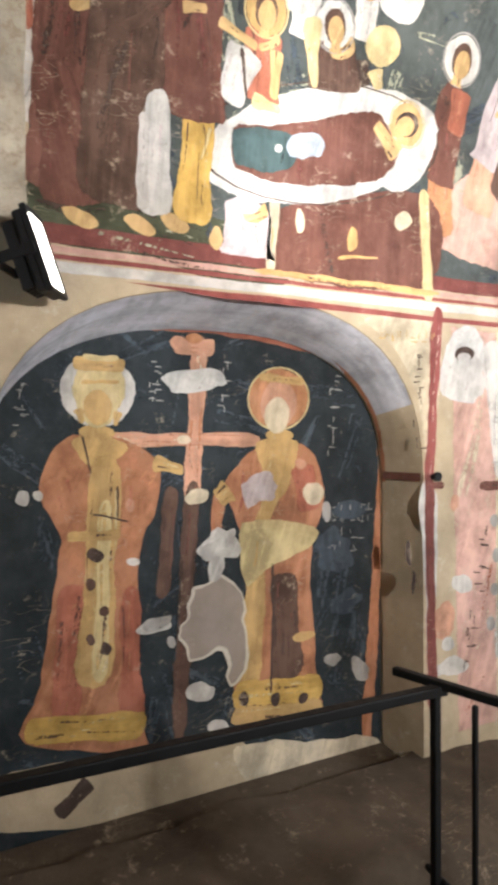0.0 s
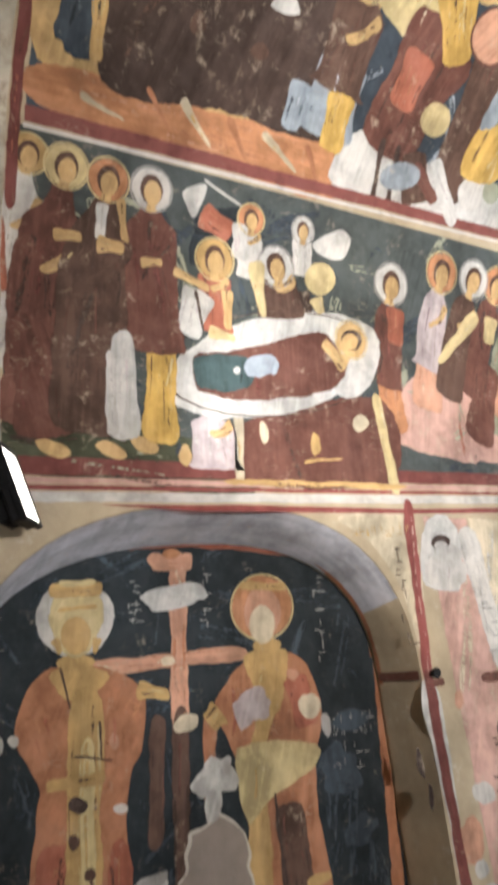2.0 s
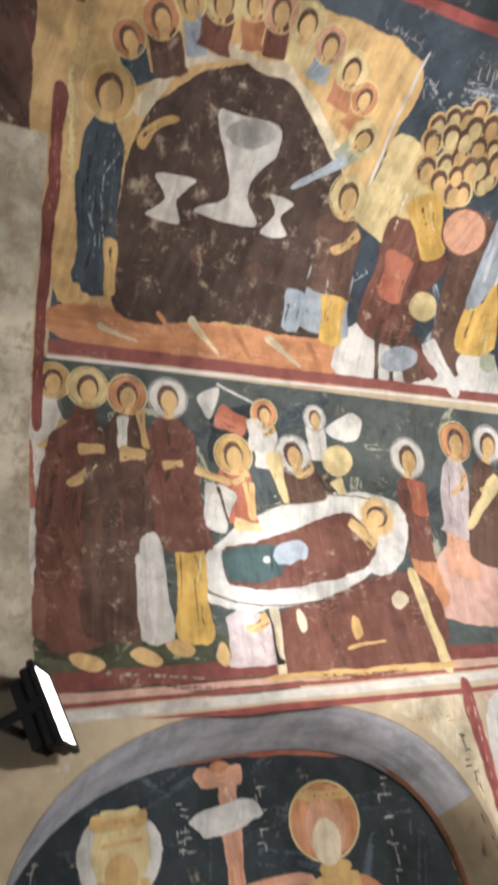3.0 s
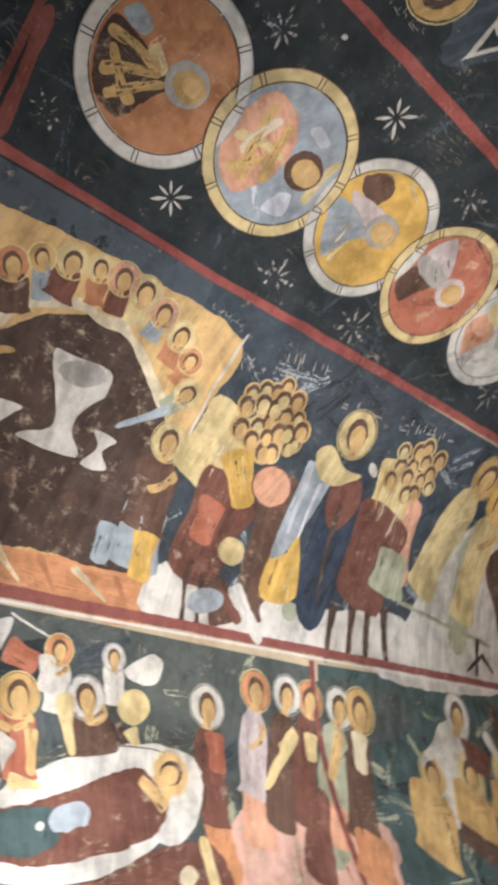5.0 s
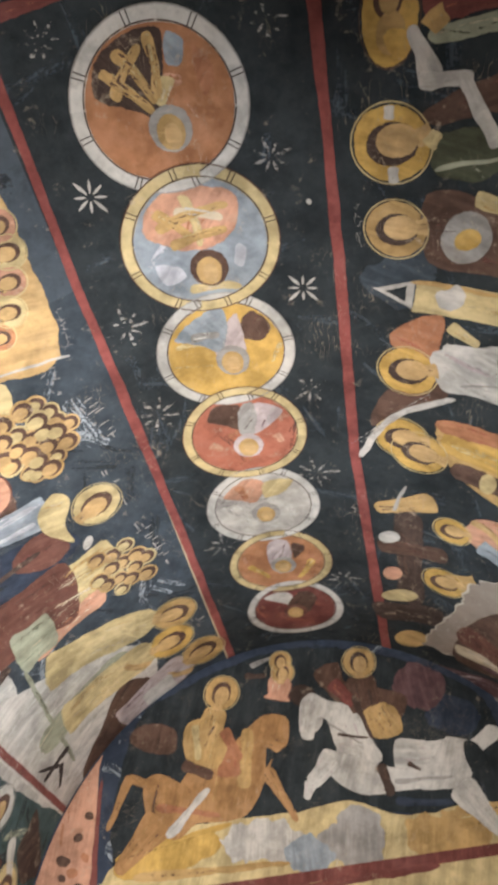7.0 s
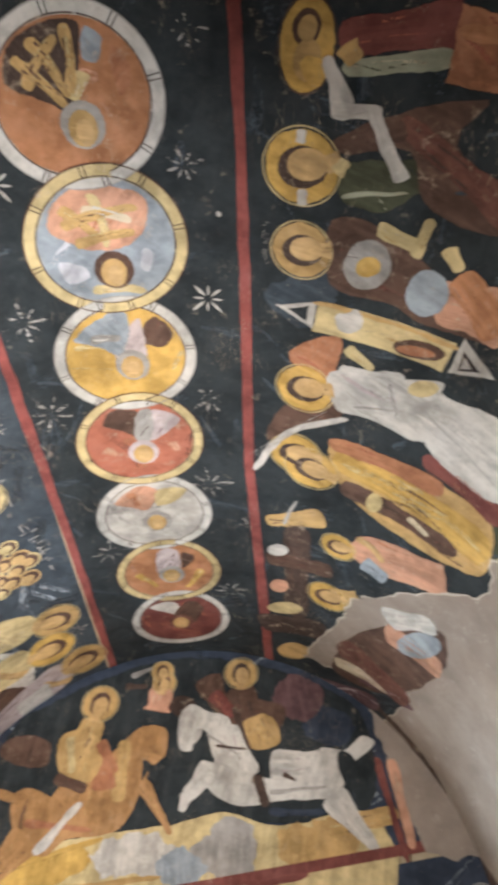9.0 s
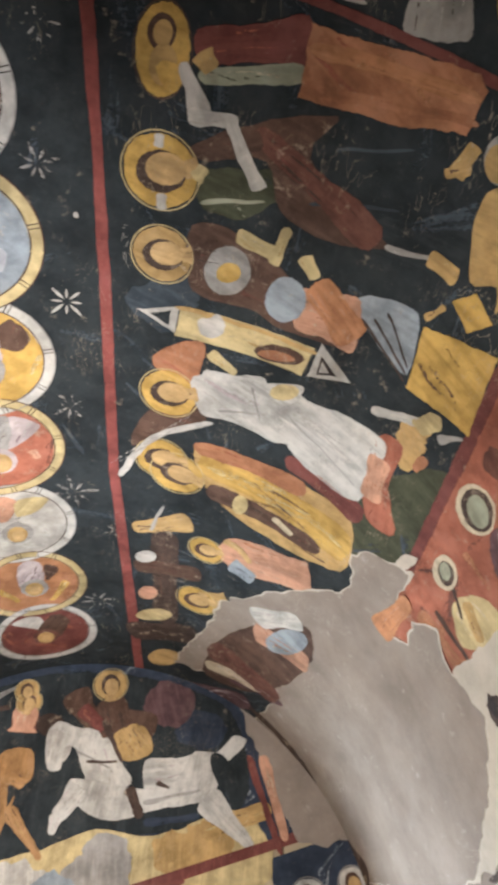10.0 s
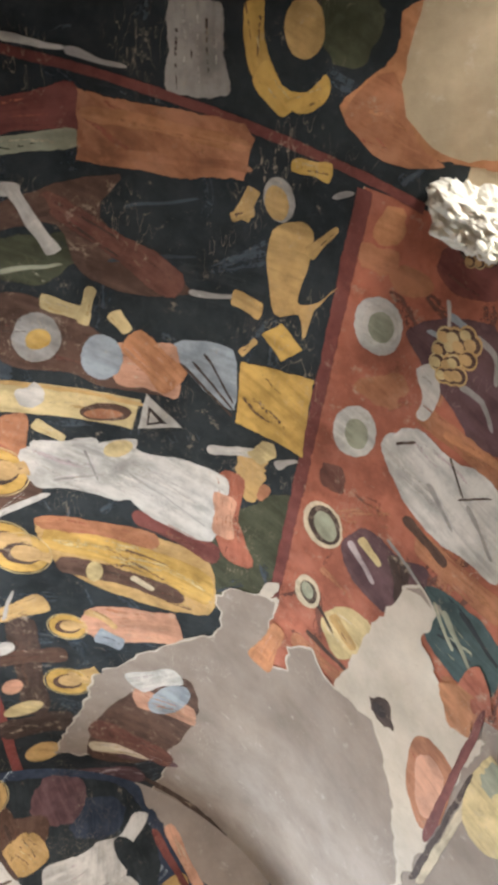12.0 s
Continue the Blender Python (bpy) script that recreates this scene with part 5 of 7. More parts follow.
put("painted_halo", p, niche, ell, (0.707, 1.614), (0.056, -0.002), (-0.001, -0.065), "ochre", 12)
put("painted_halo", p, niche, ell, (0.704, 1.527), (0.068, -0.004), (-0.001, -0.030), "ochre", 8)
put("painted_robe", p, niche, outline, [(1.353, 1.459), (1.562, 1.467), (1.651, 1.345), (1.659, 1.205), (1.608, 1.065), (1.595, 0.804), (1.631, 0.433), (1.621, 0.382), (1.243, 0.466), (1.307, 0.857), (1.279, 1.109), (1.201, 1.300), (1.262, 1.400)], "rust", 5, 0.012, True)
put("painted_robe", p, niche, outline, [(1.333, 1.480), (1.543, 1.487), (1.501, 1.297), (1.409, 1.137), (1.353, 0.495), (1.253, 0.496), (1.299, 1.058), (1.371, 1.308)], "ochre", 6, 0.01, True)
put("painted_robe", p, niche, outline, [(1.280, 1.169), (1.619, 1.125), (1.598, 1.045), (1.388, 0.967), (1.287, 0.918)], "straw", 7, 0.012, True)
put("painted_robe", p, niche, brush, (1.416, 0.963), (1.399, 0.481), 0.013, 0.010, "umber", 9)
put("painted_robe", p, niche, brush, (1.465, 0.934), (1.479, 0.521), 0.128, 0.153, "brown", 7)
put("painted_robe", p, niche, brush, (1.244, 0.491), (1.634, 0.443), 0.116, 0.125, "gold", 8)
put("painted_robe", p, niche, brush, (1.238, 0.407), (1.633, 0.361), 0.078, 0.084, "ochre", 9)
put("painted_robe", p, niche, brush, (1.220, 1.301), (1.170, 1.265), 0.091, 0.067, "ochre", 8)
put("painted_robe", p, niche, brush, (1.176, 1.285), (1.156, 0.985), 0.056, 0.060, "rust", 6)
put("painted_robe", p, niche, brush, (1.558, 1.376), (1.595, 1.195), 0.108, 0.107, "terracotta", 8)
put("painted_robe", p, niche, ell, (1.347, 1.298), (0.055, -0.033), (-0.051, -0.064), "lilac", 10, 20, 0.014)
put("painted_robe", p, niche, ell, (1.616, 1.259), (0.041, -0.004), (-0.004, -0.044), "salmon", 10, 20, 0.009)
put("painted_robe", p, niche, ell, (1.546, 1.388), (0.027, -0.002), (-0.002, -0.022), "salmon", 10, 20, 0.005)
put("painted_robe", p, niche, ell, (1.278, 0.473), (0.021, -0.005), (-0.002, -0.026), "umber", 10, 20, 0.005)
put("painted_robe", p, niche, ell, (1.421, 0.436), (0.022, -0.006), (-0.002, -0.027), "umber", 10, 20, 0.005)
put("painted_robe", p, niche, ell, (1.560, 0.420), (0.020, -0.005), (-0.002, -0.023), "umber", 10, 20, 0.005)
put("painted_robe", p, niche, ell, (1.559, 0.676), (0.047, -0.009), (-0.002, -0.020), "ochre", 10, 20, 0.004)
put("painted_halo", p, niche, ell, (1.449, 1.652), (0.146, -0.004), (-0.010, -0.129), "orange", 9)
d = Sheet(niche)
ring(d, (1.449, 1.652), (0.146, -0.004), (-0.010, -0.129), 0.008, "straw", 10)
under(d, "painted_halo", p)
put("painted_halo", p, niche, ell, (1.446, 1.630), (0.091, -0.003), (-0.008, -0.107), "salmon", 11)
put("painted_halo", p, niche, ell, (1.438, 1.585), (0.063, -0.002), (-0.006, -0.079), "cream", 12)
put("painted_halo", p, niche, brush, (1.364, 1.733), (1.563, 1.728), 0.036, 0.037, "ochre", 12)
put("painted_halo", p, niche, ell, (1.449, 1.506), (0.069, -0.003), (-0.002, -0.030), "ochre", 10)
put("plaster_loss", p, niche, ell, (1.078, 1.720), (0.130, -0.002), (-0.002, -0.042), "white", 11, 20, 0.009)
put("plaster_loss", p, niche, ell, (1.176, 1.071), (0.072, 0.032), (0.037, -0.054), "chalk", 11, 20, 0.014)
put("plaster_loss", p, niche, fallen, [(1.078, 0.950), (1.218, 0.959), (1.287, 0.867), (1.284, 0.586), (1.213, 0.527), (1.185, 0.658), (1.035, 0.679), (1.016, 0.760), (1.057, 0.850)], "bare_plaster", 11, 0.03)
put("plaster_loss", p, niche, ell, (0.907, 0.813), (0.063, 0.007), (0.008, -0.024), "chalk", 11, 20, 0.006)
put("plaster_loss", p, niche, ell, (0.972, 0.749), (0.019, -0.004), (-0.001, -0.022), "grey", 11, 20, 0.004)
put("plaster_loss", p, niche, ell, (1.095, 0.535), (0.052, -0.013), (-0.002, -0.033), "chalk", 11, 20, 0.007)
put("plaster_loss", p, niche, ell, (1.168, 0.389), (0.049, -0.014), (-0.002, -0.029), "chalk", 11, 20, 0.006)
put("plaster_loss", p, niche, ell, (1.029, 1.493), (0.031, -0.002), (-0.001, -0.020), "cream", 11, 20, 0.004)
put("plaster_loss", p, niche, ell, (1.067, 1.277), (0.039, -0.004), (-0.001, -0.024), "cream", 11, 20, 0.005)
put("plaster_loss", p, niche, ell, (1.695, 0.552), (0.033, -0.007), (-0.003, -0.028), "grey", 11, 20, 0.006)
put("plaster_loss", p, niche, ell, (1.845, 0.487), (0.052, -0.011), (-0.006, -0.054), "grey", 11, 20, 0.012)
put("plaster_loss", p, niche, ell, (0.444, 1.310), (0.025, -0.003), (0.000, -0.025), "chalk", 11, 20, 0.005)
put("plaster_loss", p, niche, ell, (1.678, 1.185), (0.022, -0.002), (-0.004, -0.044), "grey", 4, 20, 0.005)
put("plaster_loss", p, niche, ell, (1.792, 1.182), (0.089, -0.009), (-0.004, -0.045), "slate", 4, 20, 0.010)
put("plaster_loss", p, niche, ell, (1.718, 1.024), (0.085, -0.012), (-0.009, -0.087), "slate", 4, 20, 0.019)
put("plaster_loss", p, niche, ell, (1.778, 0.793), (0.069, -0.012), (-0.007, -0.064), "slate", 4, 20, 0.014)
put("plaster_loss", p, niche, ell, (1.021, 1.848), (0.045, 0.001), (-0.002, -0.034), "salmon", 11, 20, 0.007)
d = Sheet(niche)
script(d, (1.728, 1.760), (1.703, 1.432), 0.059, 4)
script(d, (0.930, 1.818), (0.921, 1.633), 0.048, 4)
script(d, (1.212, 1.814), (1.199, 1.609), 0.051, 4)
script(d, (0.452, 1.768), (0.440, 1.546), 0.041, 4, "grey")
script(d, (1.708, 1.203), (1.914, 1.192), 0.041, 4, "grey")
script(d, (1.689, 1.149), (1.906, 1.134), 0.040, 4, "grey")
script(d, (1.669, 1.096), (1.869, 1.074), 0.040, 4, "grey")
script(d, (1.677, 1.040), (1.833, 1.018), 0.039, 4, "grey")
under(d, "plaster_loss", p)
put("plaster_loss", p, niche, outline, [(1.221, 0.275), (1.380, 0.284), (1.569, 0.242), (1.917, 0.179), (1.936, 0.079), (1.628, 0.132), (1.408, 0.103), (1.299, 0.114)], "cream", 6, 0.014, True)
put("plaster_loss", p, niche, outline, [(0.331, 0.384), (0.852, 0.359), (1.251, 0.315), (1.299, 0.094), (0.879, 0.118), (0.329, 0.213)], "rough_plaster", 5, 0.014, True)
put("plaster_loss", p, niche, brush, (0.656, 0.293), (0.547, 0.213), 0.068, 0.053, "umber", 8)
put("plaster_loss", p, niche, outline, [(1.249, 0.115), (1.598, 0.112), (1.986, 0.089), (2.013, -0.142), (1.248, 0.014)], "earth", 5, 0.012, True)

p = panel("second arched niche painting, pale and dark fragments")
plot(niche, BACK[1], "slate", p)
figure(p, niche, (2.985, 1.704), (2.949, 1.163), 0.313, "brown", None, "orange", 0.128, 5)
put("plaster_loss", p, niche, outline, [(2.860, 1.172), (3.088, 1.179), (3.162, 0.659), (2.855, 0.682), (2.818, 0.882)], "white", 8, 0.012, True)
put("plaster_loss", p, niche, brush, (2.938, 0.666), (2.924, 0.434), 0.072, 0.072, "white", 8)
put("plaster_loss", p, niche, brush, (2.915, 1.572), (2.865, 1.255), 0.088, 0.060, "chalk", 6)
put("plaster_loss", p, niche, outline, [(2.806, 0.712), (3.073, 0.740), (3.121, 0.579), (2.805, 0.632)], "straw", 7, 0.01, True)
put("plaster_loss", p, niche, brush, (2.931, 0.345), (3.018, 0.239), 0.038, 0.032, "gold", 7)
put("plaster_loss", p, niche, outline, [(2.762, 0.322), (3.108, 0.280), (3.105, -0.050), (2.749, 0.032)], "green", 3, 0.01, True)
put("plaster_loss", p, niche, outline, [(3.003, 1.510), (3.191, 1.568), (3.177, 1.148), (2.950, 1.221)], "brown", 3, 0.01, True)

p = panel("painted lunette with two galloping riders on a dark blue ground")
plot(end, lunette(1.918, 2.723), "blue", p)
put("painted_ground", p, end, outline, [(-1.190, 3.857), (-0.774, 4.122), (-0.182, 4.282), (0.265, 4.276), (0.839, 4.080), (1.383, 3.656), (1.233, 2.964), (0.294, 3.061), (-0.573, 3.077), (-1.296, 2.938)], "night", 2, 0.01, True)
put("painted_ground", p, end, outline, [(-1.367, 2.857), (-1.297, 2.955), (-1.071, 3.076), (-0.608, 3.133), (-0.074, 3.112), (0.309, 3.135), (0.651, 2.994), (1.266, 2.976), (1.093, 2.483), (-1.362, 2.787)], "straw", 3, 0.012, True)
put("painted_ground", p, end, outline, [(-1.278, 2.969), (-0.956, 3.060), (-0.630, 3.085), (-0.581, 2.943), (-0.919, 2.858), (-1.217, 2.857)], "gold", 4, 0.02, True)
put("painted_ground", p, end, ell, (-0.298, 2.972), (0.276, -0.037), (-0.015, -0.138), "chalk", 4, 20, 0.02)
put("painted_ground", p, end, ell, (0.301, 2.908), (0.213, -0.029), (-0.036, -0.176), "grey", 4, 20, 0.02)
put("painted_ground", p, end, ell, (-0.019, 2.853), (0.161, -0.021), (-0.017, -0.111), "steel", 4, 20, 0.02)
put("painted_ground", p, end, ell, (0.865, 2.849), (0.275, -0.037), (-0.041, -0.141), "ochre", 4, 20, 0.02)
put("painted_ground", p, end, brush, (-1.242, 2.997), (-0.533, 3.099), 0.050, 0.035, "gold", 5)
put("painted_ground", p, end, brush, (-1.105, 2.865), (-0.186, 2.827), 0.059, 0.032, "ochre", 5)
put("painted_horse", p, end, outline, [(-1.100, 3.424), (-1.005, 3.498), (-0.808, 3.399), (-0.548, 3.257), (-0.287, 3.368), (-0.176, 3.478), (-0.343, 3.178), (-0.516, 3.120), (-0.725, 3.135), (-0.886, 3.052), (-1.059, 3.195)], "tawny", 5, 0.006, True)
put("painted_horse", p, end, outline, [(-0.524, 3.554), (-0.385, 3.681), (-0.223, 3.802), (-0.034, 3.765), (-0.041, 3.580), (-0.137, 3.520), (-0.193, 3.576), (-0.234, 3.391), (-0.391, 3.217), (-0.560, 3.282)], "tawny", 6, 0.006, True)
put("painted_horse", p, end, brush, (-0.226, 3.410), (-0.059, 3.069), 0.097, 0.050, "tawny", 6)
put("painted_horse", p, end, brush, (-1.010, 3.412), (-1.204, 3.499), 0.090, 0.063, "tawny", 6)
put("painted_horse", p, end, brush, (-1.204, 3.499), (-1.339, 3.191), 0.074, 0.036, "tawny", 6)
put("painted_horse", p, end, brush, (-0.980, 3.187), (-1.259, 2.923), 0.236, 0.099, "tawny", 6)
put("painted_horse", p, end, brush, (-0.987, 3.274), (-0.584, 3.165), 0.056, 0.031, "rust", 7)
put("painted_horse", p, end, brush, (-0.330, 3.705), (-0.391, 3.324), 0.093, 0.105, "ochre", 7)
put("painted_shape", p, end, brush, (-0.650, 3.338), (-0.919, 3.083), 0.054, 0.070, "chalk", 9)
put("painted_shape", p, end, outline, [(-1.186, 3.851), (-1.005, 3.873), (-0.854, 3.785), (-0.881, 3.617), (-1.096, 3.662), (-1.215, 3.752)], "brown", 4, 0.008, True)
put("painted_robe", p, end, outline, [(-0.800, 3.801), (-0.648, 3.853), (-0.496, 3.753), (-0.485, 3.584), (-0.596, 3.458), (-0.796, 3.565)], "ochre", 8, 0.006, True)
put("painted_robe", p, end, brush, (-0.503, 3.732), (-0.407, 3.506), 0.094, 0.066, "rust", 9)
put("painted_robe", p, end, brush, (-0.715, 3.799), (-0.705, 3.560), 0.062, 0.051, "straw", 9)
put("painted_robe", p, end, brush, (-0.807, 3.533), (-0.608, 3.427), 0.084, 0.074, "brown", 9)
halo(p, end, (-0.503, 4.018), 0.138, "ochre", 9, "brown", (-0.34, -0.94))
figure(p, end, (-0.023, 4.102), (-0.095, 3.891), 0.196, "salmon", None, "ochre", 0.091, 7)
put("painted_shape", p, end, brush, (-0.311, 4.120), (-0.153, 4.097), 0.058, 0.038, "umber", 7)
put("painted_shape", p, end, brush, (-0.257, 4.199), (-0.072, 4.243), 0.044, 0.025, "grey", 8)
put("painted_shape", p, end, ell, (0.147, 3.693), (0.051, -0.052), (-0.069, -0.076), "chalk", 7)
put("painted_shape", p, end, ell, (0.103, 3.898), (0.098, -0.046), (-0.036, -0.083), "umber", 7)
put("painted_robe", p, end, outline, [(0.198, 4.050), (0.408, 4.126), (0.443, 3.941), (0.637, 3.887), (0.852, 3.767), (0.714, 3.563), (0.464, 3.567), (0.355, 3.772)], "brown", 6, 0.006, True)
put("painted_robe", p, end, outline, [(0.511, 3.722), (0.735, 3.726), (0.763, 3.520), (0.543, 3.510)], "ochre", 7, 0.006, True)
put("painted_robe", p, end, brush, (0.333, 3.963), (0.462, 3.775), 0.122, 0.088, "darkred", 7)
put("painted_robe", p, end, brush, (0.469, 3.825), (0.537, 3.519), 0.048, 0.031, "umber", 8)
halo(p, end, (0.562, 4.090), 0.128, "ochre", 9, "umber", (-0.19, -0.98))
put("painted_shape", p, end, ell, (0.960, 3.834), (0.190, -0.039), (-0.036, -0.173), "violet", 5, 20, 0.01)
put("painted_shape", p, end, ell, (1.125, 3.580), (0.186, -0.039), (-0.033, -0.138), "blue", 5, 20, 0.01)
put("painted_shape", p, end, ell, (-0.055, 3.956), (0.111, -0.023), (-0.006, -0.085), "maroon", 5)
figure(p, end, (-0.030, 4.197), (-0.055, 3.956), 0.170, "salmon", None, "ochre", 0.087, 7)
put("painted_horse", p, end, outline, [(0.064, 3.833), (0.164, 3.915), (0.278, 3.844), (0.421, 3.775), (0.496, 3.568), (0.427, 3.417), (0.312, 3.461), (0.260, 3.651), (0.187, 3.707), (0.134, 3.566), (0.037, 3.602)], "white", 8, 0.005, True)
put("painted_horse", p, end, outline, [(0.181, 3.497), (0.366, 3.430), (0.621, 3.313), (0.855, 3.293), (1.033, 3.454), (1.189, 3.412), (1.349, 3.491), (1.429, 3.411), (1.236, 3.290), (1.137, 3.163), (1.010, 3.101), (0.706, 3.138), (0.439, 3.139), (0.265, 3.235), (0.184, 3.344)], "white", 8, 0.006, True)
put("painted_horse", p, end, brush, (0.241, 3.418), (0.068, 3.271), 0.167, 0.100, "white", 9)
put("painted_horse", p, end, brush, (0.069, 3.285), (0.023, 3.181), 0.092, 0.049, "white", 9)
put("painted_horse", p, end, brush, (1.039, 3.121), (1.242, 2.765), 0.206, 0.073, "white", 9)
put("painted_horse", p, end, ell, (1.201, 3.250), (0.079, 0.016), (0.033, -0.163), "night", 11)
put("painted_horse", p, end, brush, (0.553, 3.328), (0.589, 3.128), 0.072, 0.066, "umber", 11)
put("painted_horse", p, end, brush, (0.257, 3.660), (0.446, 3.499), 0.019, 0.015, "grey", 10)
put("painted_horse", p, end, brush, (0.739, 3.311), (0.815, 3.256), 0.037, 0.022, "umber", 12)
put("painted_horse", p, end, brush, (0.314, 3.575), (0.505, 3.518), 0.020, 0.016, "umber", 12)
put("painted_horse", p, end, brush, (0.642, 3.207), (0.991, 3.188), 0.033, 0.018, "grey", 12)
put("painted_ground", p, end, brush, (0.971, 2.937), (1.426, 2.944), 0.138, 0.120, "ochre", 4)
put("painted_ground", p, end, brush, (0.619, 3.085), (0.954, 3.029), 0.056, 0.035, "blue", 5)
put("painted_robe", p, end, brush, (-0.544, 3.905), (-0.638, 3.695), 0.154, 0.265, "ochre", 8)
put("painted_horse", p, end, brush, (-0.534, 3.651), (-0.677, 3.263), 0.303, 0.373, "tawny", 5)
put("painted_robe", p, end, brush, (-0.479, 3.674), (-0.491, 3.406), 0.111, 0.165, "rust", 8)
put("painted_horse", p, end, brush, (-0.184, 3.618), (-0.107, 3.539), 0.110, 0.075, "tawny", 6)
put("painted_robe", p, end, brush, (0.541, 3.979), (0.555, 3.638), 0.191, 0.278, "brown", 7)
put("painted_horse", p, end, brush, (0.382, 3.695), (0.429, 3.328), 0.236, 0.300, "white", 8)
put("painted_robe", p, end, brush, (0.611, 3.731), (0.699, 3.525), 0.161, 0.134, "ochre", 8)
put("painted_horse", p, end, brush, (0.671, 3.372), (1.099, 3.299), 0.229, 0.231, "white", 7)
put("painted_horse", p, end, brush, (0.137, 3.843), (0.070, 3.627), 0.107, 0.072, "chalk", 9)
d = Sheet(end)
d.add([(1.87 * math.cos(math.pi - 0.04 * i), ZS + 1.87 * math.sin(math.pi - 0.04 * i)) for i in range(4, 19)] + [(-1.43, 3.6 - 0.07 * i) for i in range(0, 13)], 10, "salmon")
d.add(rect(-1.87, 2.70, 1.83, 2.765), 12, "darkred")
under(d, "painted_arch_border", p)
put("painted_arch_border", p, end, brush, (-1.428, 2.741), (-1.410, 3.476), 0.048, 0.026, "darkred", 14, 0, 0)
put("painted_arch_border", p, end, brush, (-1.808, 2.745), (-0.001, 2.678), 0.056, 0.051, "darkred", 14, 0, 0)
put("painted_arch_border", p, end, brush, (-0.001, 2.678), (0.740, 2.693), 0.051, 0.051, "darkred", 14, 0, 0)
put("painted_arch_border", p, end, ell, (-1.638, 3.025), (0.050, -0.010), (-0.001, -0.029), "brown", 14, 20, 0.006)
put("painted_arch_border", p, end, ell, (-1.548, 3.154), (0.042, -0.009), (-0.002, -0.030), "brown", 14, 20, 0.007)
put("painted_arch_border", p, end, ell, (-1.684, 2.857), (0.049, -0.010), (-0.001, -0.027), "brown", 14, 20, 0.006)
put("painted_arch_border", p, end, ell, (-1.522, 2.860), (0.040, -0.008), (-0.001, -0.027), "brown", 14, 20, 0.006)
put("painted_arch_border", p, end, ell, (-1.492, 3.032), (0.033, -0.007), (-0.001, -0.029), "rust", 14, 20, 0.006)
put("painted_arch_border", p, end, ell, (-1.747, 2.784), (0.040, -0.008), (-0.001, -0.027), "rust", 14, 20, 0.006)
put("painted_arch_border", p, end, ell, (-1.566, 2.956), (0.041, -0.008), (-0.001, -0.024), "rust", 14, 20, 0.005)
put("painted_arch_border", p, end, ell, (-1.598, 2.773), (0.040, -0.008), (-0.001, -0.024), "brown", 14, 20, 0.005)
put("painted_arch_border", p, end, ell, (-1.486, 3.293), (0.030, -0.006), (-0.002, -0.030), "brown", 14, 20, 0.007)
put("painted_arch_border", p, end, ell, (-1.641, 2.936), (0.033, -0.007), (-0.001, -0.025), "brown", 14, 20, 0.006)
put("plaster_loss", p, end, outline, [(1.442, 3.663), (1.574, 3.654), (1.776, 3.334), (1.837, 3.033), (1.918, 2.713), (1.919, 2.612), (1.686, 2.631), (1.555, 2.701), (1.494, 3.002), (1.473, 3.312)], "bare_plaster", 13, 0.028, False)
put("plaster_loss", p, end, brush, (1.400, 3.290), (1.414, 2.694), 0.057, 0.045, "darkred", 15, 0, 0)
put("plaster_loss", p, end, brush, (1.499, 3.267), (1.473, 2.750), 0.082, 0.061, "salmon", 14, 0, 2)

p = panel("painted saints register below the lunette, worn blue ground")
plot(end, [(-1.836, 1.151), (0.016, 1.155), (0.013, 2.674), (-1.840, 2.686)], "teal", p)
plot(end, [(1.314, 1.157), (1.940, 1.158), (1.939, 2.663), (1.312, 2.660)], "blue", p)
plot(end, rect(-0.03, 2.545, 1.26, 2.70), "steel", p, 1, "painted_lintel")
figure(p, end, (-1.259, 2.399), (-1.257, 1.452), 0.40, "pink", "maroon", "ochre", 0.12, 4)
figure(p, end, (-0.809, 2.451), (-0.807, 1.453), 0.40, "ochre", "brown", "ochre", 0.12, 4)
figure(p, end, (-0.358, 2.473), (-0.336, 1.454), 0.42, "chalk", "steel", "grey", 0.16, 4)
figure(p, end, (-1.659, 2.447), (-1.657, 1.451), 0.36, "chalk", "maroon", "straw", 0.11, 4)
figure(p, end, (1.504, 2.380), (1.516, 1.458), 0.36, "steel", "brown", "white", 0.12, 4)
figure(p, end, (1.808, 2.381), (1.819, 1.459), 0.30, "rust", "brown", "white", 0.10, 4)

p = panel("painted descent scene with white-robed angel on the dark vault")
plot(nave, rugged([(0.394, 0.621), (5.0, 0.75), (5.0, 2.36), (0.593, 2.397)], 0.004, 0.3), "night", p)
put("painted_ground", p, nave, ell, (1.662, 0.938), (-0.043, 0.144), (0.171, 0.008), "slate", 2, 20, 0.033)
put("painted_ground", p, nave, outline, [(2.435, 1.938), (1.860, 2.371), (2.469, 2.352), (2.745, 2.075)], "green", 2, 0.02, True)
put("painted_ground", p, nave, ell, (1.075, 1.935), (-0.099, 0.198), (0.115, 0.040), "night", 2, 20, 0.027)
put("painted_ground", p, nave, outline, [(1.090, 1.055), (1.003, 1.488), (1.247, 1.260), (1.240, 1.068)], "green", 2, 0.02, True)
put("painted_halo", p, nave, ell, (0.710, 0.899), (-0.025, 0.106), (0.157, 0.008), "gold", 4)
d = Sheet(nave)
ring(d, (0.710, 0.899), (-0.025, 0.106), (0.157, 0.008), 0.005, "brown", 5)
under(d, "painted_halo", p)
put("painted_halo", p, nave, ell, (0.651, 0.895), (-0.012, 0.055), (0.061, 0.003), "brown", 5)
put("painted_halo", p, nave, ell, (0.654, 0.899), (-0.009, 0.037), (0.043, 0.002), "ochre", 6)
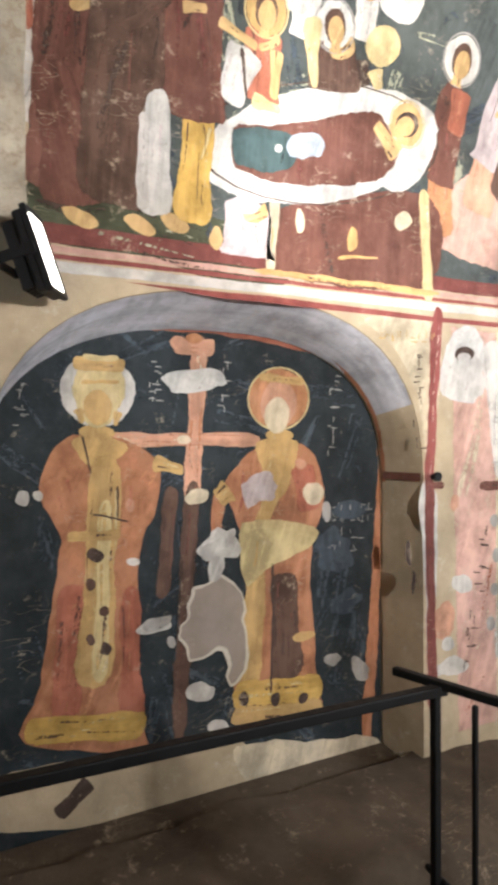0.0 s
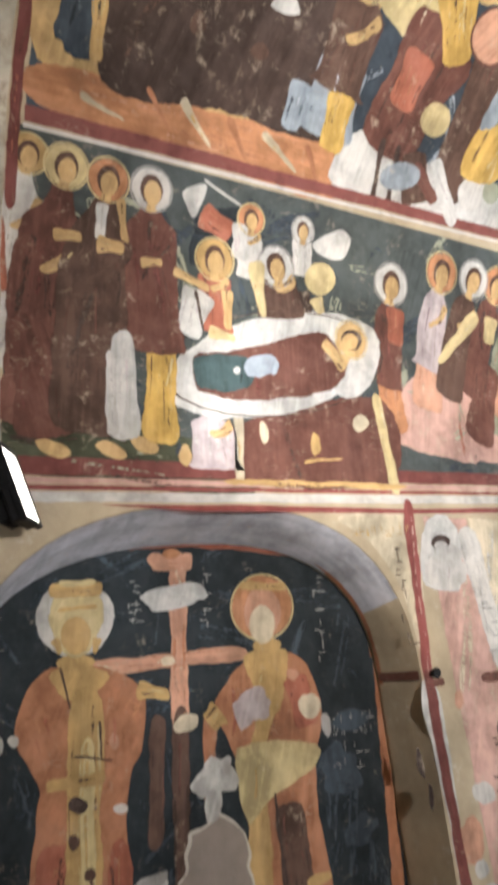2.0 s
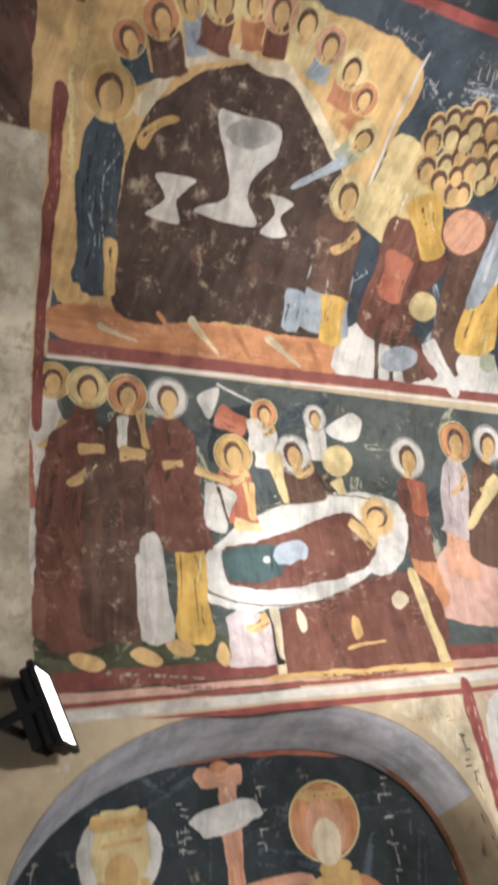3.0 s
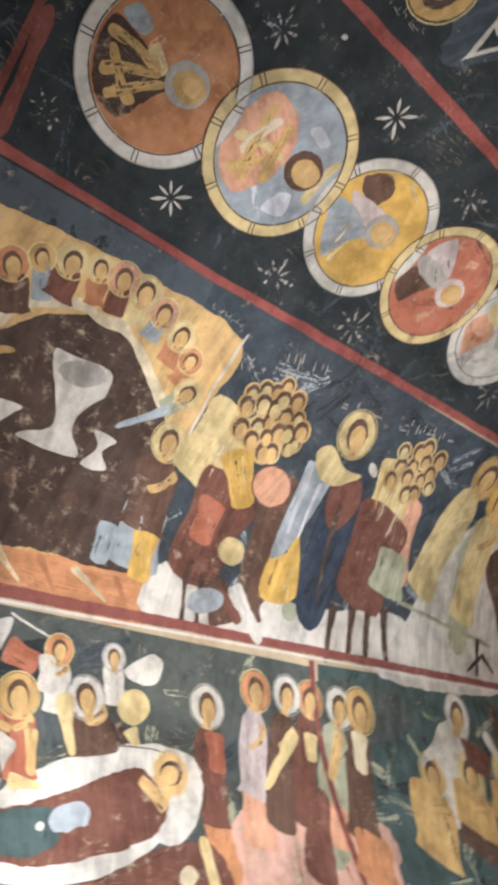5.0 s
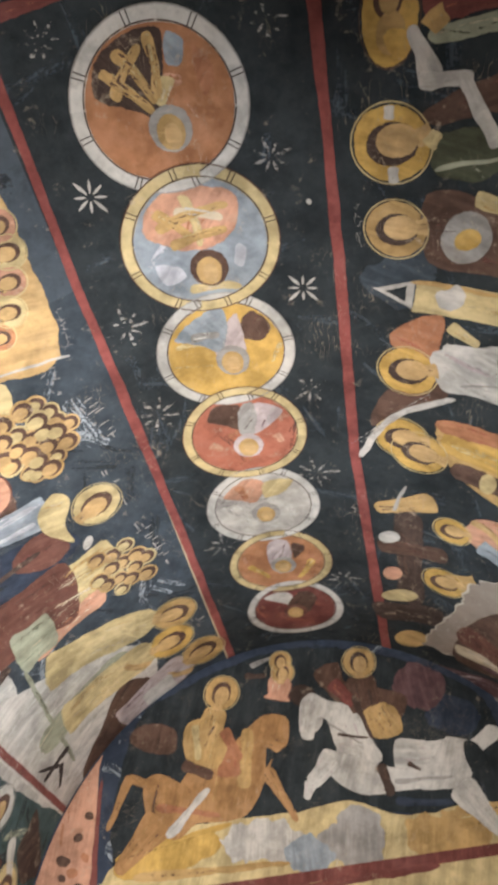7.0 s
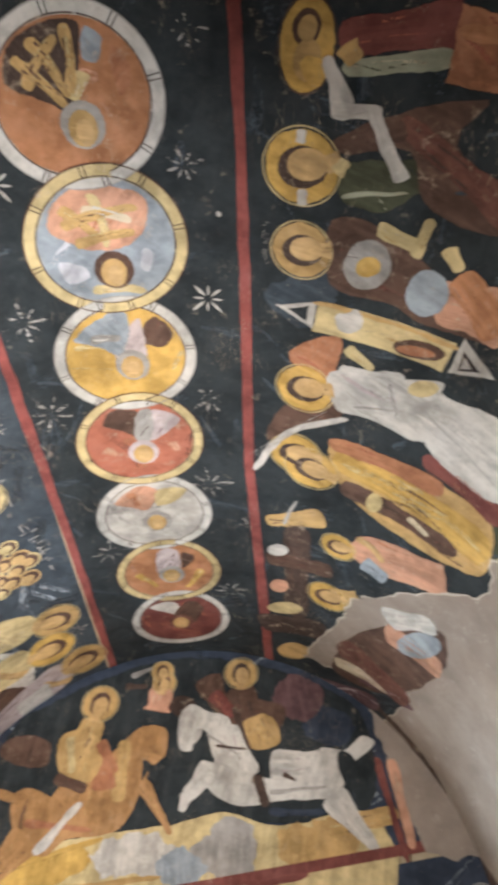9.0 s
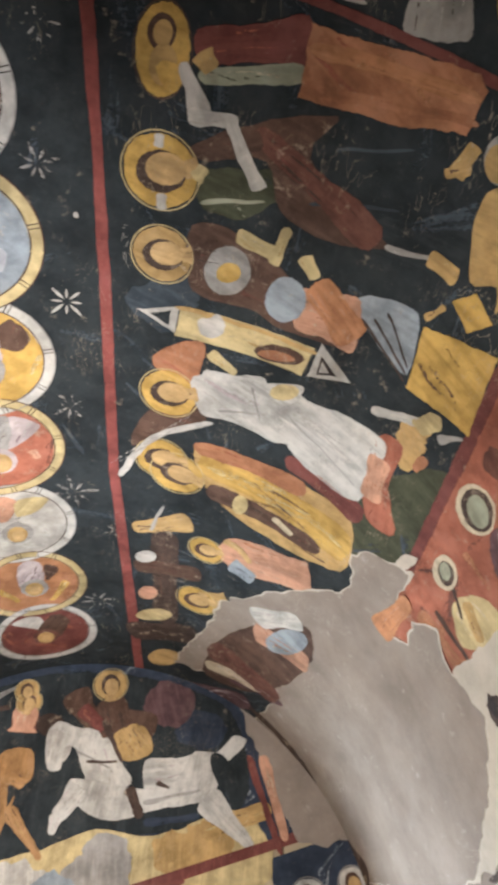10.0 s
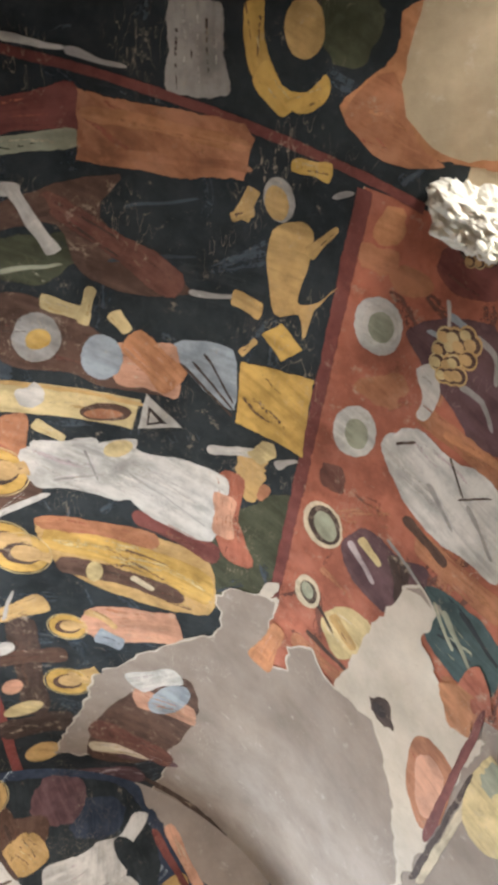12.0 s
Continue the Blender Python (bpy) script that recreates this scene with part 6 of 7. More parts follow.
put("painted_halo", p, nave, ell, (0.753, 0.902), (-0.013, 0.057), (0.072, 0.004), "ochre", 5)
put("painted_halo", p, nave, ell, (0.773, 0.932), (-0.012, 0.050), (0.054, 0.003), "gold", 6, 20, 0.011)
put("painted_robe", p, nave, brush, (0.679, 1.023), (0.588, 1.414), 0.119, 0.146, "darkred", 4)
put("painted_robe", p, nave, brush, (0.772, 1.042), (0.689, 1.397), 0.062, 0.075, "sage", 4)
put("painted_robe", p, nave, brush, (0.694, 1.034), (0.743, 1.079), 0.080, 0.062, "ochre", 6)
put("painted_robe", p, nave, outline, [(0.533, 1.399), (0.541, 1.541), (0.537, 1.974), (0.576, 2.015), (0.726, 1.997), (0.769, 1.736), (0.774, 1.383)], "rust", 6, 0.008, False)
put("painted_robe", p, nave, brush, (0.606, 1.439), (0.612, 1.975), 0.051, 0.049, "orange", 7)
put("painted_robe", p, nave, brush, (0.732, 1.428), (0.678, 1.983), 0.043, 0.033, "rust", 7)
put("plaster_loss", p, nave, brush, (0.736, 0.973), (0.893, 1.045), 0.045, 0.095, "chalk", 10, 0, 0)
put("plaster_loss", p, nave, brush, (0.905, 1.004), (0.893, 1.181), 0.068, 0.051, "chalk", 10, 0, 0)
put("plaster_loss", p, nave, brush, (0.884, 1.149), (1.031, 1.235), 0.052, 0.060, "chalk", 10, 0, 0)
put("plaster_loss", p, nave, brush, (1.004, 1.220), (1.107, 1.299), 0.055, 0.071, "chalk", 10, 0, 0)
put("painted_robe", p, nave, outline, [(1.020, 1.004), (0.907, 1.184), (0.782, 1.545), (0.943, 1.477), (1.080, 1.691), (1.167, 1.834), (1.231, 1.593), (1.174, 1.390), (1.005, 1.307), (1.059, 1.075)], "brown", 4, 0.01, True)
put("painted_robe", p, nave, brush, (0.916, 1.272), (1.155, 1.767), 0.087, 0.145, "maroon", 5)
put("painted_robe", p, nave, brush, (1.018, 1.068), (0.935, 1.275), 0.060, 0.076, "brown", 6)
put("painted_robe", p, nave, brush, (1.134, 1.037), (1.079, 1.075), 0.059, 0.048, "straw", 8)
put("painted_robe", p, nave, brush, (1.212, 1.079), (1.158, 1.313), 0.023, 0.013, "sage", 4)
put("painted_robe", p, nave, brush, (0.892, 1.575), (0.817, 1.820), 0.015, 0.009, "slate", 4)
put("painted_robe", p, nave, brush, (1.106, 1.513), (1.020, 1.820), 0.017, 0.010, "slate", 4)
halo(p, nave, (1.128, 0.900), 0.154, "gold", 6, "umber", (-0.25, 0.97))
put("painted_shape", p, nave, brush, (0.987, 0.892), (1.040, 0.895), 0.037, 0.038, "chalk", 12, 0, 0)
put("painted_shape", p, nave, brush, (1.215, 0.906), (1.279, 0.910), 0.040, 0.041, "chalk", 12, 0, 0)
halo(p, nave, (1.479, 0.915), 0.133, "ochre", 6, "umber", (-0.20, 0.98))
put("painted_robe", p, nave, outline, [(1.321, 1.029), (1.317, 1.271), (1.510, 1.608), (1.626, 1.802), (1.683, 1.490), (1.636, 1.317), (1.622, 1.054)], "brown", 5, 0.01, True)
put("painted_robe", p, nave, ell, (1.485, 1.200), (-0.039, 0.109), (0.119, 0.014), "grey", 7)
put("painted_robe", p, nave, ell, (1.491, 1.207), (-0.020, 0.057), (0.051, 0.006), "gold", 8)
put("painted_robe", p, nave, brush, (1.316, 1.231), (1.356, 1.422), 0.076, 0.067, "straw", 8)
put("painted_robe", p, nave, brush, (1.395, 1.391), (1.230, 1.433), 0.054, 0.039, "straw", 8)
put("painted_robe", p, nave, brush, (1.318, 1.513), (1.389, 1.580), 0.068, 0.053, "straw", 8)
put("painted_robe", p, nave, ell, (1.533, 1.468), (-0.042, 0.096), (0.109, 0.020), "steel", 9)
put("painted_robe", p, nave, brush, (1.554, 1.512), (1.517, 1.798), 0.195, 0.243, "salmon", 7)
put("painted_robe", p, nave, brush, (1.413, 1.585), (1.579, 1.789), 0.136, 0.176, "orange", 8)
put("painted_robe", p, nave, outline, [(1.388, 1.757), (1.333, 2.019), (1.610, 2.054), (1.535, 1.861)], "steel", 6, 0.01, True)
put("painted_robe", p, nave, brush, (1.481, 1.815), (1.629, 2.031), 0.014, 0.012, "umber", 8)
put("painted_robe", p, nave, brush, (1.455, 1.861), (1.598, 2.034), 0.014, 0.012, "umber", 8)
put("painted_robe", p, nave, brush, (1.401, 1.910), (1.567, 2.037), 0.013, 0.011, "umber", 8)
put("painted_robe", p, nave, brush, (1.160, 1.830), (1.116, 2.049), 0.026, 0.017, "grey", 5)
put("painted_robe", p, nave, brush, (1.424, 1.017), (1.421, 1.185), 0.130, 0.104, "brown", 6)
put("painted_tomb", p, nave, outline, [(1.768, 0.803), (1.703, 1.005), (1.865, 0.987)], "chalk", 5, 0.004, False)
put("painted_tomb", p, nave, outline, [(1.777, 0.864), (1.734, 0.965), (1.825, 0.956)], "night", 6, 0.004, False)
put("painted_tomb", p, nave, outline, [(1.703, 1.005), (1.699, 1.642), (1.870, 1.604), (1.875, 0.977)], "straw", 6, 0.004, False)
put("painted_tomb", p, nave, brush, (1.717, 1.017), (1.726, 1.632), 0.024, 0.023, "ochre", 7, 0, 0)
put("painted_tomb", p, nave, ell, (1.805, 1.481), (-0.026, 0.124), (0.056, -0.003), "brown", 8)
put("painted_tomb", p, nave, ell, (1.817, 1.469), (-0.019, 0.093), (0.031, -0.001), "rust", 9)
put("painted_tomb", p, nave, outline, [(1.659, 1.661), (1.784, 1.835), (1.859, 1.624)], "chalk", 7, 0.004, False)
put("painted_tomb", p, nave, outline, [(1.718, 1.672), (1.786, 1.765), (1.828, 1.664)], "ink", 8, 0.004, False)
put("painted_tomb", p, nave, outline, [(1.748, 1.683), (1.787, 1.724), (1.808, 1.674)], "chalk", 9, 0.004, False)
put("painted_tomb", p, nave, ell, (1.760, 1.162), (-0.023, 0.065), (0.052, 0.005), "chalk", 8, 20, 0.011)
d = Sheet(nave)
script(d, (1.877, 1.217), (1.878, 1.639), 0.058, 4, "slate")
script(d, (1.901, 1.763), (1.801, 1.912), 0.059, 4, "slate")
under(d, "painted_tomb", p)
put("painted_tomb", p, nave, brush, (1.918, 1.154), (1.993, 1.287), 0.072, 0.048, "straw", 8)
put("painted_robe", p, nave, outline, [(1.977, 0.898), (1.851, 1.118), (2.062, 1.122), (2.155, 1.052), (2.078, 0.889)], "rust", 5, 0.01, True)
put("painted_robe", p, nave, outline, [(2.626, 0.766), (2.361, 0.863), (2.243, 1.115), (2.372, 1.157), (2.510, 0.936)], "brown", 5, 0.01, True)
put("painted_robe", p, nave, brush, (2.845, 0.721), (2.357, 1.171), 0.046, 0.038, "chalk", 8, 0.12, 6)
put("painted_robe", p, nave, outline, [(2.073, 1.082), (2.005, 1.374), (1.909, 1.615), (2.009, 1.607), (2.131, 1.518), (2.310, 1.561), (2.288, 1.298), (2.303, 1.136)], "white", 7, 0.008, True)
put("painted_robe", p, nave, outline, [(2.101, 1.517), (1.966, 1.717), (1.948, 2.020), (2.035, 2.082), (2.373, 2.027), (2.400, 1.826), (2.318, 1.612)], "white", 7, 0.008, True)
put("painted_robe", p, nave, brush, (2.119, 1.481), (2.155, 1.797), 0.329, 0.337, "white", 6)
put("painted_robe", p, nave, brush, (2.154, 1.151), (2.072, 1.472), 0.245, 0.237, "white", 6)
put("painted_robe", p, nave, brush, (2.049, 1.381), (2.199, 1.434), 0.012, 0.010, "grey", 9)
put("painted_robe", p, nave, brush, (2.136, 1.605), (2.288, 1.965), 0.010, 0.006, "grey", 9)
put("painted_robe", p, nave, brush, (2.244, 1.232), (2.167, 1.459), 0.014, 0.010, "grey", 9)
put("painted_robe", p, nave, ell, (1.992, 1.537), (-0.040, 0.074), (0.049, 0.009), "straw", 9)
put("painted_robe", p, nave, brush, (1.939, 2.081), (2.424, 2.169), 0.131, 0.177, "terracotta", 6, -0.1)
put("painted_robe", p, nave, brush, (2.387, 1.626), (2.455, 2.052), 0.107, 0.146, "darkred", 6)
put("painted_robe", p, nave, brush, (2.310, 2.076), (2.061, 2.059), 0.109, 0.118, "salmon", 8)
halo(p, nave, (2.221, 0.967), 0.148, "gold", 6, "umber", (-0.23, 0.97))
put("painted_robe", p, nave, outline, [(2.525, 1.109), (2.474, 1.412), (2.481, 1.777), (2.511, 2.030), (2.904, 2.057), (3.023, 1.645), (2.881, 1.237)], "ochre", 5, 0.008, True)
put("painted_robe", p, nave, brush, (2.640, 1.184), (2.725, 2.024), 0.173, 0.236, "gold", 6)
put("painted_robe", p, nave, brush, (2.834, 1.236), (2.870, 1.874), 0.140, 0.128, "brown", 6)
put("painted_robe", p, nave, brush, (2.534, 1.143), (2.524, 1.721), 0.108, 0.127, "rust", 6)
put("painted_robe", p, nave, ell, (2.852, 1.406), (-0.029, 0.050), (0.079, 0.010), "straw", 8)
put("painted_robe", p, nave, brush, (2.830, 1.610), (2.879, 1.728), 0.048, 0.039, "cream", 8)
halo(p, nave, (2.687, 0.941), 0.148, "gold", 7, "umber", (-0.12, 0.99))
halo(p, nave, (2.771, 1.033), 0.152, "gold", 8, "umber", (0.14, 0.99))
put("painted_cross", p, nave, brush, (3.323, 0.975), (4.252, 1.003), 0.171, 0.176, "umber", 4)
put("painted_cross", p, nave, brush, (3.688, 0.799), (3.628, 1.209), 0.140, 0.141, "brown", 5)
put("painted_cross", p, nave, brush, (3.316, 0.791), (3.153, 1.126), 0.101, 0.163, "ochre", 6)
put("painted_cross", p, nave, brush, (3.302, 0.890), (3.077, 0.956), 0.026, 0.019, "grey", 7)
put("painted_cross", p, nave, ell, (3.578, 0.859), (-0.023, 0.074), (0.067, 0.001), "white", 8)
put("painted_cross", p, nave, ell, (3.968, 0.878), (-0.023, 0.071), (0.082, 0.001), "salmon", 8)
put("painted_cross", p, nave, ell, (4.217, 0.924), (-0.053, 0.135), (0.082, 0.002), "straw", 8)
put("painted_cross", p, nave, ell, (4.759, 1.007), (-0.063, 0.130), (0.127, 0.004), "ochre", 8)
put("painted_cross", p, nave, brush, (4.485, 0.757), (4.336, 1.231), 0.218, 0.213, "umber", 4)
figure(p, nave, (3.355, 1.239), (3.131, 1.920), 0.327, "salmon", None, "gold", 0.114, 6)
figure(p, nave, (3.903, 1.213), (3.807, 1.440), 0.252, "ochre", None, "gold", 0.142, 6)
put("painted_shape", p, nave, brush, (3.387, 1.407), (3.434, 1.566), 0.148, 0.118, "steel", 12)
put("painted_shape", p, nave, brush, (5.164, 1.207), (4.856, 1.700), 0.269, 0.167, "violet", 4)
put("painted_devil", p, nave, ell, (0.746, 2.120), (-0.025, 0.056), (0.071, 0.031), "grey", 6)
put("painted_devil", p, nave, ell, (0.758, 2.114), (-0.019, 0.043), (0.055, 0.024), "ochre", 7)
put("painted_devil", p, nave, outline, [(0.854, 2.111), (0.794, 2.200), (0.813, 2.261), (0.902, 2.262), (1.062, 2.245), (1.031, 2.325), (0.961, 2.384), (1.071, 2.316), (1.190, 2.288), (1.111, 2.256), (1.132, 2.166), (0.984, 2.113)], "ochre", 6, 0.008, True)
put("painted_devil", p, nave, brush, (0.889, 2.255), (0.776, 2.341), 0.046, 0.028, "ochre", 7)
put("painted_devil", p, nave, brush, (0.839, 1.994), (0.732, 2.027), 0.066, 0.046, "ochre", 6)
put("painted_devil", p, nave, brush, (0.847, 1.953), (0.802, 2.035), 0.033, 0.045, "ochre", 6)
put("painted_devil", p, nave, brush, (1.125, 1.991), (1.149, 2.112), 0.069, 0.069, "ochre", 6)
put("painted_devil", p, nave, outline, [(1.232, 2.117), (1.152, 2.197), (1.229, 2.299), (1.320, 2.220)], "gold", 7, 0.006, False)
put("painted_devil", p, nave, outline, [(1.372, 2.050), (1.317, 2.371), (1.682, 2.387), (1.670, 2.055)], "gold", 7, 0.006, False)
put("painted_devil", p, nave, brush, (1.344, 2.049), (1.268, 2.111), 0.033, 0.024, "ochre", 6)
put("painted_devil", p, nave, brush, (0.628, 2.148), (0.619, 2.286), 0.047, 0.061, "gold", 6)
put("painted_devil", p, nave, ell, (1.834, 2.168), (-0.053, 0.065), (0.061, 0.022), "ochre", 6, 20, 0.014)
put("painted_devil", p, nave, ell, (1.749, 2.195), (-0.040, 0.050), (0.048, 0.018), "straw", 7, 20, 0.011)
put("painted_devil", p, nave, ell, (1.942, 2.178), (-0.053, 0.062), (0.069, 0.025), "ochre", 6, 20, 0.016)
put("painted_devil", p, nave, ell, (1.951, 2.246), (-0.030, 0.033), (0.036, 0.013), "rust", 7, 20, 0.008)
put("painted_devil", p, nave, brush, (1.850, 1.957), (1.767, 2.172), 0.049, 0.058, "chalk", 6)
put("painted_devil", p, nave, brush, (1.781, 2.270), (1.703, 2.359), 0.041, 0.020, "grey", 6)
put("painted_devil", p, nave, ell, (0.672, 2.336), (-0.015, 0.033), (0.009, 0.005), "grey", 6, 20, 0.002)
put("painted_devil", p, nave, brush, (0.592, 1.844), (0.656, 1.994), 0.088, 0.108, "night", 4)
d = Sheet(nave)
script(d, (1.369, 0.758), (1.571, 0.762), 0.033, 4, "grey")
under(d, "painted_devil", p)

p = panel("painted entry scene on red ground with white-haloed figures")
plot(nave, rugged([(0.631, 2.400), (2.607, 2.366), (4.101, 2.393), (4.200, 4.000), (0.622, 4.000)], 0.01, 0.2), "terracotta", p)
plot(nave, rugged([(0.632, 2.370), (2.530, 2.344), (2.546, 2.415), (0.631, 2.440)], 0.006, 0.1), "darkred", p, 4, "painted_band")
put("painted_shape", p, nave, outline, [(0.687, 2.714), (0.603, 2.813), (0.693, 2.903), (0.790, 2.906), (0.822, 2.762), (0.767, 2.683)], "darkred", 3, 0.02, True)
put("painted_shape", p, nave, outline, [(0.985, 2.650), (0.884, 2.784), (0.869, 2.958), (1.175, 3.087), (1.230, 2.980), (1.146, 2.880), (1.071, 2.721)], "violet", 3, 0.02, True)
put("painted_shape", p, nave, ell, (0.820, 2.498), (-0.003, 0.077), (0.054, -0.007), "rust", 3, 20, 0.012)
put("painted_shape", p, nave, ell, (1.226, 2.633), (-0.034, 0.094), (0.063, 0.006), "rust", 3, 20, 0.012)
put("painted_shape", p, nave, ell, (1.697, 2.529), (-0.003, 0.069), (0.058, -0.013), "maroon", 3, 20, 0.012)
put("painted_shape", p, nave, ell, (0.843, 2.628), (-0.006, 0.075), (0.046, -0.004), "rust", 3, 20, 0.012)
put("painted_shape", p, nave, ell, (0.710, 2.508), (-0.021, 0.062), (0.047, 0.013), "orange", 3, 20, 0.012)
put("painted_shape", p, nave, outline, [(0.658, 2.704), (0.615, 2.781), (0.645, 2.865), (0.706, 2.872), (0.726, 2.785)], "umber", 4, 0.012, True)
put("painted_shape", p, nave, brush, (0.958, 2.727), (1.012, 2.831), 0.024, 0.016, "steel", 5, 0.2)
put("painted_shape", p, nave, brush, (0.884, 2.784), (0.969, 2.908), 0.023, 0.018, "steel", 5, 0.2)
put("painted_shape", p, nave, brush, (0.903, 2.892), (0.997, 2.992), 0.023, 0.019, "grey", 5, 0.2)
put("painted_shape", p, nave, brush, (1.074, 2.897), (1.133, 3.028), 0.025, 0.019, "grey", 5, 0.2)
put("painted_shape", p, nave, brush, (0.849, 2.761), (0.947, 2.807), 0.019, 0.014, "chalk", 5)
put("painted_shape", p, nave, outline, [(1.093, 2.718), (1.045, 2.789), (1.128, 2.840), (1.237, 2.822), (1.255, 2.777), (1.173, 2.766)], "chalk", 5, 0.01, True)
put("painted_robe", p, nave, brush, (1.228, 2.784), (1.257, 3.122), 0.092, 0.085, "rust", 4)
put("painted_robe", p, nave, brush, (1.246, 2.895), (1.224, 3.108), 0.035, 0.029, "orange", 5)
put("painted_robe", p, nave, brush, (1.694, 2.933), (1.696, 3.308), 0.118, 0.115, "rust", 4)
put("painted_robe", p, nave, brush, (1.644, 2.862), (1.685, 3.062), 0.059, 0.051, "brown", 5)
put("painted_robe", p, nave, outline, [(1.450, 2.678), (1.337, 2.713), (1.277, 2.825), (1.301, 2.939), (1.294, 3.138), (1.583, 3.260), (1.616, 3.147), (1.631, 2.977), (1.582, 2.821)], "white", 6, 0.01, True)
put("painted_robe", p, nave, brush, (1.385, 2.740), (1.339, 2.798), 0.014, 0.010, "umber", 8)
put("painted_robe", p, nave, brush, (1.314, 2.944), (1.403, 3.026), 0.010, 0.007, "umber", 8)
put("painted_robe", p, nave, brush, (1.420, 3.021), (1.342, 3.115), 0.008, 0.006, "umber", 8)
put("painted_robe", p, nave, brush, (1.455, 2.900), (1.548, 3.035), 0.024, 0.013, "grey", 8)
put("painted_robe", p, nave, brush, (1.425, 3.059), (1.531, 3.193), 0.022, 0.012, "grey", 8)
put("painted_halo", p, nave, ell, (1.025, 2.554), (-0.061, 0.081), (0.088, 0.057), "white", 5)
put("painted_halo", p, nave, ell, (1.022, 2.561), (-0.045, 0.060), (0.064, 0.042), "chalk", 6)
put("painted_halo", p, nave, ell, (1.024, 2.566), (-0.032, 0.042), (0.046, 0.030), "sage", 7)
put("painted_halo", p, nave, ell, (1.442, 2.566), (-0.077, 0.082), (0.089, 0.055), "white", 5)
put("painted_halo", p, nave, ell, (1.446, 2.577), (-0.040, 0.043), (0.053, 0.033), "sage", 7)
put("painted_halo", p, nave, ell, (1.935, 2.534), (-0.099, 0.064), (0.077, 0.085), "cream", 5)
put("painted_halo", p, nave, ell, (1.930, 2.541), (-0.078, 0.051), (0.064, 0.071), "umber", 6)
put("painted_halo", p, nave, ell, (1.932, 2.547), (-0.052, 0.034), (0.049, 0.054), "sage", 7)
put("painted_halo", p, nave, ell, (2.339, 2.540), (-0.077, 0.047), (0.064, 0.059), "cream", 5)
put("painted_halo", p, nave, ell, (2.335, 2.546), (-0.049, 0.030), (0.045, 0.042), "umber", 6)
put("painted_halo", p, nave, ell, (2.330, 2.538), (-0.035, 0.021), (0.034, 0.031), "sage", 7)
put("painted_robe", p, nave, outline, [(1.963, 2.621), (1.792, 2.718), (1.815, 2.865), (1.762, 3.013), (1.903, 3.023), (2.103, 2.930), (2.120, 2.782), (2.051, 2.673)], "violet", 4, 0.014, True)
put("painted_robe", p, nave, brush, (1.924, 2.669), (2.021, 2.814), 0.041, 0.029, "lilac", 6)
put("painted_robe", p, nave, brush, (1.873, 2.712), (1.920, 2.818), 0.054, 0.034, "straw", 6)
put("painted_robe", p, nave, brush, (1.788, 2.828), (1.871, 3.053), 0.019, 0.016, "grey", 6)
put("painted_robe", p, nave, brush, (1.828, 2.883), (2.018, 2.977), 0.104, 0.086, "umber", 5)
put("painted_robe", p, nave, outline, [(2.424, 2.623), (2.248, 2.724), (2.232, 2.878), (2.428, 2.873), (2.580, 2.779), (2.525, 2.680)], "straw", 4, 0.014, True)
put("painted_robe", p, nave, brush, (2.359, 2.689), (2.443, 2.826), 0.076, 0.062, "ochre", 5)
put("painted_robe", p, nave, brush, (2.354, 2.575), (2.451, 2.712), 0.029, 0.022, "umber", 5)
put("painted_robe", p, nave, brush, (2.682, 2.528), (2.677, 2.805), 0.105, 0.076, "rust", 5)
put("painted_robe", p, nave, brush, (2.577, 2.591), (2.596, 2.818), 0.041, 0.033, "brown", 5)
put("painted_robe", p, nave, outline, [(1.858, 3.007), (1.774, 3.122), (1.804, 3.354), (2.064, 3.403), (2.099, 3.249), (2.023, 3.067)], "teal", 4, 0.012, True)
put("painted_robe", p, nave, brush, (1.875, 3.135), (2.053, 3.361), 0.028, 0.016, "sage", 6)
put("painted_robe", p, nave, brush, (1.872, 3.081), (1.986, 3.205), 0.022, 0.016, "sage", 6)
put("painted_robe", p, nave, brush, (1.814, 3.189), (1.884, 3.364), 0.027, 0.020, "night", 6)
put("painted_robe", p, nave, brush, (2.171, 3.222), (2.189, 3.416), 0.142, 0.155, "rust", 5)
d = Sheet(nave)
crowd(d, (0.994, 2.835), (-0.039, 0.069), (0.084, 0.029), 0.032, 4, 6)
crowd(d, (0.660, 2.807), (-0.019, 0.048), (0.056, 0.021), 0.022, 3, 6)
under(d, "painted_shape", p)

p = panel("bare plaster and rubble at the foot of the vault")
plot(nave, rugged([(2.230, 3.179), (5.0, 2.2), (5.0, 5.4), (1.433, 5.376)], 0.03, 0.05), "bare_plaster", p, 2, "plaster_loss")

p = panel("large patch of bare grey plaster where the paint has fallen")
put("plaster_loss", p, nave, fallen, [(4.783, 1.085), (4.328, 1.241), (3.807, 1.395), (3.419, 1.713), (3.157, 1.972), (2.952, 2.130), (2.758, 2.076), (2.627, 2.144), (2.551, 2.304), (2.518, 2.404), (2.713, 2.408), (3.037, 2.363), (2.932, 2.512), (2.737, 2.519), (2.674, 2.618), (2.752, 2.800), (2.527, 2.856), (2.246, 2.871), (2.088, 2.959), (1.913, 2.955), (1.845, 2.994), (1.892, 3.094), (2.057, 3.097), (2.152, 3.187), (2.236, 3.445), (2.572, 3.440), (2.584, 3.263), (2.852, 3.297), (3.011, 3.466), (3.494, 3.453), (4.200, 3.340), (6.370, 2.570), (5.621, 2.118), (5.231, 1.776), (4.411, 1.903), (4.746, 1.503)], "bare_plaster", 14, 0.03)
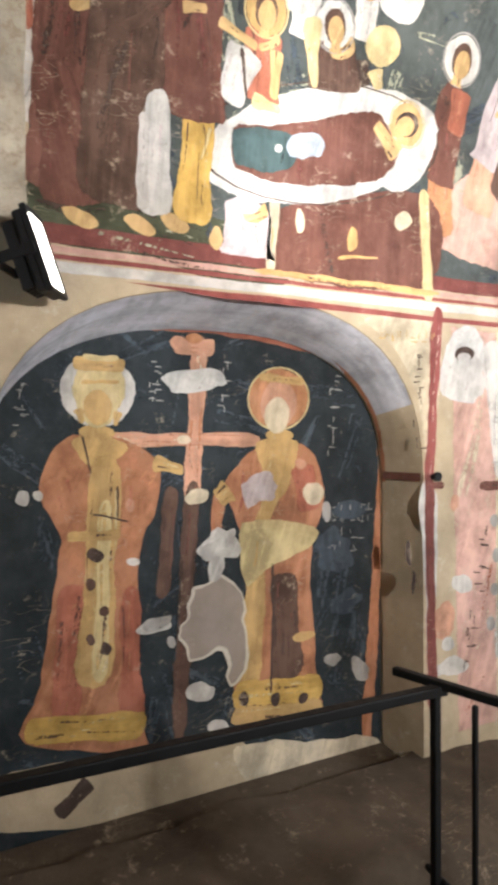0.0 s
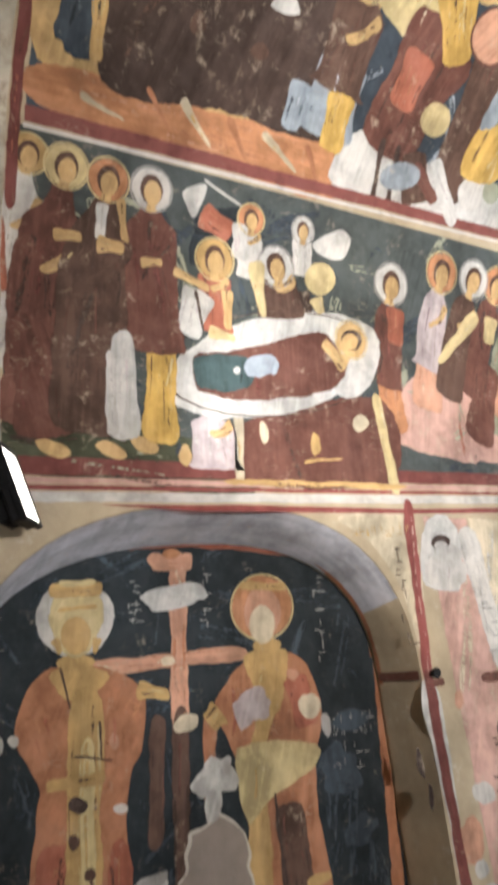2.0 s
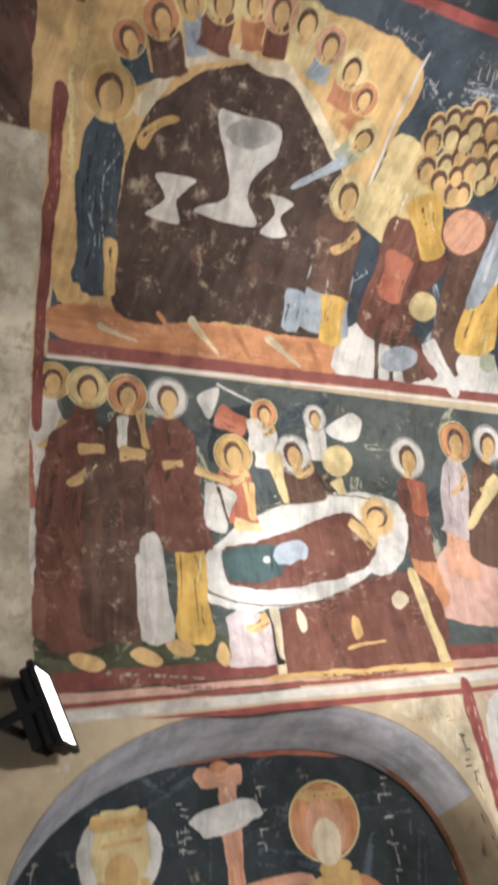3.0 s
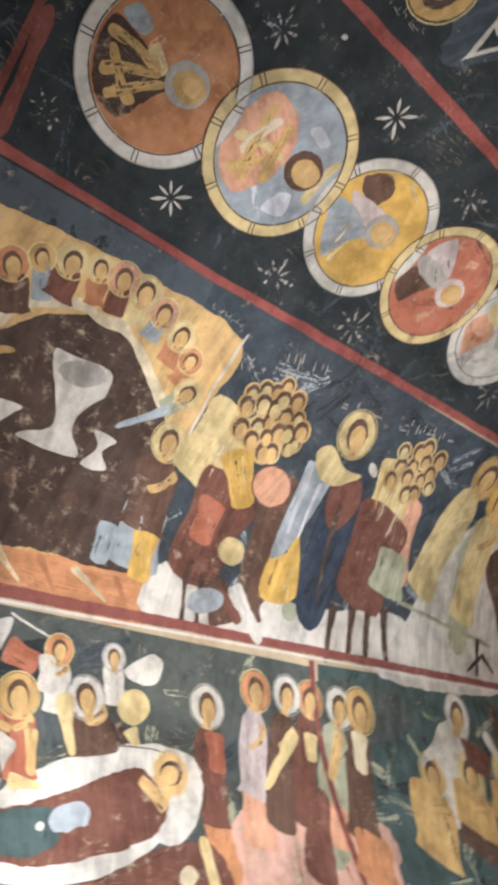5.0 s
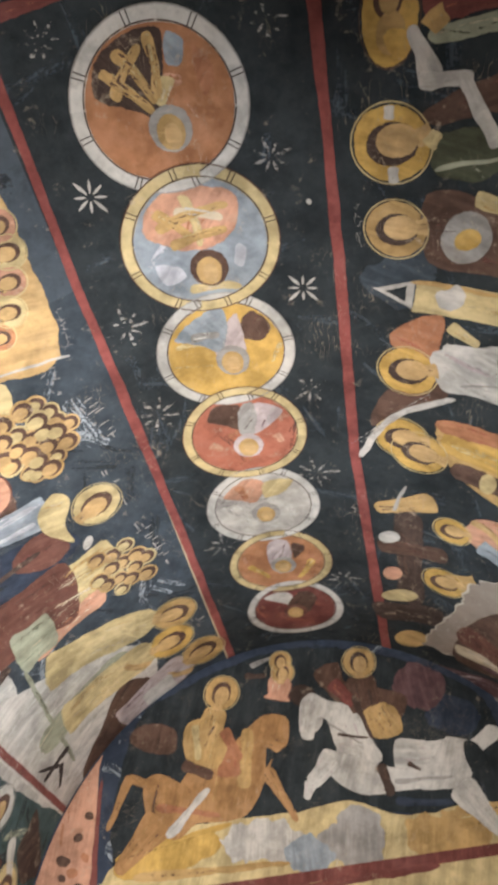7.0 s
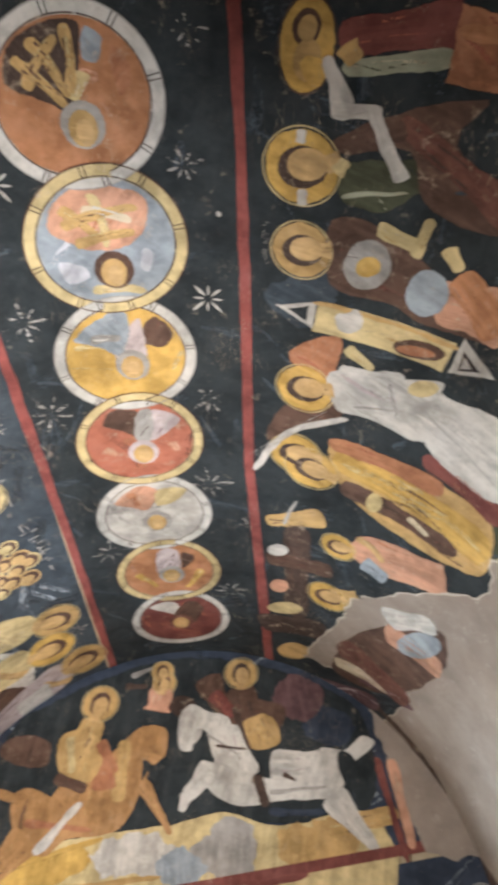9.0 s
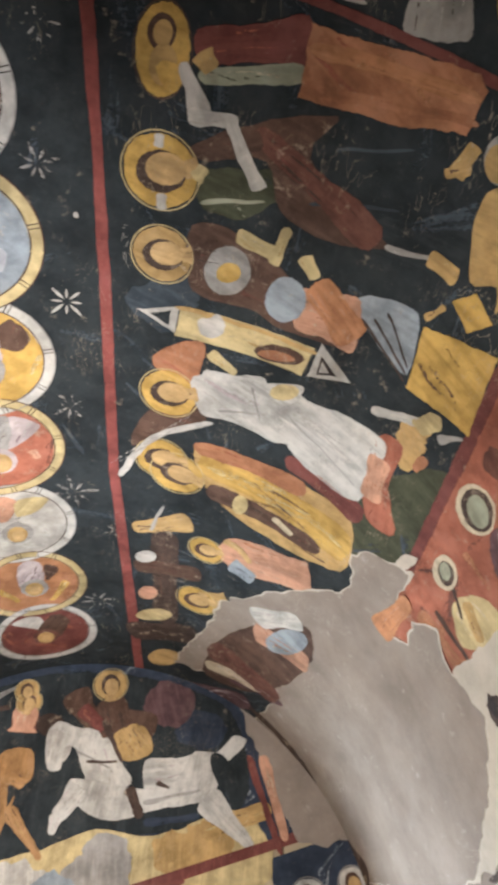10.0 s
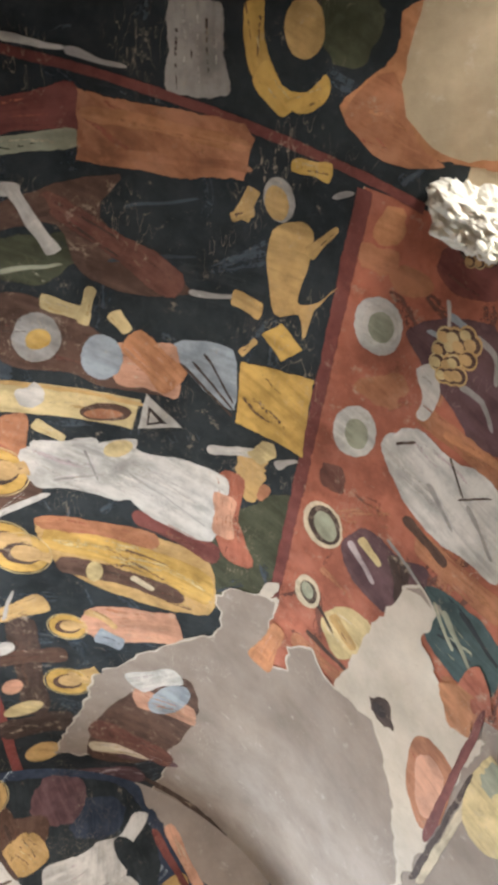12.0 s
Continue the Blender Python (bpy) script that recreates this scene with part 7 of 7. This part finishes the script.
put("plaster_loss", p, nave, outline, [(2.752, 2.800), (2.246, 2.871), (1.913, 2.955), (1.892, 3.094), (2.057, 3.097), (2.152, 3.187), (2.236, 3.445), (2.572, 3.440), (2.584, 3.263), (2.852, 3.297), (3.011, 3.466), (3.494, 3.453), (2.967, 3.230), (2.712, 3.039)], "lime_plaster", 15, 0.03, False)
# hole in the plaster: two flat dark ovals paint the shade inside it
put("plaster_loss", p, nave, ell, (2.603, 3.050), (-0.063, 0.019), (0.021, 0.066), "umber", 18, 20, 0.014)
put("plaster_loss", p, nave, ell, (2.606, 3.033), (-0.031, 0.010), (0.011, 0.033), "ink", 19, 20, 0.007)
put("plaster_loss", p, nave, ell, (2.475, 2.357), (-0.060, 0.052), (0.037, 0.014), "lime_plaster", 15, 20, 0.009)
put("painted_remnant", p, nave, outline, [(4.743, 1.309), (4.194, 1.422), (3.673, 1.768), (3.530, 1.999), (3.918, 2.056), (4.568, 1.805), (4.782, 1.544)], "brown", 16, 0.012, True)
put("painted_remnant", p, nave, brush, (4.390, 1.362), (4.525, 1.893), 0.224, 0.206, "maroon", 17)
put("painted_remnant", p, nave, brush, (3.924, 1.645), (3.872, 2.040), 0.208, 0.184, "salmon", 17)
put("painted_remnant", p, nave, brush, (3.782, 1.622), (3.541, 1.914), 0.181, 0.130, "white", 17)
put("painted_remnant", p, nave, ell, (3.819, 1.866), (-0.163, 0.142), (0.134, 0.025), "steel", 17)
put("painted_remnant", p, nave, brush, (4.636, 1.343), (4.548, 1.748), 0.129, 0.141, "cream", 17)
put("painted_remnant", p, nave, brush, (4.634, 1.524), (4.532, 1.946), 0.166, 0.067, "violet", 17)
put("painted_remnant", p, nave, outline, [(2.681, 3.235), (2.498, 3.232), (2.459, 3.330), (2.524, 3.430), (2.820, 3.473), (2.974, 3.406), (2.823, 3.277)], "rust", 16, 0.012, True)
put("painted_remnant", p, nave, outline, [(2.661, 3.264), (2.536, 3.302), (2.573, 3.411), (2.849, 3.444), (2.889, 3.366)], "salmon", 17, 0.01, True)
put("painted_remnant", p, nave, brush, (2.972, 3.450), (2.136, 3.406), 0.040, 0.029, "darkred", 17, 0, 0)
put("painted_remnant", p, nave, brush, (3.295, 3.490), (2.455, 3.478), 0.030, 0.021, "umber", 17, 0, 0)
put("painted_remnant", p, nave, brush, (3.262, 3.518), (2.410, 3.514), 0.043, 0.039, "cream", 16, 0, 0)
put("painted_remnant", p, nave, outline, [(2.629, 3.500), (2.245, 3.495), (2.462, 3.723), (2.712, 3.667)], "straw", 16, 0.012, True)
put("painted_remnant", p, nave, ell, (2.348, 3.537), (-0.061, 0.022), (0.054, 0.039), "sage", 17, 20, 0.014)
put("painted_remnant", p, nave, outline, [(2.055, 3.275), (1.938, 3.323), (2.082, 3.433), (2.170, 3.326)], "terracotta", 16, 0.012, True)
put("painted_remnant", p, nave, ell, (2.204, 3.315), (-0.087, 0.041), (0.072, 0.052), "orange", 16, 20, 0.020)
put("painted_remnant", p, nave, brush, (3.036, 2.375), (2.683, 2.446), 0.151, 0.083, "orange", 17)
put("plaster_edge", p, nave, brush, (4.894, 1.742), (4.968, 2.199), 0.078, 0.108, "umber", 16)
put("plaster_edge", p, nave, brush, (4.968, 2.199), (5.072, 2.360), 0.108, 0.190, "umber", 16)
put("plaster_edge", p, nave, brush, (5.072, 2.360), (5.155, 2.733), 0.156, 0.193, "umber", 16)
put("plaster_edge", p, nave, brush, (5.155, 2.733), (4.929, 3.081), 0.191, 0.219, "umber", 16)
put("plaster_edge", p, nave, brush, (5.630, 1.859), (6.623, 2.255), 0.154, 0.163, "maroon", 16)
put("plaster_edge", p, nave, brush, (5.424, 1.972), (6.178, 2.096), 0.142, 0.261, "salmon", 16)
put("plaster_edge", p, nave, ell, (5.640, 2.644), (-0.518, 0.153), (0.098, 0.035), "chalk", 16, 20, 0.023)

p = panel("painted band of the crossing with a broad ochre arc")
plot(nave, rugged([(-0.588, -0.572), (0.480, -0.562), (0.433, 0.389), (0.446, 0.891), (0.508, 1.496), (0.573, 2.001), (0.668, 2.707), (-0.635, 2.689)], 0.006, 0.2), "night", p)
plot(nave, rugged([(0.485, -0.911), (0.433, 0.389), (0.446, 0.891), (0.508, 1.496), (0.573, 2.001), (0.648, 2.606), (0.609, 2.606), (0.533, 2.000), (0.468, 1.496), (0.406, 0.891), (0.393, 0.388), (0.445, -0.911)], 0.004, 0.12), "darkred", p, 5, "painted_band")
plot(nave, rugged([(-0.588, -0.572), (0.460, -0.562), (0.473, -1.409), (-0.600, -1.400)], 0.006, 0.2), "brown", p)
put("painted_shape", p, nave, brush, (0.247, 1.778), (0.497, 1.804), 0.175, 0.210, "grey", 4)
put("painted_shape", p, nave, brush, (0.221, 1.960), (0.411, 2.022), 0.068, 0.080, "gold", 6, -0.08)
put("painted_shape", p, nave, brush, (0.386, 1.999), (0.476, 2.126), 0.086, 0.088, "gold", 6, -0.1)
put("painted_shape", p, nave, brush, (0.457, 2.104), (0.387, 2.229), 0.067, 0.060, "gold", 6, -0.15)
put("painted_shape", p, nave, ell, (0.264, 2.125), (-0.011, 0.068), (0.081, 0.014), "ochre", 5)
put("painted_shape", p, nave, outline, [(0.391, 2.291), (0.270, 2.400), (0.160, 2.408), (0.099, 2.669), (0.458, 2.805), (0.499, 2.614), (0.539, 2.484), (0.510, 2.363), (0.451, 2.271)], "orange", 4, 0.014, True)
put("painted_shape", p, nave, outline, [(0.420, 2.301), (0.320, 2.420), (0.469, 2.533), (0.499, 2.634), (0.549, 2.484), (0.500, 2.332)], "rust", 5, 0.014, True)
put("painted_shape", p, nave, outline, [(0.150, 2.448), (0.069, 2.659), (0.428, 2.824), (0.479, 2.694), (0.469, 2.584), (0.420, 2.482), (0.340, 2.451)], "rough_plaster", 7, 0.014, False)
put("painted_shape", p, nave, ell, (0.230, 2.257), (-0.018, 0.113), (0.078, 0.016), "green", 3, 20, 0.018)
put("painted_shape", p, nave, brush, (0.418, 1.166), (0.429, 1.358), 0.029, 0.016, "chalk", 7)
put("painted_shape", p, nave, brush, (0.435, 1.376), (0.454, 1.558), 0.027, 0.014, "grey", 7)
put("painted_shape", p, nave, brush, (0.519, 1.465), (0.536, 1.865), 0.070, 0.051, "night", 3)
put("painted_band", p, nave, brush, (0.443, -1.177), (0.456, -1.514), 0.056, 0.050, "darkred", 8, 0, 3)
put("painted_band", p, nave, brush, (0.456, -1.514), (0.453, -1.946), 0.050, 0.043, "darkred", 8, 0, 3)
put("painted_band", p, nave, brush, (0.453, -1.946), (0.450, -2.400), 0.043, 0.039, "darkred", 8, 0, 3)
put("painted_band", p, nave, brush, (0.469, -0.038), (0.511, -0.465), 0.063, 0.056, "darkred", 8, 0, 3)

# ---------------------------------------------------------------- rail and floodlight
def bar(bm, p, q, r, n=8):
    p, q = Vector(p), Vector(q)
    d = q - p
    m = Matrix.Translation(p.lerp(q, 0.5)) @ d.to_track_quat("Z", "Y").to_matrix().to_4x4()
    bmesh.ops.create_cone(bm, cap_ends=True, segments=n, radius1=r, radius2=r, depth=d.length, matrix=m)
    return bm


rail = thing("handrail", "black painted steel handrail with thin upright bars", "railing")
RX, RY, RZ = -0.822, 1.045, 0.988
bm = bmesh.new()
box(bm, (RX - 0.013, -1.2, RZ - 0.011), (RX + 0.013, RY + 0.013, RZ + 0.011), 0.003)
for v in bm.verts:
    v.co.z += 0.027 * (RY - v.co.y)
part("top_rail", bm, "black_steel", rail)
dx, dy = 0.202, 0.069
n = math.hypot(dx, dy)
bm = bmesh.new()
box(bm, (-0.11, -0.010, -0.009), (1.5, 0.010, 0.009), 0.003)
bm.transform(Matrix.Translation((RX, RY, RZ + 0.012)) @ Matrix.Rotation(math.atan2(dy, dx), 4, "Z") @ Matrix.Rotation(radians(2), 4, "Y"))
part("top_rail", bm, "black_steel", rail)
for i in range(17):
    k = -0.010 + 0.088 * i
    bm = bmesh.new()
    r = 0.009 if i == 0 else 0.0055
    x, y = RX + dx / n * k, RY + dy / n * k
    box(bm, (x - r, y - r, 0.0), (x + r, y + r, RZ - 0.012), 0.003)
    part("upright", bm, "black_steel", rail)
for y in (-0.3, -1.15):
    bm = bmesh.new()
    box(bm, (RX - 0.016, y - 0.016, 0.0), (RX + 0.016, y + 0.016, RZ - 0.02), 0.003)
    part("upright", bm, "black_steel", rail)
bm = bmesh.new()
bar(bm, (RX - 0.05, RY + 0.01, 0.58), (RX + 0.01, RY + 0.01, 0.57), 0.008)
part("bracket", bm, "black_steel", rail)


def floodlight(base, aim, label, size=1.0):
    """A flat black floodlight on a bracket, tilted; its glass lit."""
    ob = thing("floodlight", label, "lamp", "floodlights on the cornices")
    m = look(base, aim) @ Matrix.Scale(size, 4)
    bm = bmesh.new()
    box(bm, (-0.10, -0.155, 0.0), (0.10, 0.155, 0.05), 0.012)
    for k in range(5):
        box(bm, (-0.08 + 0.038 * k, -0.13, 0.045), (-0.07 + 0.038 * k, 0.13, 0.10), 0.002)
    bm.transform(m)
    part("housing", bm, "black_housing", ob)
    bm = bmesh.new()
    for lo, hi in (((-0.108, -0.165, -0.012), (0.108, -0.145, 0.012)), ((-0.108, 0.145, -0.012), (0.108, 0.165, 0.012)), ((-0.108, -0.145, -0.012), (-0.092, 0.145, 0.012)), ((0.092, -0.145, -0.012), (0.108, 0.145, 0.012))):
        box(bm, lo, hi, 0.003)
    bm.transform(m)
    part("bezel", bm, "black_housing", ob)
    bm = bmesh.new()
    box(bm, (-0.091, -0.144, -0.006), (0.091, 0.144, -0.001))
    bm.transform(m)
    part("glass", bm, "lamp_glass", ob, "glowing white lamp glass")
    bm = bmesh.new()
    for sx in (-0.115, 0.115):
        box(bm, (sx - 0.004, -0.02, 0.0), (sx + 0.004, 0.02, 0.16), 0.001)
    box(bm, (-0.119, -0.02, 0.155), (0.119, 0.02, 0.165), 0.001)
    bm.transform(m)
    part("bracket", bm, "black_housing", ob)
    return ob


floodlight((-1.72, 0.44, 2.03), (-1.22, 1.34, 2.36), "black floodlight with glowing glass tilted above the niche", 0.74)
# unseen fixture made up to go with the fill beam
floodlight((1.72, 1.32, 1.90), (-1.75, 2.9, 3.2), "black floodlight with glowing glass, added out of view on the opposite wall")
# assumed fixture for the rock's beam, never in view
floodlight((1.70, -0.55, 2.02), (1.40, 1.1, 3.0), "black floodlight with glowing glass, assumed out of view before the vault")


# rough pier where the nave meets the crossing, bare rock
def rough_mesh(name, rings, mat, label, category, kind=""):
    bm = bmesh.new()
    loops = [[bm.verts.new(p) for p in rg] for rg in rings]
    for a, b in zip(loops, loops[1:]):
        for i in range(len(a) - 1):
            bm.faces.new((a[i], a[i + 1], b[i + 1], b[i]))
    me = bpy.data.meshes.new(name)
    bm.to_mesh(me)
    bm.free()
    me.materials.append(MATS[mat])
    for f in me.polygons:
        f.use_smooth = True
    return tagged(new(name, me), label, category, kind=kind)


rings = []
for i in range(46):
    b = -1.35 - 1.95 * i / 45
    rg = []
    thick = min(1.0, i / 12) * 0.035 + 0.012
    for j in range(15):
        a = -1.0 + 1.42 * min(1.0, j / 13)
        k = 0 if j == 14 else 1
        x, y, z = nave(a, b, 0)
        nx, _, nz = nave(a, b, 1000 * 0.00125)
        d = Vector((nx - x, 0, nz - z)).normalized() if k or True else None
        e = 0.012 * noise.noise(Vector((a * 4, b * 4, 1))) + 0.006 * noise.noise(Vector((a * 15, b * 15, 4)))
        edge = 0.015 * noise.noise(Vector((b * 5, 2, 7)))
        h = (thick + e) * k
        rg.append((x + d.x * h, y + (edge if j >= 13 else 0), z + d.z * h))
    rings.append(rg)
rough_mesh("pier", rings, "pier_plaster", "stained bare plaster pier at the edge of the frescoes", "wall", "structure")

# broken rock edge, brightly lit
bm = bmesh.new()
bmesh.ops.create_icosphere(bm, subdivisions=5, radius=1)
for v in bm.verts:
    p = v.co.copy()
    v.co *= 1 + 0.45 * noise.noise(p * 1.5 + Vector((3, 1, 2))) + 0.2 * noise.noise(p * 5) + 0.10 * noise.noise(p * 13) + 0.05 * noise.noise(p * 30)
bm.transform(Matrix.Translation(nave(0.60, 2.76, 10)) @ Matrix.Rotation(radians(20), 4, "Y") @ Matrix.Diagonal((0.075, 0.085, 0.19, 1)))
me = bpy.data.meshes.new("rock_edge")
bm.to_mesh(me)
me.materials.append(MATS["pale_rock"])
tagged(new("rock_edge", me), "broken pale rock edge jutting from the vault", "rock")

# nail by the niche
bm = bmesh.new()
bar(bm, (-W - 0.02, 2.035, 1.325), (-W + 0.03, 2.035, 1.33), 0.012)
bar(bm, (-W + 0.025, 2.035, 1.33), (-W + 0.034, 2.035, 1.33), 0.02)
me = bpy.data.meshes.new("nail")
bm.to_mesh(me)
me.materials.append(MATS["black_steel"])
tagged(new("nail", me), "rusty dark iron nail in the niche edge", "nail")

# rubble bench under the niches
bm = bmesh.new()
bmesh.ops.create_grid(bm, x_segments=26, y_segments=110, size=1, matrix=Matrix.Translation((-W - 0.02 + 0.30, 0.9, 0)) @ Matrix.Diagonal((0.34, 4.0, 1, 1)))
for v in bm.verts:
    t = (v.co.x + W + 0.06) / 0.68
    z = 0.17 - 0.05 * t if t < 0.75 else 0.13 - 0.2 * (t - 0.75) / 0.25
    v.co.z = z + 0.035 * noise.noise(v.co * 3.1) + 0.015 * noise.noise(v.co * 12) + 0.006 * noise.noise(v.co * 34)
me = bpy.data.meshes.new("ledge")
bm.to_mesh(me)
me.materials.append(MATS["earth"])
for f in me.polygons:
    f.use_smooth = True
tagged(new("ledge", me), "brown crumbling earth ledge under the niches", "ledge", kind="structure")
